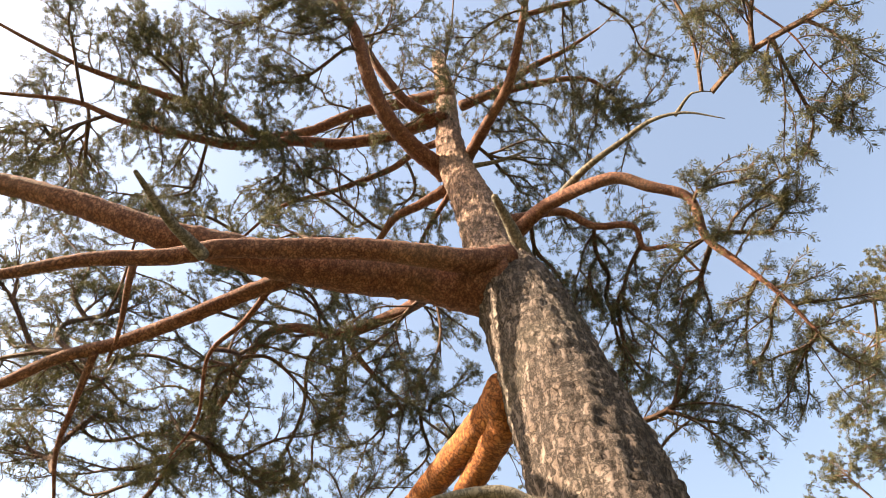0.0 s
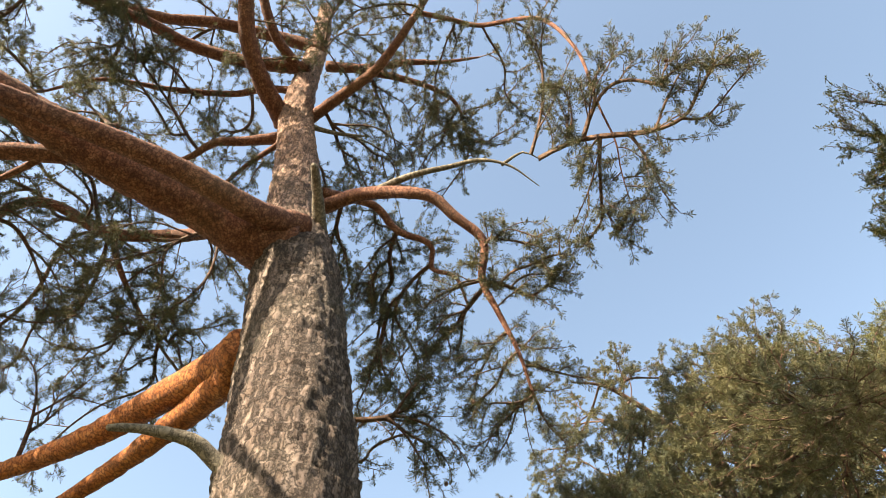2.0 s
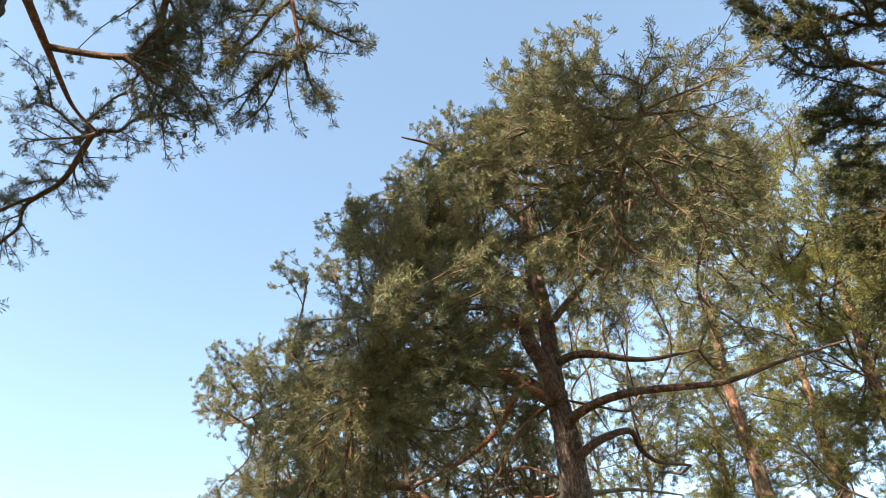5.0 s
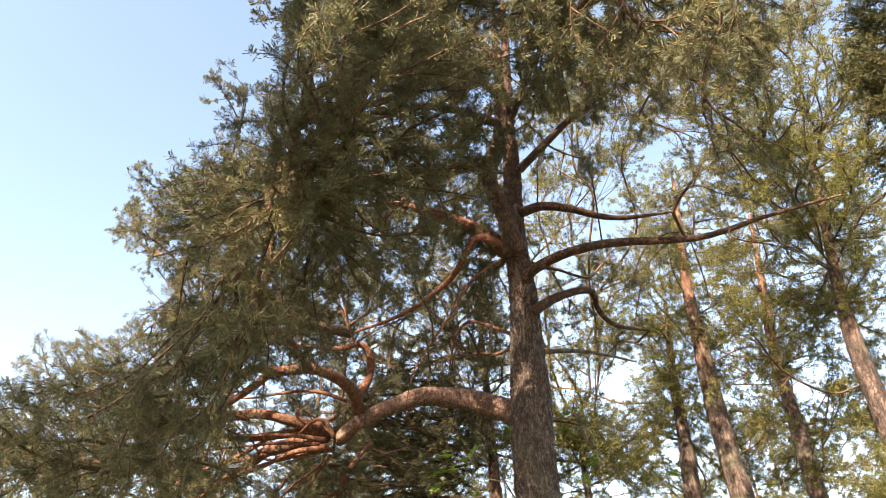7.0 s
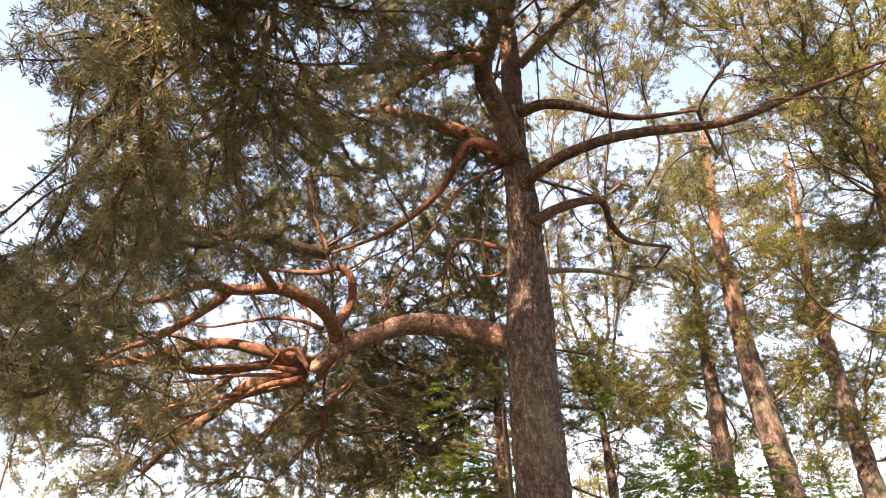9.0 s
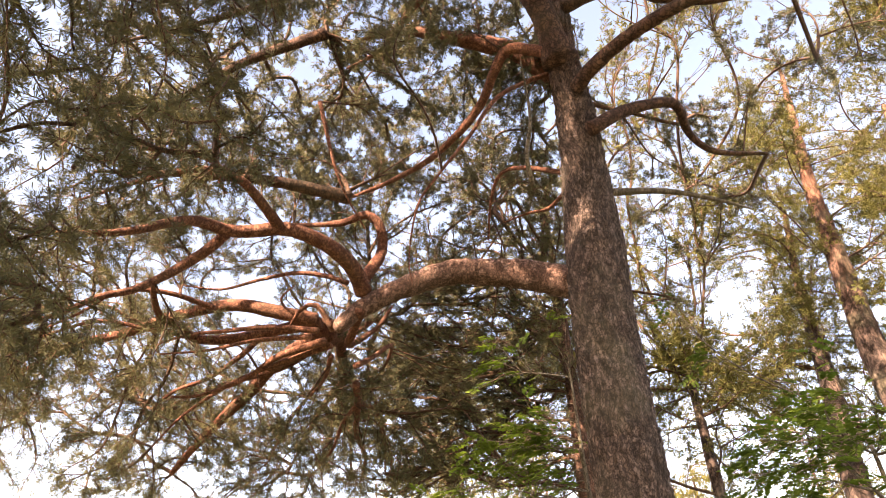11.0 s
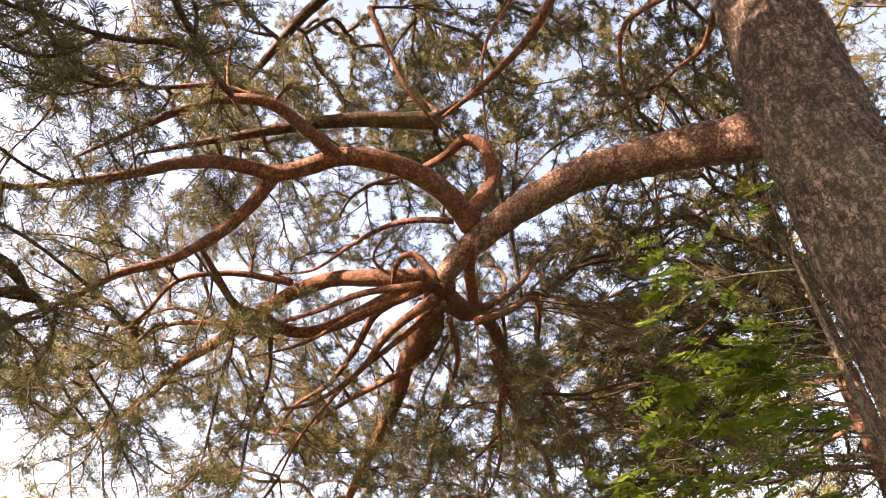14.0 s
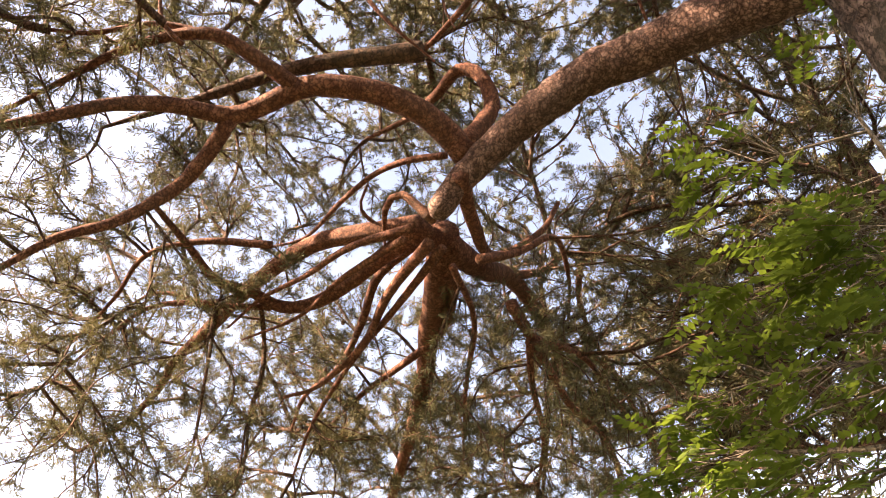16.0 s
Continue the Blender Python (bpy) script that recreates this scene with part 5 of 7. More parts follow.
wide_pine.limb(0.076, 0.019, [(1.69, 9.43, 6.53), (2.12, 9.52, 6.83), (2.67, 9.73, 7.05), (2.84, 10.03, 6.86), (3.11, 10.17, 6.67), (3.63, 10.17, 6.56)], mat=BARK_STEM,
    foliage=[(3, 14.3, 9.1, 0.5, 29), (3.7, 10.5, 7.5, 0.6, 20), (3, 12, 7.1, 0.6, 17), (3.8, 12, 7.1, 0.6, 12), (2.6, 11.2, 5.5, 0.5, 17), (2.8, 11.7, 8.3, 0.8, 20), (3.1, 12.2, 8.1, 0.6, 32), (3.9, 12.7, 7.9, 0.8, 28), (2.5, 12, 6.9, 0.7, 6), (3.5, 13.4, 8.5, 0.7, 18), (3.6, 11.9, 7.1, 0.6, 25), (3.4, 13.3, 7.4, 0.8, 13), (3.9, 14.3, 8.2, 0.7, 20)])
wide_pine.limb(0.138, 0.02, [(1.42, 9.78, 7.83), (1.07, 9.68, 8.13), (0.67, 9.65, 8.34), (0.17, 9.60, 8.53), (-0.33, 9.55, 8.67), (-1.00, 9.58, 8.66)],
    foliage=[(-1.2, 12.7, 12.3, 0.6, 75), (-1.8, 12.9, 11.4, 0.5, 71), (0.5, 11, 9.6, 0.7, 90), (-0.1, 13.7, 11.8, 0.6, 75), (-1.7, 11.2, 9.2, 0.6, 73), (-1.6, 13, 10.4, 0.6, 56), (0.4, 12.4, 9.1, 0.6, 71), (1.4, 12.7, 9.3, 0.7, 55), (2, 14, 10.8, 0.6, 34), (-1.6, 12, 9.9, 0.6, 28), (-1.1, 12.6, 10.1, 0.6, 45), (-0.3, 12.6, 9.4, 0.5, 26), (-1.1, 9.7, 8.7, 0.6, 71), (-0.3, 13.1, 11.6, 0.8, 46), (1.8, 12.2, 9.6, 0.8, 20), (-0.8, 13.3, 10.8, 0.9, 46), (0.5, 13, 10.2, 0.7, 49), (0.3, 12.3, 10, 0.6, 62)])
wide_pine.clumps += [(1, 11.6, 8.5, 0.6, 62), (1.2, 9.7, 8, 0.6, 62), (-1.8, 10.8, 9.1, 0.6, 62), (-0.5, 10.7, 8.7, 0.6, 62), (0.2, 10, 8.4, 0.6, 62), (-0.4, 12, 9.7, 0.6, 62), (0.7, 10.3, 8.2, 0.6, 62), (0, 11.3, 8.9, 0.6, 62), (-0.7, 10.9, 10.5, 0.6, 62), (0.6, 10.8, 9.2, 0.6, 62), (1.4, 11, 9.4, 0.6, 62), (1.1, 12, 8.5, 0.6, 62), (-1.5, 9.9, 9.7, 0.6, 62), (0.7, 10.8, 9, 0.6, 62), (-0.8, 10, 8.7, 0.6, 62)]
wide_pine.limb(0.077, 0.015, [(1.07, 8.61, 8.66), (0.84, 8.54, 8.60), (0.38, 8.71, 8.57), (-0.11, 9.04, 8.50), (-0.63, 9.46, 8.27), (-1.11, 9.66, 8.25)],
    foliage=[(0.7, 8, 8.3, 0.6, 68), (1.6, 8, 8.4, 0.6, 50), (-1.6, 10.5, 7.7, 0.4, 29), (-1.6, 10.4, 8, 0.5, 41), (-1.1, 10.8, 7.8, 0.6, 29), (-0.2, 9.4, 7.8, 0.6, 39), (-1.5, 10.6, 7.9, 0.5, 55), (-1.4, 11.7, 8.8, 0.7, 48)])
wide_pine.limb(0.066, 0.019, [(1.41, 9.22, 7.52), (0.95, 9.32, 7.81), (0.77, 9.43, 7.67), (0.50, 9.77, 7.36), (-0.04, 10.09, 7.03), (-0.59, 10.20, 6.79), (-1.12, 10.24, 6.62)],
    foliage=[(-0.5, 10.9, 7.6, 0.5, 32), (0.2, 10.6, 7.6, 0.7, 39), (-0.7, 10.4, 7.6, 0.6, 50)])
wide_pine.limb(0.028, 0.007, [(1.03, 9.42, 5.85), (1.00, 9.21, 6.06), (1.07, 9.01, 6.40), (1.03, 8.72, 6.89)], mat=BARK_DEAD, name="dead_stub", label="bare weathered branch stub", bear=False)
wide_pine.limb(0.045, 0.013, [(1.79, 10.04, 6.15), (2.48, 10.30, 6.29), (3.09, 10.60, 6.33), (3.57, 10.90, 6.36)], mat=BARK_DEAD, name="dead_stub", label="bare weathered branch stub", bear=False)
wide_pine.limb(0.031, 0.005, [(1.68, 9.72, 7.83), (1.16, 9.41, 7.36), (0.75, 9.19, 6.90), (0.44, 9.11, 6.31), (0.14, 9.04, 5.80), (-0.07, 9.07, 5.46), (-0.19, 9.30, 5.04), (-0.17, 9.37, 4.81)],
    foliage=[(0.1, 7.5, 6, 0.7, 60), (2.3, 12.5, 10, 0.6, 46), (3.1, 14.1, 9.9, 0.5, 26), (2.3, 13.1, 8.9, 0.6, 34), (2.6, 11.3, 8.4, 0.6, 23)])
wide_pine.limb(0.032, 0.011, [(1.53, 9.88, 6.31), (0.94, 10.18, 6.75), (0.68, 10.30, 6.77), (0.54, 10.59, 6.61), (0.46, 10.97, 6.33)],
    foliage=[(0.8, 12.9, 5.6, 0.5, 35), (0.2, 11.6, 7.3, 0.4, 24), (0.6, 12.6, 7.5, 0.6, 35)])
wide_pine.limb(0.03, 0.009, [(1.45, 9.88, 6.18), (1.22, 10.45, 6.33), (0.99, 10.64, 6.43), (0.68, 10.85, 6.48)],
    foliage=[(2.2, 13.6, 7.6, 0.6, 33), (2.3, 13, 6.3, 0.5, 21), (0.2, 11.9, 8.1, 0.6, 22), (0.7, 11.9, 7.4, 0.4, 16), (1.1, 12.6, 7.4, 0.6, 23), (1.3, 12.4, 7.1, 0.5, 24), (1.4, 13.5, 8.2, 0.7, 31), (1.3, 13.1, 7.2, 0.5, 25), (0.6, 11.3, 7.7, 0.6, 42), (1.1, 11.9, 8, 0.6, 62), (1.2, 13, 8.8, 0.6, 50), (0.6, 11.7, 7.6, 0.6, 50)])
wide_pine.limb(0.074, 0.041, [(1.61, 9.84, 6.34), (1.63, 9.67, 6.62), (1.62, 9.51, 7.00), (1.65, 9.36, 7.48)], mat=BARK_STEM)
wide_pine.limb(0.078, 0.014, [(1.58, 8.86, 10.10), (1.10, 8.21, 10.08), (0.35, 7.64, 9.97), (-0.32, 7.19, 9.68), (-0.95, 6.91, 9.47)], mat=BARK_STEM,
    foliage=[(-0.7, 5.7, 8.6, 0.7, 67), (1.4, 12.8, 11.7, 0.6, 55), (0.9, 5.4, 9.9, 0.7, 83), (-0, 5.5, 9.2, 0.6, 107), (0.4, 7.2, 10.7, 0.7, 110), (0.8, 5.5, 9.2, 0.7, 136), (0.8, 5.4, 9.3, 0.7, 136), (-1.7, 7.7, 9.8, 0.6, 93), (-0.9, 7.6, 9.8, 0.7, 130), (-0.2, 7.8, 10, 0.7, 111), (0.5, 8, 10.1, 0.6, 121), (0.8, 13, 11.8, 0.7, 47), (2.8, 13, 11.2, 0.7, 12), (1.5, 11.6, 10.8, 0.6, 62)])
wide_pine.limb(0.077, 0.014, [(1.56, 8.92, 9.75), (0.76, 7.86, 9.07), (0.00, 7.46, 8.79), (-0.77, 7.32, 8.31), (-1.36, 7.33, 7.91)], mat=BARK_STEM,
    foliage=[(-1, 5.2, 8, 0.5, 50), (-1, 5, 7.6, 0.6, 49), (-0.3, 4.4, 6.4, 0.8, 43), (-0.4, 4.1, 6.3, 0.7, 46), (-0.4, 3.6, 5.8, 0.7, 46), (-0, 5.8, 8.5, 0.5, 65), (-0, 4.4, 6.4, 0.8, 44), (0, 4.1, 6.1, 0.7, 72), (0.3, 5.9, 8.8, 0.6, 71), (0.4, 4.4, 6.4, 0.8, 39), (0.5, 3.6, 5.5, 0.7, 62), (0.5, 6, 9, 0.5, 72), (1.1, 4.3, 6.4, 0.7, 39), (0.9, 4.3, 6.6, 0.6, 51), (1.3, 5.4, 8.1, 0.7, 70), (-1.2, 6, 7.3, 0.5, 69), (-0.7, 6.2, 7.8, 0.7, 67), (-0.5, 3.8, 5.4, 0.6, 71)])
wide_pine.clumps += [(-0.5, 3.5, 5.1, 0.5, 57), (-0.1, 6.1, 8.3, 0.7, 82), (0, 3.9, 5.4, 0.7, 51), (-0.1, 4.1, 5.7, 0.7, 64), (-0, 5.1, 6.9, 0.7, 67), (0.6, 6.8, 8.8, 0.5, 58), (0.3, 4, 5.3, 0.7, 59), (0.3, 4.2, 5.8, 0.6, 66), (0.9, 7, 8.9, 0.6, 82), (1.6, 7.1, 8.9, 0.6, 62), (1.6, 7, 8.7, 0.6, 61), (-1.9, 6.6, 7, 0.6, 50), (-1.1, 4.8, 5.5, 0.7, 46), (-1.6, 6.2, 6.9, 0.7, 58), (-1.4, 6, 7.2, 0.6, 70), (-1, 4.9, 5.7, 0.6, 62), (-1, 4.6, 5.5, 0.6, 65), (-0.8, 6.5, 7.2, 0.6, 67)]
wide_pine.clumps += [(-0.5, 4.3, 5, 0.7, 82), (-0.5, 4.7, 5.3, 0.7, 82), (-0.6, 4.6, 5.3, 0.7, 81), (-0.1, 6.8, 7.3, 0.7, 59), (-0.2, 4.3, 5, 0.7, 75), (-0.1, 4.4, 5.3, 0.7, 59), (0.7, 7.6, 8.5, 0.7, 92), (1.3, 7.7, 8.3, 0.6, 50), (-2.1, 6.5, 6.6, 0.7, 52), (-1.5, 6.6, 6.6, 0.6, 75), (-1.3, 7.9, 7.4, 0.5, 83), (-0.9, 6.8, 6.5, 0.6, 58), (0.2, 7, 7.1, 0.6, 54), (0.2, 4.9, 5.3, 0.7, 71), (0.2, 4.8, 5.1, 0.7, 54), (1.2, 3.3, 8, 0.8, 79), (0.8, 3.7, 7.8, 0.7, 83), (0.9, 3, 7.4, 0.6, 75)]
wide_pine.clumps += [(0.8, 3.7, 7.8, 0.8, 102), (1.1, 2.8, 6.8, 0.8, 99), (1.2, 3.3, 7.6, 0.7, 88), (1.6, 4, 8, 0.7, 81), (-1.2, 5.4, 8.1, 0.7, 135), (-0.6, 5.9, 8, 0.7, 103), (-0.5, 3.8, 6.1, 0.6, 108), (-0.6, 4.3, 6.7, 0.7, 95), (-0.6, 4.9, 7.3, 0.6, 108), (-0.1, 3.8, 6.6, 0.6, 96), (-0.3, 5.8, 8.2, 0.5, 121), (-0.1, 3.8, 6.8, 0.7, 82), (-0, 4.3, 7.3, 0.7, 94), (0.5, 3.6, 6.8, 0.8, 96), (0.4, 6.1, 8.2, 0.6, 128), (0.5, 3.6, 7, 0.6, 94), (0.4, 3.7, 7, 0.7, 99), (1.1, 3.6, 6.8, 0.8, 68)]
wide_pine.clumps += [(1.7, 11.1, 9.8, 0.6, 62)]
wide_pine.limb(0.079, 0.017, [(1.37, 8.51, 10.99), (0.60, 8.11, 11.87), (-0.19, 7.62, 12.47), (-0.87, 7.37, 12.59)], mat=BARK_STEM,
    foliage=[(-1.1, 11.1, 15.9, 0.6, 73), (0.2, 9.4, 13.1, 0.6, 73), (-3, 10.9, 12.4, 0.7, 93), (-1.5, 10.7, 13.5, 0.6, 67), (-2.3, 12.4, 14.4, 0.6, 92), (0.1, 12.1, 14.9, 0.7, 93), (-3, 11.5, 12.9, 0.6, 72), (-0.6, 12.6, 13.3, 0.7, 80), (-0, 7.1, 12.2, 0.7, 60), (-0.8, 8, 11.5, 0.5, 87), (-1.2, 11.1, 14.8, 0.7, 78), (-0.2, 7.3, 11.3, 0.7, 111), (-0.6, 10.7, 12.4, 0.7, 128), (0.4, 9.1, 10.8, 0.7, 112), (0.3, 7.7, 13.3, 0.6, 57), (0, 8.1, 12.9, 0.6, 57), (-1.7, 7.8, 11, 0.6, 57), (-1.2, 8, 11.6, 0.6, 57)])
wide_pine.limb(0.081, 0.014, [(1.24, 8.67, 8.89), (0.16, 8.45, 8.47), (-1.01, 8.33, 8.05), (-2.09, 8.23, 7.57), (-2.91, 8.03, 7.12)], mat=BARK_STEM,
    foliage=[(-0.9, 8.1, 7.7, 0.6, 69), (-3, 8.3, 6.6, 0.4, 39), (-4, 8.4, 7.4, 0.5, 55), (-2.9, 7.6, 9.3, 0.6, 57)])
wide_pine.limb(0.074, 0.014, [(-1.33, 9.38, 8.63), (-2.45, 9.52, 8.45), (-3.37, 9.70, 8.14), (-4.17, 9.80, 7.88)], mat=BARK_STEM,
    foliage=[(-2.8, 8.7, 8.8, 0.5, 91), (-2.7, 12.4, 10.5, 0.7, 101), (-4.8, 10.6, 8.4, 0.7, 63), (-4.2, 10, 8.5, 0.6, 72), (-3.1, 11.1, 8.9, 0.7, 78), (-4.3, 9.2, 8.8, 0.7, 53), (-3.2, 10.2, 8.9, 0.5, 50), (-3.9, 10.5, 9.9, 0.8, 43), (-2.6, 10.6, 9.3, 0.7, 36), (-3, 11.1, 9.8, 0.8, 42), (-3, 9.4, 7.4, 0.5, 43), (-4.5, 10.2, 9.1, 0.7, 55), (-3.8, 10.1, 8.8, 0.6, 33), (-4, 10.3, 8.6, 0.5, 40), (-3.4, 10.9, 8.5, 0.7, 43), (-3.4, 11.9, 10, 0.9, 41), (-2.4, 11.7, 9.1, 0.7, 31), (-3.9, 10.7, 8.1, 0.7, 48)])
wide_pine.clumps += [(-4.2, 11.1, 8.3, 0.6, 48), (-3.6, 12, 9.3, 0.8, 42), (-2.6, 11.7, 8.6, 0.7, 22), (-3.3, 12.8, 9.8, 0.9, 28), (-4.5, 12, 8.3, 0.8, 36), (-3.9, 12.5, 8.5, 0.7, 33), (-4.4, 10.3, 6.7, 0.5, 24), (-4.2, 11, 6.8, 0.7, 25), (-5, 12.3, 8, 0.7, 45), (-3.9, 12, 7.5, 0.7, 17), (-3.5, 8.5, 8.1, 0.5, 72), (-3, 8.9, 8.1, 0.6, 71), (-3.1, 10.1, 9.7, 0.8, 51), (-3.2, 11, 10.4, 0.9, 57), (-2.8, 11.7, 11.2, 0.9, 68), (-4, 9.3, 8.5, 0.7, 53), (-5, 10.5, 9.2, 0.7, 53), (-4.8, 11.6, 10.6, 0.9, 51)]
wide_pine.clumps += [(-3.7, 11.7, 10, 0.8, 63), (-3, 12.8, 10.7, 0.7, 53), (-5.2, 10.8, 9.3, 0.8, 48), (-3.4, 12.3, 10.1, 0.8, 48), (-4.1, 11, 7.4, 0.6, 37), (-4.3, 10.5, 6.8, 0.5, 32)]
wide_pine.limb(0.07, 0.015, [(1.73, 8.54, 11.17), (2.48, 8.14, 11.59), (3.16, 7.88, 11.86), (3.98, 7.68, 12.23)], mat=BARK_STEM,
    foliage=[(3.3, 8.7, 12.1, 0.5, 55), (3.9, 10.7, 14.8, 0.7, 81), (4.8, 9.8, 13.3, 0.7, 70), (5.6, 9.1, 12.4, 0.6, 52), (5.8, 8.2, 11.3, 0.5, 33), (3.5, 12.8, 14.5, 0.7, 60), (4.6, 10.8, 12.6, 0.7, 51), (5.1, 10.3, 12.5, 0.7, 58), (1, 13.2, 13.7, 0.7, 75), (4.3, 13, 12.8, 0.5, 25), (1.4, 13.7, 12.3, 0.6, 52), (2.1, 13.9, 12.2, 0.5, 36), (1.8, 13.8, 12.3, 0.7, 47), (3.5, 13, 12.1, 0.6, 27), (2.1, 6.9, 11.5, 0.5, 108), (3, 11.1, 16.3, 0.7, 101), (3, 6.9, 11.4, 0.6, 83), (2.2, 7.3, 11, 0.6, 136)])
wide_pine.clumps += [(3.4, 8.4, 11.4, 0.7, 132), (2.1, 11.3, 11.9, 0.7, 93), (2.8, 10.4, 11.7, 0.6, 117), (2.7, 8.3, 13.7, 0.6, 57), (3.6, 8.6, 13.3, 0.6, 57), (4.2, 8.1, 12.2, 0.6, 57), (4.6, 8, 12.1, 0.6, 57)]
wide_pine.limb(0.068, 0.011, [(1.58, 8.79, 10.16), (2.25, 7.51, 9.80), (2.94, 6.84, 9.61), (3.59, 6.47, 9.37), (4.14, 6.32, 8.94)], mat=BARK_STEM,
    foliage=[(1.5, 5.9, 8.7, 0.5, 61), (2.2, 5.6, 8.1, 0.6, 60), (2.4, 5.4, 7.8, 0.6, 41), (3, 6.4, 8.6, 0.6, 51), (2.6, 4.7, 7.3, 0.5, 55), (2.4, 6.9, 8.5, 0.7, 63), (4.2, 7.4, 9.5, 0.7, 58), (1.7, 5.2, 9.6, 0.6, 110), (1.6, 3.3, 8.1, 0.7, 82), (1.2, 3.7, 7.7, 0.5, 104), (2.3, 5, 9, 0.6, 71), (2.3, 4.1, 8, 0.5, 101), (1.7, 5.9, 8.7, 0.6, 150), (2.4, 5.1, 8.5, 0.7, 120), (2.9, 7.2, 9.9, 0.6, 107), (2.7, 4.4, 8, 0.7, 116), (3.3, 5.8, 9.6, 0.7, 88), (2.4, 3.9, 7.2, 0.6, 92)])
wide_pine.clumps += [(3.4, 4.9, 8.1, 0.6, 38), (4.1, 5.9, 8.8, 0.7, 46), (3.9, 6.2, 9.4, 0.5, 33), (1.8, 6.8, 9, 0.7, 101), (2.2, 6.5, 8.9, 0.7, 116), (2.8, 5.3, 7.4, 0.6, 78), (3.6, 7, 8.6, 0.6, 70), (3.1, 4.9, 7.3, 0.7, 51), (3.8, 6.4, 8.4, 0.6, 50), (3.8, 6.2, 8.3, 0.7, 46)]
wide_pine.limb(0.081, 0.014, [(-1.12, 10.24, 6.62), (-1.91, 9.69, 6.54), (-2.81, 9.27, 6.42), (-3.46, 8.89, 6.22)], mat=BARK_STEM,
    foliage=[(-2.4, 8.7, 6.6, 0.4, 52), (-2.6, 8.9, 6.8, 0.5, 50), (-3.1, 9.1, 7.2, 0.4, 43), (-2.2, 9.4, 6.9, 0.4, 41), (-3.2, 8.5, 6.4, 0.5, 36), (-3.6, 9.9, 6.8, 0.6, 31), (-3, 10, 6.9, 0.6, 40), (-4.1, 8.7, 5.5, 0.4, 29), (-3.8, 9, 5.9, 0.5, 31), (-3.8, 9.4, 6.1, 0.4, 17), (-3.5, 9.6, 6.1, 0.5, 34), (-2.8, 9.5, 6.7, 0.6, 49), (-3.5, 9.4, 6.1, 0.6, 28)])
wide_pine.limb(0.045, 0.012, [(-1.22, 11.36, 4.72), (-1.32, 11.84, 4.63), (-1.55, 12.67, 4.57), (-1.62, 13.45, 4.51), (-1.88, 14.19, 4.37)], mat=BARK_LIMB)
wide_pine.limb(0.03, 0.009, [(-1.30, 11.81, 4.67), (-1.27, 12.59, 4.84), (-1.34, 13.30, 4.69), (-1.32, 13.83, 4.63), (-1.47, 14.31, 4.51)], mat=BARK_LIMB)
wide_pine.limb(0.034, 0.01, [(-1.06, 10.75, 4.66), (-0.98, 11.14, 4.94), (-0.85, 11.52, 5.27), (-1.03, 12.02, 5.26), (-1.33, 12.49, 5.22)], mat=BARK_LIMB)
wide_pine.limb(0.03, 0.009, [(-1.31, 11.72, 4.60), (-1.60, 12.19, 4.56), (-1.94, 12.86, 4.44), (-2.43, 13.48, 4.27)], mat=BARK_LIMB)
wide_pine.limb(0.055, 0.012, [(1.58, 8.90, 10.00), (1.75, 7.30, 9.60), (1.90, 5.60, 8.40), (1.90, 3.90, 7.20), (1.85, 2.80, 6.60)], mat=BARK_STEM)
wide_pine.limb(0.040, 0.010, [(-0.77, 7.32, 8.31), (-0.95, 6.40, 7.20), (-1.05, 5.60, 6.10), (-1.15, 4.90, 5.20)], mat=BARK_STEM)
for _ in range(75):
    wide_pine.clumps.append((wide_pine.rng.uniform(-5.0, -1.2), wide_pine.rng.uniform(11.3, 15.2), wide_pine.rng.uniform(3.8, 6.0), 0.5, 36))
for _ in range(34):
    wide_pine.clumps.append((wide_pine.rng.uniform(-1.4, 1.2), wide_pine.rng.uniform(7.8, 10.8), wide_pine.rng.uniform(7.6, 10.0), 0.5, 40))
wide_pine.grow(BARK_TWIG, NEEDLE_WIDE, pine_tuft, label="dense tufts of blue-green needles", thick=0.0022, spread=0.8, dense=1.05)
bear_cones(wide_pine, 120)

# ---- the pines behind ----
far_tuft = needle_tuft(28, 0.11, 0.020, 0.17, opened=1.1)
tall_pine = Tree("pine_tree", (8.23, 18.13, 0), "slender tall pine with reddish upper trunk", "tree", "pines behind", 2)
tall_pine.stem([(8.23, 18.13, -0.10), (8.31, 18.84, 5.87), (8.34, 19.16, 8.51), (8.44, 19.29, 10.80), (8.68, 19.67, 13.27), (9.23, 19.98, 17.10), (9.36, 20.06, 18.06)], (0.37, 0.28, 0.06), BARK_FAR, 24, 0.15, "trunk", 0.012)
tall_pine.crown([(8.23, 18.13, -0.10), (8.31, 18.84, 5.87), (8.34, 19.16, 8.51), (8.44, 19.29, 10.80), (8.68, 19.67, 13.27), (9.23, 19.98, 17.10), (9.36, 20.06, 18.06)], 9.6, 17.5, 2.0, 22, 42)
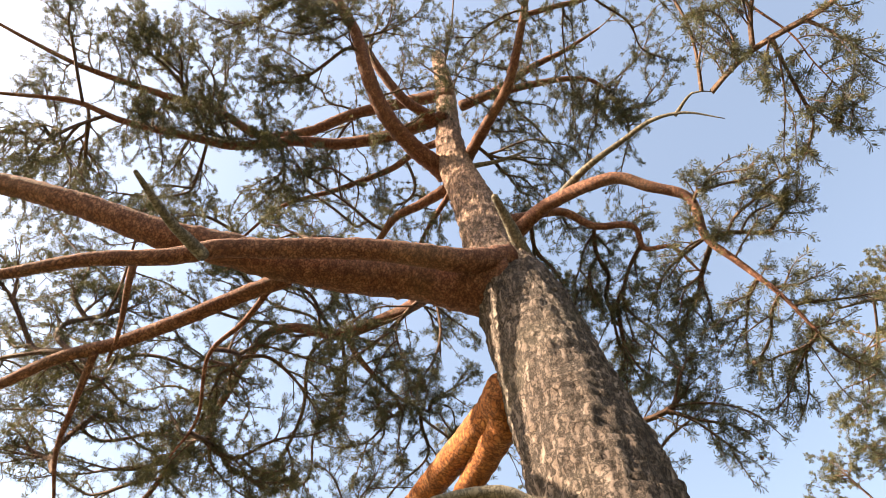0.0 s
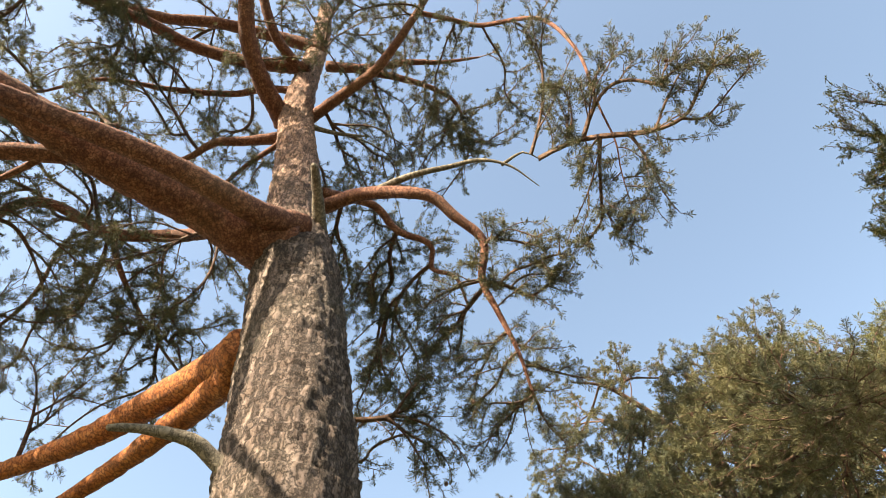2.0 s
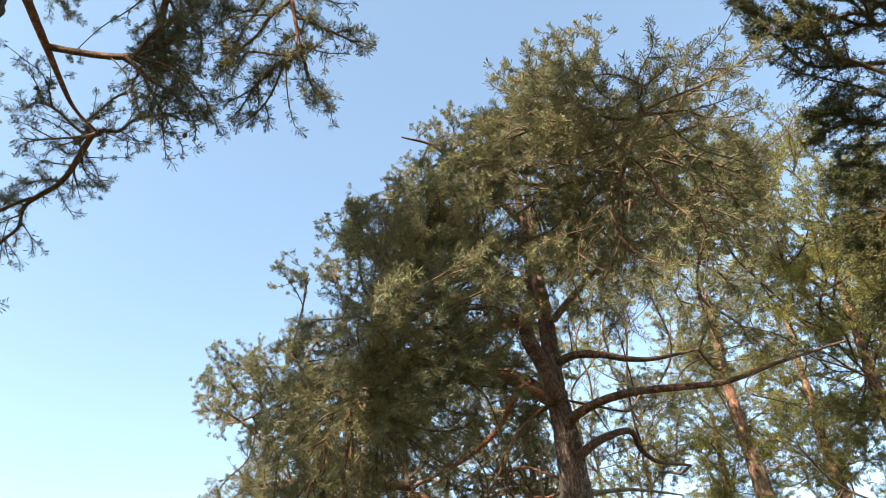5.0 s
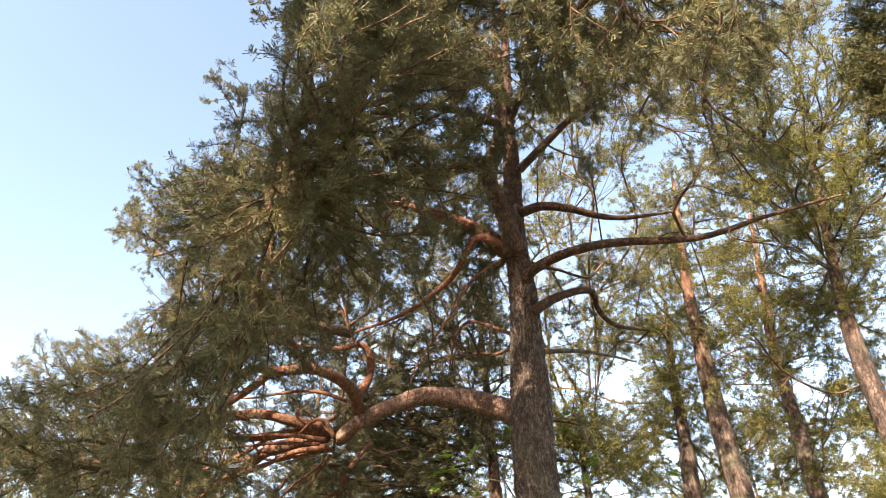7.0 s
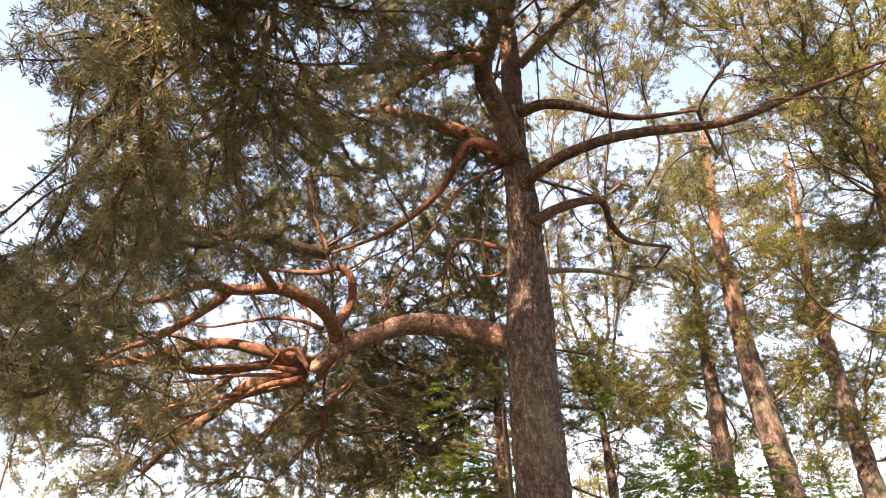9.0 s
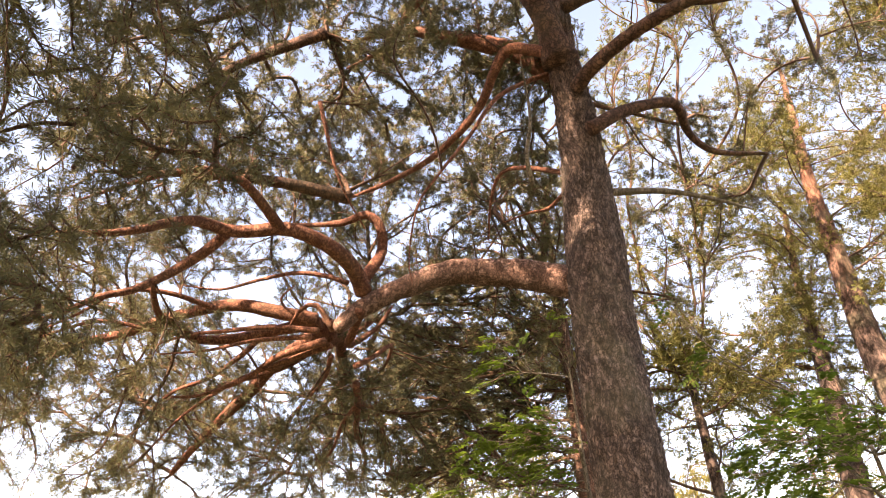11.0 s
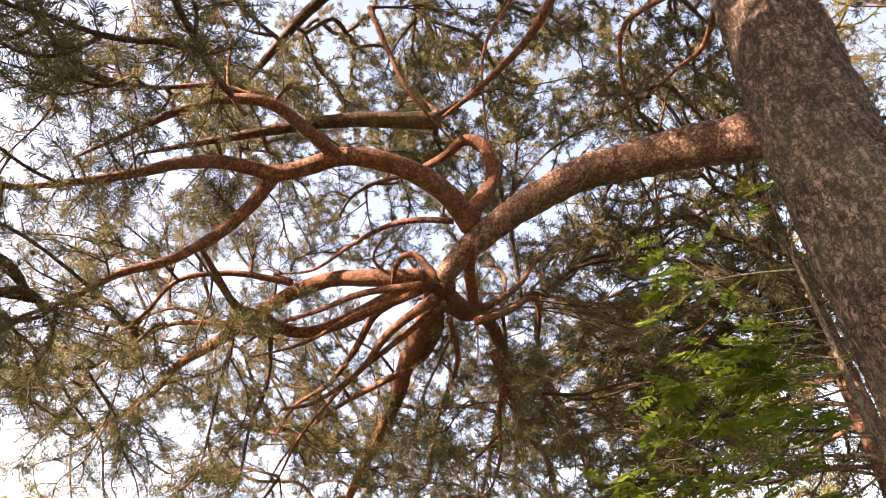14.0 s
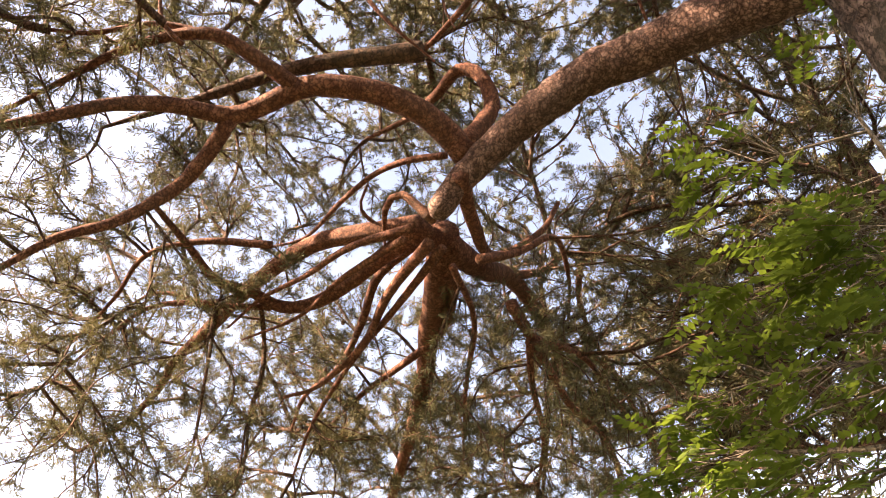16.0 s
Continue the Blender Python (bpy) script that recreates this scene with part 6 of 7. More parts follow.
tall_pine.clumps += [(9.8, 18.0, 17.1, 1.0, 65), (9.2, 22.2, 19.1, 0.8, 52), (7.6, 19.8, 16.8, 0.9, 52), (9.1, 21.5, 17.3, 1.0, 52), (9.0, 22.1, 17.7, 1.1, 52), (10.1, 20.4, 17.1, 0.7, 65), (9.4, 19.5, 17.8, 0.8, 65), (9.4, 19.9, 18.2, 1.0, 65), (8.8, 21.7, 15.9, 1.0, 65), (9.4, 22.7, 17.5, 0.9, 65), (7.0, 17.7, 13.3, 0.9, 65), (9.6, 22.6, 16.7, 0.7, 65), (9.0, 21.2, 16.2, 1.1, 65), (6.4, 17.5, 11.8, 0.8, 65), (9.8, 22.9, 15.3, 0.7, 78), (9.7, 22.5, 13.2, 1.0, 78), (10.0, 20.2, 13.4, 0.7, 78), (9.6, 20.9, 11.8, 0.8, 65)]
tall_pine.clumps += [(9.5, 19.4, 8.4, 1.0, 78), (9.0, 17.9, 7.7, 0.7, 78), (9.4, 21.4, 7.5, 0.9, 65)]
tall_pine.grow(BARK_TWIG, NEEDLE_FAR, far_tuft, label="sunlit yellowish green needles", thick=0.003, bunch=0.17)
tall_pine = Tree("pine_tree", (9.26, 17.13, 0), "slender tall pine with reddish upper trunk", "tree", "pines behind", 23)
tall_pine.stem([(9.26, 17.13, -0.10), (10.54, 19.24, 6.67), (10.99, 19.99, 9.04), (11.18, 20.24, 11.04), (11.60, 20.25, 14.05), (12.24, 20.91, 16.47), (12.40, 21.08, 17.07)], (0.29, 0.22, 0.06), BARK_FAR, 24, 0.15, "trunk", 0.012)
tall_pine.crown([(9.26, 17.13, -0.10), (10.54, 19.24, 6.67), (10.99, 19.99, 9.04), (11.18, 20.24, 11.04), (11.60, 20.25, 14.05), (12.24, 20.91, 16.47), (12.40, 21.08, 17.07)], 8.8, 16.5, 2.0, 22, 42)
tall_pine.clumps += [(9.9, 18.9, 16.5, 0.7, 65), (10.6, 17.8, 15.3, 1.0, 78), (12.8, 18.2, 17.0, 0.9, 65), (13.3, 18.7, 17.1, 0.7, 65), (14.3, 20.5, 16.5, 0.8, 65), (14.9, 20.1, 17.2, 0.7, 65), (14.1, 17.3, 14.6, 0.7, 65), (10.7, 22.5, 17.6, 1.0, 65), (11.3, 23.6, 16.7, 0.9, 65), (10.1, 21.1, 15.0, 1.0, 65), (12.6, 22.3, 16.5, 0.8, 65), (13.0, 21.6, 16.7, 0.8, 65), (12.5, 22.6, 15.6, 1.1, 65), (13.2, 21.3, 16.3, 1.0, 65), (14.4, 21.3, 16.8, 1.0, 65), (14.9, 21.4, 16.6, 0.7, 65), (14.0, 20.8, 14.6, 0.8, 65), (15.9, 21.9, 15.5, 1.0, 52)]
tall_pine.clumps += [(13.1, 17.4, 12.8, 0.8, 52), (9.8, 24.1, 14.2, 0.8, 78), (10.0, 24.3, 15.8, 0.7, 78), (12.7, 23.3, 15.0, 0.9, 65), (12.8, 23.6, 13.7, 1.1, 65), (13.0, 22.8, 14.0, 0.8, 65), (12.1, 21.6, 13.9, 0.7, 65), (12.9, 21.3, 13.0, 1.0, 65), (12.7, 18.5, 12.2, 0.7, 52), (13.5, 19.3, 12.3, 1.1, 52), (12.8, 18.7, 11.5, 0.9, 52), (14.2, 19.9, 13.2, 0.7, 52), (16.4, 22.3, 13.6, 1.1, 52), (11.2, 24.2, 13.7, 0.9, 65), (10.3, 24.6, 12.6, 1.0, 65), (11.4, 24.5, 12.6, 0.7, 65), (11.8, 22.0, 12.4, 1.1, 65), (11.6, 24.5, 12.3, 0.7, 65)]
tall_pine.clumps += [(12.2, 24.0, 11.9, 1.0, 65), (11.2, 23.5, 13.3, 1.0, 65), (12.7, 22.6, 12.4, 0.7, 78), (14.0, 23.7, 13.4, 0.8, 78), (11.7, 18.8, 10.5, 1.0, 78), (11.5, 20.9, 10.8, 1.0, 78), (12.5, 22.6, 11.3, 0.9, 78), (13.2, 18.8, 10.5, 1.0, 65), (11.3, 17.6, 9.5, 0.7, 65), (14.2, 20.1, 9.9, 0.7, 65), (9.8, 25.1, 11.2, 0.9, 52), (10.2, 26.4, 10.5, 1.0, 52), (10.3, 25.8, 11.1, 1.0, 52), (9.9, 23.0, 9.3, 0.9, 52), (10.8, 21.3, 9.1, 0.8, 78), (10.5, 22.4, 9.4, 0.7, 78), (14.0, 24.9, 9.7, 0.9, 78), (12.9, 24.4, 10.8, 0.8, 78)]
tall_pine.clumps += [(13.2, 22.9, 10.2, 1.1, 78), (13.3, 23.9, 9.9, 1.0, 78), (11.9, 20.1, 8.6, 0.8, 78), (11.2, 17.4, 8.5, 0.7, 78), (11.3, 18.1, 7.4, 0.9, 78), (14.1, 20.6, 8.7, 1.0, 78), (14.2, 21.1, 9.0, 0.9, 78), (10.1, 25.2, 8.4, 0.9, 52), (10.5, 22.3, 7.3, 0.8, 65), (10.3, 22.0, 8.6, 0.9, 65), (11.0, 25.4, 9.1, 0.8, 65), (10.4, 22.8, 8.2, 1.0, 65), (11.4, 20.3, 7.9, 0.8, 78), (13.6, 24.6, 8.5, 1.0, 78), (11.9, 23.4, 7.9, 0.7, 78), (12.9, 24.0, 8.8, 1.0, 78), (11.8, 21.9, 7.6, 0.8, 78), (12.5, 19.5, 6.7, 1.1, 78)]
tall_pine.clumps += [(10.8, 18.3, 6.8, 0.9, 78), (11.3, 18.6, 6.2, 0.9, 78)]
tall_pine.grow(BARK_TWIG, NEEDLE_FAR, far_tuft, label="sunlit yellowish green needles", thick=0.003, bunch=0.17)
tall_pine = Tree("pine_tree", (10.20, 15.09, 0), "slender tall pine with reddish upper trunk", "tree", "pines behind", 92)
tall_pine.stem([(10.20, 15.09, -0.10), (9.99, 14.69, 6.72), (9.93, 14.58, 8.57), (10.23, 14.72, 10.35), (11.03, 14.98, 14.08), (11.23, 15.05, 15.01)], (0.28, 0.21, 0.06), BARK_FAR, 24, 0.15, "trunk", 0.012)
tall_pine.crown([(10.20, 15.09, -0.10), (9.99, 14.69, 6.72), (9.93, 14.58, 8.57), (10.23, 14.72, 10.35), (11.03, 14.98, 14.08), (11.23, 15.05, 15.01)], 9.5, 15.5, 2.0, 22, 42)
tall_pine.clumps += [(5.0, 10.6, 14.9, 1.0, 65), (5.1, 11.0, 14.8, 0.8, 65), (7.2, 12.1, 16.0, 1.0, 65), (6.3, 10.1, 14.1, 0.8, 65), (8.2, 12.2, 17.0, 0.7, 78), (7.2, 10.4, 13.6, 0.9, 78), (6.7, 9.5, 14.2, 0.9, 78), (9.4, 11.6, 16.8, 1.1, 78), (10.5, 12.5, 17.4, 0.7, 78), (10.5, 12.0, 17.3, 1.1, 78), (10.0, 12.7, 17.2, 0.7, 78), (8.5, 9.3, 12.7, 0.8, 39), (12.7, 12.9, 17.4, 0.7, 39), (11.4, 12.3, 16.0, 0.9, 39), (11.5, 12.4, 15.8, 0.7, 39), (6.5, 12.9, 15.6, 1.0, 65), (5.0, 10.7, 13.8, 0.7, 65), (7.6, 13.7, 17.0, 0.7, 78)]
tall_pine.clumps += [(9.6, 15.3, 17.5, 1.0, 78), (7.0, 10.2, 13.0, 0.9, 78), (6.9, 11.0, 12.9, 1.0, 78), (7.2, 11.0, 14.1, 0.9, 78), (7.6, 11.2, 13.6, 0.9, 78), (11.4, 16.0, 17.5, 0.9, 78), (9.9, 13.5, 15.6, 0.8, 78), (8.5, 10.6, 12.4, 1.0, 78), (11.9, 13.2, 15.7, 0.7, 65), (13.4, 14.4, 17.3, 0.8, 65), (12.3, 13.2, 15.2, 1.0, 65), (11.3, 13.4, 15.6, 1.0, 65), (9.5, 10.4, 13.2, 0.9, 65), (5.8, 12.8, 13.8, 0.7, 52), (6.1, 14.3, 15.3, 1.1, 52), (6.2, 11.5, 12.4, 0.8, 65), (7.8, 11.9, 11.6, 0.8, 78), (8.7, 14.5, 14.6, 0.8, 78)]
tall_pine.clumps += [(8.2, 12.2, 12.8, 0.8, 78), (9.3, 14.9, 15.0, 0.8, 78), (7.9, 13.2, 13.8, 0.7, 78), (11.3, 14.9, 15.8, 0.9, 65), (9.1, 13.1, 13.3, 0.9, 65), (12.3, 16.6, 16.1, 1.0, 65), (9.2, 13.0, 13.3, 0.7, 65), (12.1, 16.1, 16.4, 0.8, 65), (9.5, 10.8, 11.3, 1.0, 65), (8.9, 10.9, 11.3, 0.7, 65), (9.8, 10.7, 12.0, 0.7, 65), (13.5, 17.1, 16.4, 0.9, 65), (11.3, 13.9, 13.4, 0.7, 65), (7.1, 13.5, 11.9, 1.0, 65), (9.1, 14.0, 13.0, 1.1, 78), (8.9, 15.0, 13.7, 0.7, 78), (7.7, 12.4, 10.9, 1.1, 78), (9.6, 15.8, 14.4, 1.1, 78)]
tall_pine.clumps += [(8.7, 13.2, 11.2, 0.7, 65), (12.7, 16.3, 15.3, 1.0, 65), (12.4, 15.8, 13.7, 0.7, 65), (13.4, 16.6, 14.4, 0.8, 65), (10.8, 13.6, 11.4, 0.9, 65), (8.4, 16.0, 12.2, 1.0, 65), (11.8, 17.2, 13.8, 1.0, 65), (9.1, 14.3, 10.9, 0.7, 65), (13.0, 17.2, 11.9, 0.9, 52), (12.6, 16.6, 12.6, 0.8, 52), (11.6, 15.6, 12.7, 0.7, 52), (7.3, 14.5, 9.1, 0.7, 65), (10.7, 16.8, 10.4, 0.8, 65), (10.5, 16.3, 10.6, 0.7, 65), (10.7, 16.0, 10.4, 0.7, 65), (9.9, 16.0, 10.3, 1.0, 65), (10.4, 15.6, 7.9, 0.9, 65), (11.1, 15.2, 8.6, 0.7, 65)]
tall_pine.clumps += [(7.6, 15.7, 7.6, 0.9, 78), (10.3, 16.4, 7.5, 0.7, 78), (10.3, 15.6, 6.2, 1.0, 78), (8.9, 13.9, 5.6, 0.9, 78), (6.9, 11.4, 15.1, 1.1, 40), (8.1, 10.9, 14.8, 1.1, 40), (8.3, 11.8, 13.8, 1.1, 40), (7.2, 12.2, 14.1, 1.1, 40), (8.6, 10.5, 13.4, 1.1, 40), (7.7, 12.8, 13.0, 1.1, 40), (8.6, 11.7, 11.9, 1.1, 40), (11.0, 10.7, 12.7, 1.1, 40), (11.2, 12.3, 10.7, 1.1, 40), (10.8, 13.2, 11.6, 1.1, 40), (10.8, 14.7, 9.5, 1.1, 40), (10.8, 15.9, 7.1, 1.1, 40)]
tall_pine.grow(BARK_TWIG, NEEDLE_FAR, far_tuft, label="sunlit yellowish green needles", thick=0.003, bunch=0.17)
tall_pine = Tree("pine_tree", (6.51, 18.70, 0), "slender tall pine with reddish upper trunk", "tree", "pines behind", 25)
tall_pine.stem([(6.51, 18.70, -0.10), (7.32, 19.74, 6.11), (7.61, 20.11, 8.28), (7.79, 20.36, 10.36), (8.06, 20.42, 12.42), (8.13, 20.44, 12.93)], (0.33, 0.25, 0.06), BARK_FAR, 24, 0.15, "trunk", 0.012)
tall_pine.crown([(6.51, 18.70, -0.10), (7.32, 19.74, 6.11), (7.61, 20.11, 8.28), (7.79, 20.36, 10.36), (8.06, 20.42, 12.42), (8.13, 20.44, 12.93)], 8.6, 12.9, 2.0, 22, 42)
tall_pine.clumps += [(7.6, 20.3, 16.7, 1.1, 52), (4.6, 20.9, 16.7, 0.8, 26), (3.5, 19.9, 15.3, 0.9, 26), (4.2, 20.3, 16.0, 1.0, 26), (4.8, 20.1, 14.6, 0.9, 39), (6.6, 21.5, 14.7, 1.1, 39), (7.5, 20.6, 15.8, 0.7, 65), (4.3, 22.1, 14.2, 0.7, 26), (3.1, 22.0, 14.0, 1.1, 26), (5.9, 19.7, 13.2, 1.0, 39), (6.2, 18.9, 11.3, 0.9, 65), (7.4, 19.8, 13.6, 1.0, 65), (7.7, 20.8, 13.0, 1.1, 65), (3.0, 21.0, 11.2, 1.1, 39), (5.8, 23.0, 11.9, 1.0, 39), (5.7, 22.8, 11.8, 1.1, 39), (9.2, 26.1, 12.4, 0.9, 78), (7.8, 22.5, 12.1, 0.8, 78)]
tall_pine.clumps += [(6.4, 21.1, 12.1, 1.0, 78), (8.8, 24.7, 12.2, 0.8, 78), (9.0, 23.5, 13.2, 0.9, 65), (9.5, 25.5, 12.4, 0.8, 65), (2.0, 22.5, 9.8, 1.0, 52), (3.8, 24.0, 11.5, 0.7, 39), (3.5, 23.2, 11.1, 1.0, 39), (6.1, 22.9, 9.2, 0.8, 39), (6.1, 25.2, 10.1, 1.1, 39), (4.7, 21.4, 8.7, 0.7, 39), (5.9, 22.5, 10.1, 0.9, 39), (9.4, 27.3, 11.5, 1.1, 65), (6.5, 20.3, 8.9, 1.0, 65), (5.5, 19.0, 7.8, 1.1, 65), (7.4, 23.4, 9.3, 0.8, 65), (5.6, 20.3, 8.8, 0.8, 65), (8.0, 20.8, 8.3, 0.7, 52), (2.5, 22.5, 8.0, 0.9, 39)]
tall_pine.clumps += [(2.6, 24.5, 8.0, 0.9, 39), (6.7, 26.3, 9.8, 0.8, 26), (4.6, 24.0, 8.5, 1.0, 26), (7.7, 24.2, 9.2, 0.8, 65), (6.0, 18.9, 6.5, 0.8, 65), (6.1, 22.4, 8.7, 1.1, 65), (8.7, 23.9, 7.7, 0.8, 52), (8.4, 23.5, 7.8, 1.1, 52), (9.2, 22.3, 7.4, 0.9, 52), (9.5, 23.7, 8.8, 0.8, 52)]
tall_pine.grow(BARK_TWIG, NEEDLE_FAR, far_tuft, label="sunlit yellowish green needles", thick=0.003, bunch=0.17)
tall_pine = Tree("pine_tree", (3.82, 16.10, 0), "slender tall pine with reddish upper trunk", "tree", "pines behind", 49)
tall_pine.stem([(3.82, 16.10, -0.10), (3.77, 16.52, 4.49), (3.76, 16.66, 6.02), (3.81, 16.90, 6.87), (3.83, 16.97, 7.08)], (0.16, 0.12, 0.06), BARK_FAR, 24, 0.15, "trunk", 0.012)
tall_pine.crown([(3.82, 16.10, -0.10), (3.77, 16.52, 4.49), (3.76, 16.66, 6.02), (3.81, 16.90, 6.87), (3.83, 16.97, 7.08)], 5.4, 8.0, 2.0, 22, 42)
tall_pine.clumps += [(5.0, 13.5, 16.4, 0.7, 52), (3.7, 11.4, 14.0, 0.9, 52), (3.2, 11.5, 13.2, 1.0, 52), (4.2, 14.1, 16.1, 0.8, 52), (5.1, 12.1, 14.1, 1.0, 65), (3.9, 14.0, 15.3, 0.9, 39), (3.5, 12.2, 12.2, 1.1, 39), (4.9, 13.8, 15.0, 0.8, 39), (6.0, 15.2, 15.0, 0.9, 52), (5.3, 13.4, 13.6, 0.8, 52), (3.1, 14.7, 13.4, 0.8, 26), (3.1, 17.2, 15.8, 1.0, 26), (3.5, 17.5, 16.5, 0.7, 26), (3.4, 18.5, 15.2, 1.1, 26), (3.0, 13.7, 12.6, 0.9, 26), (4.6, 14.9, 13.7, 1.0, 26), (4.6, 16.9, 14.6, 1.1, 26), (4.5, 18.3, 16.7, 1.0, 26)]
tall_pine.clumps += [(3.6, 14.0, 13.2, 0.9, 26), (4.6, 13.8, 12.9, 1.0, 26), (3.1, 15.5, 12.3, 0.9, 26), (2.3, 17.4, 12.2, 1.1, 26), (4.5, 16.5, 13.4, 0.8, 39), (3.8, 15.4, 12.6, 0.7, 39), (3.6, 15.2, 11.5, 0.9, 39), (6.1, 15.7, 11.6, 1.0, 65), (2.6, 15.7, 9.7, 0.8, 26), (2.4, 18.2, 12.0, 0.8, 26), (3.4, 19.1, 12.6, 0.7, 26), (3.6, 16.7, 10.3, 0.7, 39), (4.6, 15.7, 10.9, 0.7, 39), (4.5, 15.7, 9.9, 0.7, 39), (4.7, 17.6, 11.3, 0.8, 39), (5.5, 16.5, 11.2, 0.7, 65), (-0.5, 22.8, 12.4, 0.9, 26), (0.1, 21.3, 12.0, 0.8, 26)]
tall_pine.clumps += [(-0.9, 17.1, 10.1, 0.8, 26), (-0.6, 18.9, 9.5, 0.7, 26), (-0.9, 18.3, 10.8, 0.8, 26), (0.6, 18.1, 9.8, 0.7, 26), (1.2, 16.4, 9.6, 1.0, 26), (1.3, 19.9, 11.0, 1.0, 26), (1.7, 21.8, 10.7, 0.8, 26), (1.9, 16.3, 9.8, 0.7, 26), (2.7, 18.3, 10.2, 0.9, 39), (3.6, 18.1, 10.1, 1.1, 39), (3.0, 16.1, 8.3, 0.8, 39), (2.9, 18.9, 10.5, 1.1, 39), (4.1, 17.6, 9.5, 0.9, 39), (3.8, 15.0, 8.8, 1.0, 39), (4.5, 16.3, 9.2, 0.7, 39), (4.7, 15.4, 9.1, 0.7, 78), (-1.4, 19.8, 8.8, 0.9, 39), (-1.6, 16.9, 7.7, 1.0, 39)]
tall_pine.clumps += [(-2.9, 23.9, 11.5, 0.7, 39), (-1.4, 19.6, 8.4, 0.9, 39), (-2.8, 23.4, 10.9, 1.0, 39), (0.1, 15.8, 7.4, 1.0, 39), (0.5, 21.2, 9.8, 0.7, 39), (0.4, 16.2, 7.2, 1.0, 39), (-0.0, 20.9, 9.4, 1.1, 39), (-0.0, 24.5, 10.7, 0.9, 39), (1.2, 17.3, 8.0, 0.9, 52), (1.4, 16.0, 7.6, 1.0, 52), (1.4, 17.0, 7.6, 1.0, 52), (1.5, 17.0, 7.4, 0.8, 52), (2.1, 17.8, 7.6, 0.9, 39), (2.6, 15.7, 7.7, 1.0, 39), (2.9, 16.4, 7.1, 0.8, 39), (3.7, 19.0, 7.9, 0.8, 39), (-1.7, 16.7, 6.2, 0.8, 52), (-1.2, 19.6, 7.8, 0.8, 52)]
tall_pine.clumps += [(-1.6, 19.0, 6.6, 0.9, 52), (-2.6, 19.6, 7.7, 0.9, 52), (-1.3, 20.9, 7.0, 0.8, 52), (0.2, 23.6, 7.8, 1.0, 52), (-0.1, 21.3, 7.9, 0.8, 52), (0.0, 18.9, 6.5, 1.0, 52), (-0.8, 17.5, 7.2, 0.8, 52), (-0.5, 24.5, 8.9, 0.7, 52), (1.8, 18.6, 7.3, 0.9, 52), (1.0, 16.2, 6.1, 0.9, 52), (0.5, 18.4, 7.4, 0.9, 52), (1.4, 16.0, 6.7, 0.8, 52), (1.0, 23.8, 8.0, 1.1, 52), (3.2, 18.1, 6.1, 0.9, 39), (3.6, 19.6, 7.4, 1.1, 39), (3.3, 19.3, 7.6, 1.0, 39), (3.3, 17.1, 6.4, 1.0, 26), (4.0, 19.7, 7.9, 0.8, 26)]
tall_pine.clumps += [(4.3, 19.5, 6.4, 1.0, 26), (5.1, 16.0, 6.6, 0.8, 65), (5.4, 17.5, 6.6, 0.7, 65)]
tall_pine.grow(BARK_TWIG, NEEDLE_FAR, far_tuft, label="sunlit yellowish green needles", thick=0.003, bunch=0.17)

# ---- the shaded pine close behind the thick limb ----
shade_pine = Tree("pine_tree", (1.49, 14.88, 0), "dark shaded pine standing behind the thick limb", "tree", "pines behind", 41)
shade_pine.stem([(1.49, 14.88, -0.1), (1.49, 14.88, 4), (1.39, 15.08, 9)], (0.2, 0.15, 0.05), BARK_STEM, 20, 0.12, "trunk", 0.01)
shade_pine.clumps += [(0.5, 15.2, 4.5, 0.5, 46), (0.2, 17.0, 5.8, 0.6, 46), (-0.2, 16.5, 6.2, 0.5, 46), (-0.6, 16.5, 7.2, 0.8, 46), (0.7, 16.1, 6.1, 0.6, 46), (-1.2, 14.8, 8.1, 0.6, 46), (-1.0, 16.5, 5.2, 0.7, 46), (-0.6, 14.5, 7.8, 0.5, 46), (-0.8, 17.2, 5.0, 0.6, 46), (0.3, 17.3, 5.7, 0.8, 46), (0.1, 16.0, 5.3, 0.8, 46), (1.0, 16.4, 7.9, 0.7, 46), (-0.5, 16.0, 6.4, 0.8, 46), (-0.6, 16.0, 5.2, 0.8, 46), (0.6, 16.3, 6.6, 0.8, 46), (0.2, 15.2, 6.1, 0.6, 46), (0.3, 16.8, 8.3, 0.6, 46), (0.7, 17.3, 7.7, 0.7, 46)]
shade_pine.clumps += [(-0.5, 16.5, 6.6, 0.7, 46), (-0.7, 15.5, 7.5, 0.8, 46), (0.2, 16.3, 8.5, 0.7, 46), (0.8, 16.4, 7.8, 0.5, 46), (0.2, 14.9, 6.8, 0.8, 46), (-1.7, 16.9, 7.0, 0.6, 46), (-1.3, 16.1, 5.2, 0.7, 46), (-1.3, 14.6, 6.5, 0.7, 46), (-1.4, 14.8, 4.5, 0.7, 46), (-1.7, 16.3, 8.0, 0.5, 46), (-1.3, 15.8, 5.7, 0.5, 46), (1.1, 14.2, 6.7, 0.6, 46), (-0.1, 15.1, 5.2, 0.6, 46), (-1.8, 16.5, 7.2, 0.7, 46), (0.3, 17.7, 6.0, 0.7, 46), (-0.3, 16.0, 7.7, 0.6, 46), (-1.7, 16.9, 7.3, 0.5, 46), (-0.1, 15.9, 6.9, 0.5, 46)]
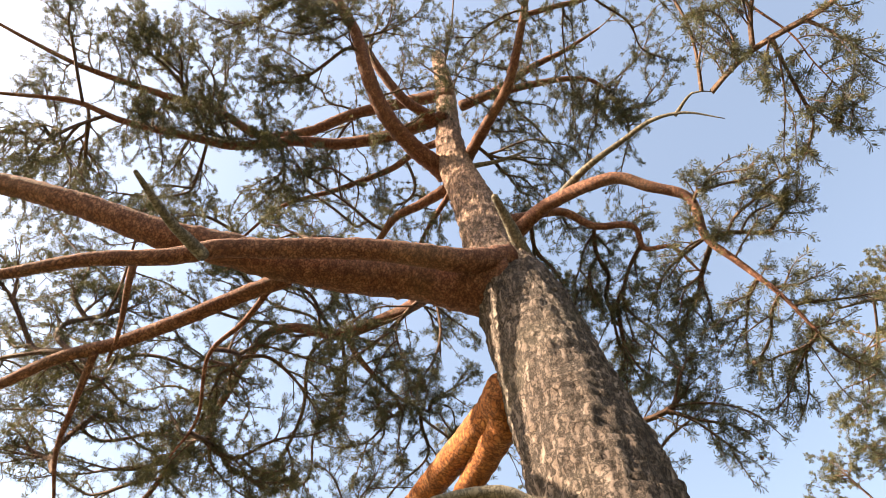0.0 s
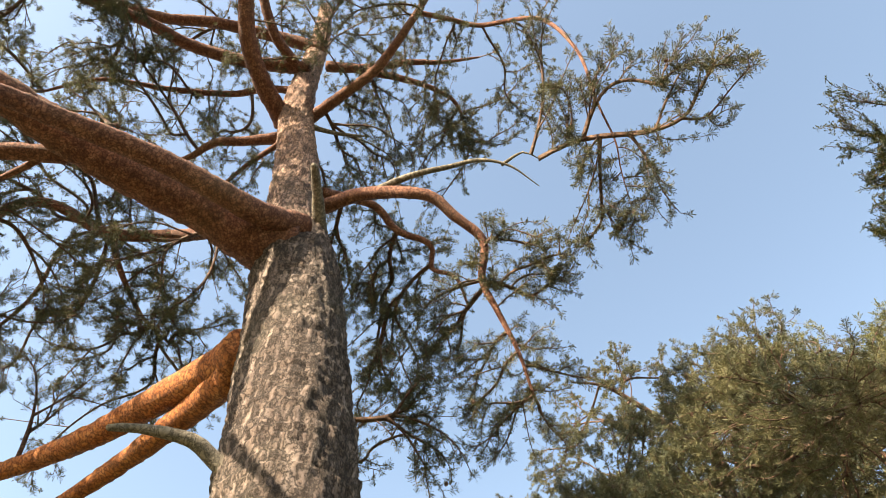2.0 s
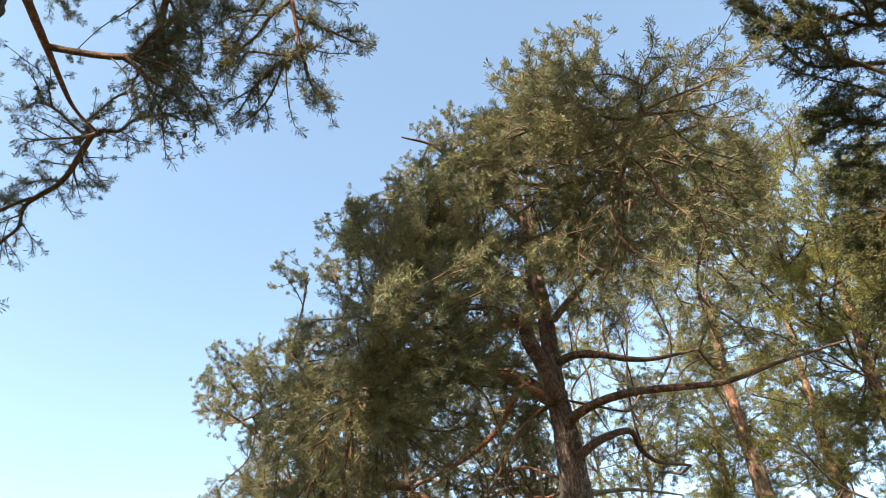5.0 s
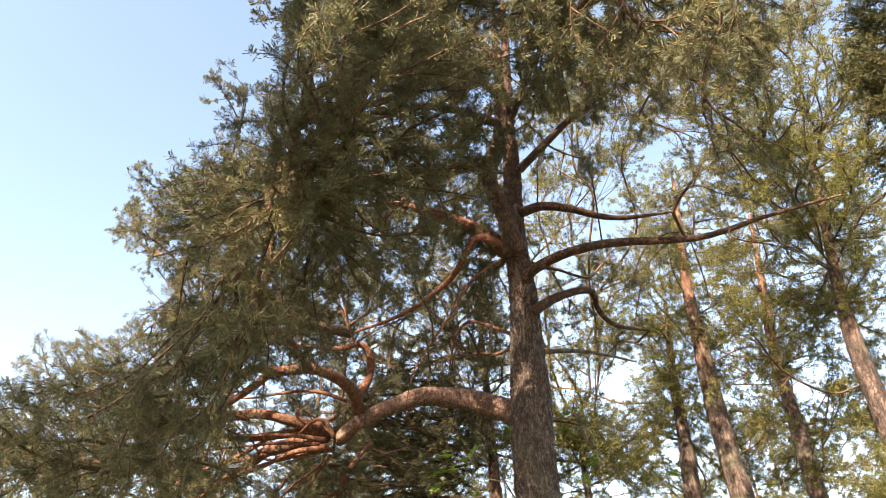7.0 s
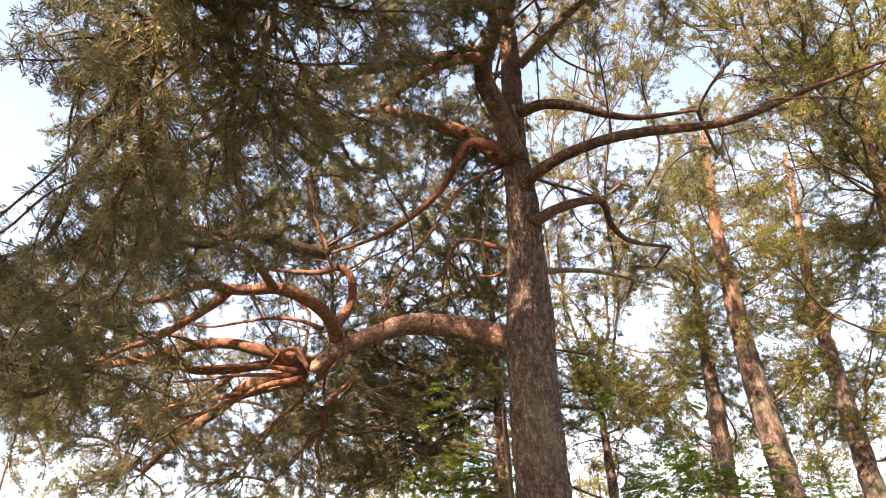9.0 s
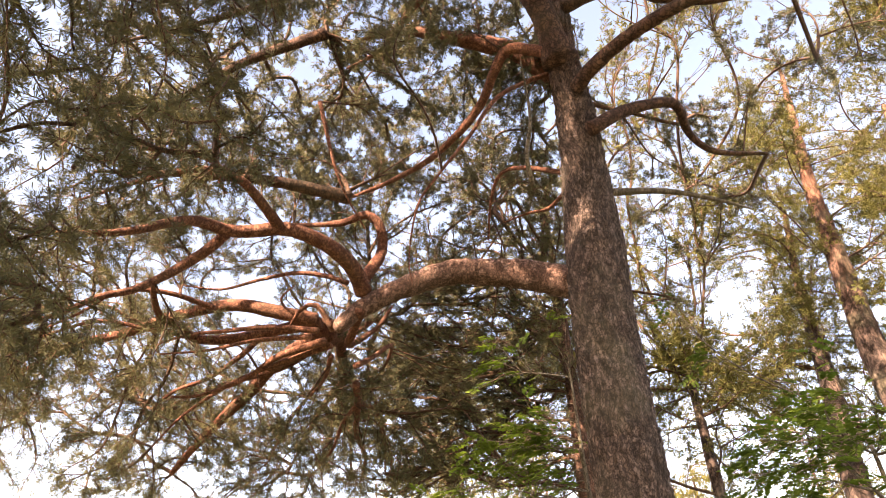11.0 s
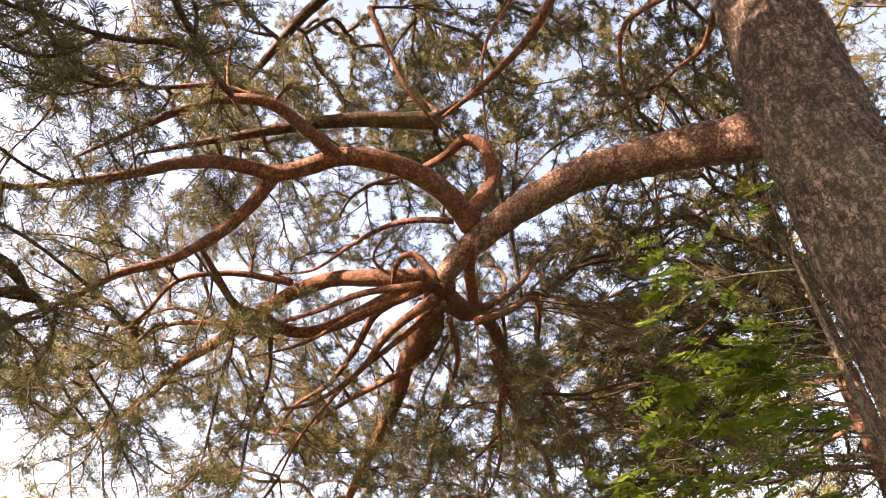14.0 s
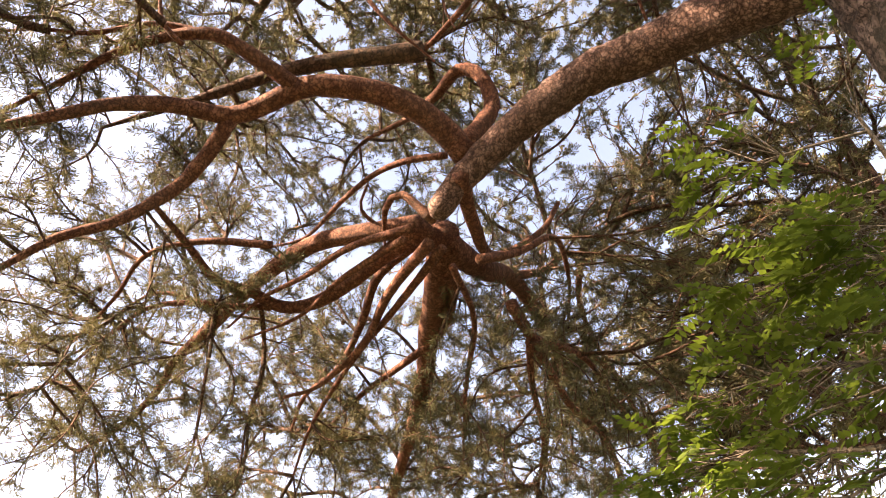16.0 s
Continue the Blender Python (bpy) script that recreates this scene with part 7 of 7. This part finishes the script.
shade_pine.clumps += [(0.9, 16.1, 7.3, 0.6, 46), (-1.4, 14.7, 5.9, 0.5, 46), (-1.1, 14.0, 7.0, 0.7, 46), (-0.9, 18.0, 5.3, 0.8, 46), (-0.9, 15.0, 6.4, 0.7, 46), (-0.4, 17.2, 5.7, 0.6, 46), (-0.4, 14.5, 5.7, 0.5, 46), (-0.4, 16.0, 8.2, 0.6, 46), (-1.0, 14.5, 7.2, 0.6, 46), (-0.3, 15.4, 6.3, 0.7, 46), (-1.7, 17.9, 5.6, 0.7, 46), (-0.6, 16.3, 6.6, 0.5, 46), (-0.5, 15.0, 6.0, 0.5, 46), (0.4, 16.0, 6.9, 0.8, 46), (-1.3, 17.4, 8.4, 0.6, 46), (-2.3, 14.5, 5.6, 0.6, 46), (-0.6, 14.9, 5.2, 0.6, 46), (-1.4, 15.0, 6.3, 0.7, 46)]
shade_pine.clumps += [(-2.1, 14.9, 7.3, 0.8, 46), (-2.4, 15.0, 5.6, 0.7, 46), (-2.0, 16.8, 7.5, 0.6, 46), (-1.4, 13.8, 7.0, 0.8, 46), (-2.0, 17.5, 5.6, 0.5, 46), (-1.8, 17.4, 6.2, 0.6, 46), (-2.1, 16.8, 7.6, 0.6, 46), (-1.8, 17.6, 7.8, 0.7, 46), (-0.8, 16.1, 5.2, 0.6, 46), (-1.1, 15.5, 7.3, 0.7, 46), (-0.9, 17.7, 6.9, 0.5, 46), (-2.0, 15.3, 4.8, 0.6, 46), (-2.4, 16.0, 9.3, 0.8, 46), (-0.5, 15.0, 7.3, 0.6, 46), (-1.3, 16.3, 6.0, 0.7, 46), (-3.1, 17.1, 7.8, 0.7, 46), (-2.8, 16.3, 7.4, 0.6, 46), (-0.7, 17.1, 7.1, 0.6, 46)]
shade_pine.clumps += [(-0.8, 17.1, 5.8, 0.5, 46), (-1.0, 15.5, 8.4, 0.8, 46), (-2.3, 15.7, 6.9, 0.6, 46), (-1.8, 17.5, 5.7, 0.6, 46), (-0.3, 17.1, 7.5, 0.7, 46), (-1.1, 15.8, 5.2, 0.7, 46), (-2.5, 17.8, 7.2, 0.7, 46), (-3.0, 16.1, 7.6, 0.8, 46), (-1.1, 14.9, 5.0, 0.8, 46), (-1.5, 17.9, 7.1, 0.8, 46), (-3.3, 16.9, 6.4, 0.6, 46), (-0.8, 15.4, 5.8, 0.7, 46), (-2.5, 15.6, 6.5, 0.6, 46), (-1.1, 15.1, 6.2, 0.8, 46), (-1.7, 14.7, 8.4, 0.8, 46), (-1.5, 16.5, 5.9, 0.7, 46), (-1.6, 15.6, 7.6, 0.5, 46), (-2.4, 14.9, 5.6, 0.7, 46)]
shade_pine.clumps += [(-0.8, 16.8, 7.3, 0.7, 46), (0.0, 14.8, 6.8, 0.6, 46), (-0.9, 14.2, 6.3, 0.7, 46), (-0.3, 16.4, 7.0, 0.6, 46), (-1.9, 15.8, 5.4, 0.7, 46), (-2.0, 17.5, 7.5, 0.5, 46), (1.2, 15.5, 6.2, 0.7, 46), (0.6, 16.0, 6.2, 0.5, 46), (0.6, 15.3, 5.9, 0.8, 46), (1.0, 14.9, 5.2, 0.6, 46), (0.1, 14.5, 6.1, 0.8, 46), (-0.9, 15.1, 4.8, 0.6, 46), (-0.3, 14.8, 6.7, 0.5, 46), (-0.0, 16.0, 6.5, 0.8, 46), (-0.0, 16.4, 5.6, 0.6, 46), (-0.9, 14.2, 6.0, 0.7, 46), (-0.2, 15.8, 6.3, 0.6, 46), (1.1, 15.1, 5.3, 0.7, 46)]
shade_pine.clumps += [(-0.3, 16.5, 5.0, 0.7, 46), (0.7, 16.1, 4.7, 0.7, 46), (1.2, 16.2, 4.7, 0.8, 46), (-0.4, 15.7, 5.5, 0.6, 46), (-0.2, 16.0, 6.9, 0.6, 46), (0.1, 14.8, 4.5, 0.8, 46), (-0.8, 14.4, 6.7, 0.6, 46), (1.4, 16.1, 4.9, 0.6, 46), (0.3, 15.8, 6.6, 0.6, 46), (-0.4, 14.5, 5.1, 0.6, 46), (1.4, 14.1, 6.3, 0.6, 46), (-0.5, 14.6, 5.7, 0.6, 46), (0.3, 13.7, 9.7, 0.6, 46), (0.1, 13.4, 7.1, 0.5, 46), (1.7, 15.3, 9.2, 0.5, 46), (0.3, 14.4, 7.6, 0.7, 46), (1.1, 15.5, 10.2, 0.6, 46), (0.5, 13.9, 8.0, 0.8, 46)]
shade_pine.clumps += [(0.8, 14.6, 8.5, 0.8, 46), (1.4, 15.2, 7.4, 0.6, 46), (1.2, 12.5, 8.1, 0.8, 46), (-1.1, 15.1, 8.6, 0.8, 46), (-0.3, 14.0, 10.4, 0.5, 46), (-0.0, 12.6, 8.3, 0.5, 46), (1.7, 14.8, 10.6, 0.7, 46), (-0.9, 13.7, 7.6, 0.6, 46), (1.3, 13.6, 9.2, 0.5, 46), (-0.9, 15.6, 9.0, 0.7, 46), (0.7, 14.0, 6.9, 0.6, 46), (0.3, 12.1, 8.3, 0.6, 46), (-0.1, 12.8, 9.2, 0.7, 46), (1.1, 16.0, 8.1, 0.7, 46), (1.9, 13.0, 7.6, 0.7, 46), (1.3, 13.5, 8.7, 0.6, 46), (0.6, 13.8, 8.6, 0.7, 46), (1.3, 14.6, 8.2, 0.6, 46)]
shade_pine.clumps += [(0.7, 14.5, 6.8, 0.7, 46), (1.0, 13.4, 6.9, 0.7, 46), (0.3, 13.4, 9.7, 0.7, 46), (0.7, 15.4, 8.7, 0.6, 46), (-1.2, 15.0, 9.5, 0.8, 46), (1.4, 12.8, 8.3, 0.5, 46), (0.9, 13.6, 7.6, 0.8, 46), (1.3, 15.3, 7.4, 0.6, 46), (-0.7, 15.0, 8.9, 0.6, 46), (1.5, 14.5, 7.9, 0.6, 46)]
shade_pine.grow(BARK_TWIG, NEEDLE_WIDE, needle_tuft(22, 0.075, 0.016, 0.12, opened=1.1), label="dark green needles", thick=0.004, stride=0.28)

# ---- the spruce at the edge of the clearing ----
spruce = Tree("spruce_tree", (7.48, 4.64, 0), "dark spruce with dense hanging sprays and brown cones", "tree", "", 51)
spruce.stem([(7.48, 4.64, -0.1), (7.48, 4.64, 8), (7.48, 4.64, 12.8)], (0.26, 0.2, 0.06), BARK_STEM, 20, 0.12, "trunk", 0.01)
spruce.clumps += [(4.3, 2.3, 11.2, 0.6, 78), (4.2, 2.7, 10.8, 0.4, 46), (4.4, 3.0, 10.5, 0.5, 78), (4.3, 3.4, 10.1, 0.5, 72), (4.0, 3.6, 10.0, 0.3, 20), (4.6, 3.8, 9.6, 0.4, 57), (4.9, 2.7, 10.6, 0.7, 88), (5.1, 3.4, 10.0, 0.7, 88), (5.3, 2.4, 10.8, 0.5, 62), (4.9, 4.0, 9.4, 0.5, 67), (5.8, 1.3, 11.8, 0.6, 62), (4.7, 3.5, 10.9, 0.5, 67), (4.6, 3.9, 10.5, 0.4, 36), (5.0, 4.1, 10.3, 0.6, 88), (4.5, 4.3, 10.2, 0.2, 20), (5.1, 4.6, 9.6, 0.5, 67), (5.8, 4.1, 10.2, 0.6, 88), (5.6, 4.8, 9.1, 0.6, 93)]
spruce.clumps += [(5.5, 5.4, 8.3, 0.5, 93), (5.3, 5.9, 7.6, 0.5, 78), (5.2, 4.9, 9.0, 0.3, 31), (5.9, 3.5, 10.7, 0.7, 88), (5.3, 3.3, 11.1, 0.7, 78), (5.4, 5.1, 9.0, 0.6, 78), (5.6, 5.5, 8.3, 0.5, 78), (5.5, 6.0, 7.7, 0.5, 78), (5.7, 6.4, 6.7, 0.6, 78), (5.6, 6.1, 7.2, 0.7, 104), (6.3, 4.7, 8.9, 0.9, 156), (6.6, 3.7, 10.1, 0.9, 156), (5.9, 5.5, 7.6, 0.8, 156), (7.0, 2.7, 11.6, 1.0, 156)]
spruce.grow(BARK_TWIG, NEEDLE_SPRUCE, needle_tuft(34, 0.05, 0.012, 0.26, lift=-0.5, opened=0.6), label="dense dark green spruce needles", thick=0.003, droop=-0.15, double=True, dense=1.25)

# ---- the young rowan beside the wide pine ----
rowan = Tree("rowan_tree", (1.55, 11.40, 0), "young rowan with feathery bright green leaves", "tree", "rowans", 61)
rowan.stem([(1.55, 11.40, -0.1), (1.45, 11.35, 1.5), (1.30, 11.20, 3.2), (1.25, 11.10, 4.6)], (0.05, 0.04, 0.028, 0.01), BARK_DEAD, 10, 0.1)
rowan.clumps += [(0.5, 11.2, 3.6, 0.4, 28), (0.0, 11.4, 3.3, 0.4, 28), (0.9, 11.0, 3.8, 0.3, 24), (0.6, 11.2, 3.2, 0.4, 28), (-0.4, 11.6, 3.4, 0.3, 19), (0.7, 11.0, 4.6, 0.2, 6), (0.4, 11.1, 4.6, 0.1, 4), (0.3, 11.2, 2.9, 0.4, 28), (0.8, 11.0, 3.4, 0.4, 26), (0.6, 11.1, 4.1, 0.2, 9), (0.2, 11.4, 3.7, 0.3, 14), (0.6, 11.2, 2.8, 0.4, 24), (-0.2, 11.4, 3.1, 0.3, 16), (0.7, 10.9, 4.8, 0.2, 7), (0.4, 11.0, 4.7, 0.1, 4), (1.1, 11.0, 3.9, 0.4, 19), (0.7, 11.0, 3.9, 0.3, 16), (1.2, 10.9, 5.1, 0.1, 4)]
rowan.clumps += [(1.4, 10.9, 5.1, 0.1, 6)]
rowan.grow(BARK_DEAD, LEAF, rowan_leaf(6, 0.2, 0.034), label="feathery bright green leaves", thick=0.002)
rowan_bush = Tree("rowan_tree", (3.66, 10.62, 0), "low spreading rowan bush with fresh green leaves", "tree", "rowans", 67)
rowan_bush.stem([(3.66, 10.62, -0.1), (3.76, 10.67, 1.2), (3.86, 10.72, 2.6), (3.86, 10.82, 4.0)], (0.05, 0.04, 0.028, 0.01), BARK_DEAD, 10, 0.1)
rowan_bush.clumps += [(3.6, 10.6, 3.7, 0.5, 48), (3.2, 10.8, 3.6, 0.4, 36), (3.9, 10.3, 3.4, 0.5, 43), (3.4, 10.8, 4.0, 0.3, 21), (4.3, 10.0, 3.1, 0.4, 31), (3.5, 10.4, 3.2, 0.6, 48), (3.8, 10.8, 4.4, 0.1, 4), (2.9, 11.0, 3.4, 0.3, 24), (3.2, 10.1, 3.6, 0.3, 21), (3.0, 10.1, 3.3, 0.3, 28), (3.1, 9.9, 3.0, 0.3, 28), (2.6, 12.5, 6.1, 0.3, 12), (3.0, 12.3, 5.2, 0.3, 12)]
rowan_bush.grow(BARK_DEAD, LEAF, rowan_leaf(6, 0.2, 0.034), label="feathery fresh green leaves", thick=0.002)


# ---- the woods beyond ----
far_woods = Tree("far_woods", (4, 34, 0), "hazy green pine woods beyond the clearing", "woods", "", 71)
for step in range(46):
    way = radians(-46 + step * 2.9 + far_woods.rng.uniform(-1.2, 1.2))
    reach, tall = far_woods.rng.uniform(27, 42), far_woods.rng.uniform(10.0, 13.5) if step < 20 else far_woods.rng.uniform(8.0, 11.5)
    x, y = -math.sin(way) * reach, 8 + math.cos(way) * reach
    far_woods.stem([(x, y, -0.1), (x + 0.1, y, tall * 0.5), (x, y, tall)], (0.16, 0.11, 0.03), BARK_FAR, 8, 0.5, "trunk")
    far_woods.clumps += [(x + far_woods.rng.normal(0, 0.9), y + far_woods.rng.normal(0, 0.9), tall * share, 1.5, 60 if step < 24 and share > 0.6 else 32) for share in (0.2, 0.35, 0.5, 0.62, 0.75, 0.88, 0.98)]
far_woods.grow(BARK_TWIG, NEEDLE_FAR, needle_tuft(14, 0.3, 0.05, 0.6), label="hazy green needles", thick=0.006, bunch=0.4, stride=0.6)
tagged(far_woods.ob, kind="stuff")
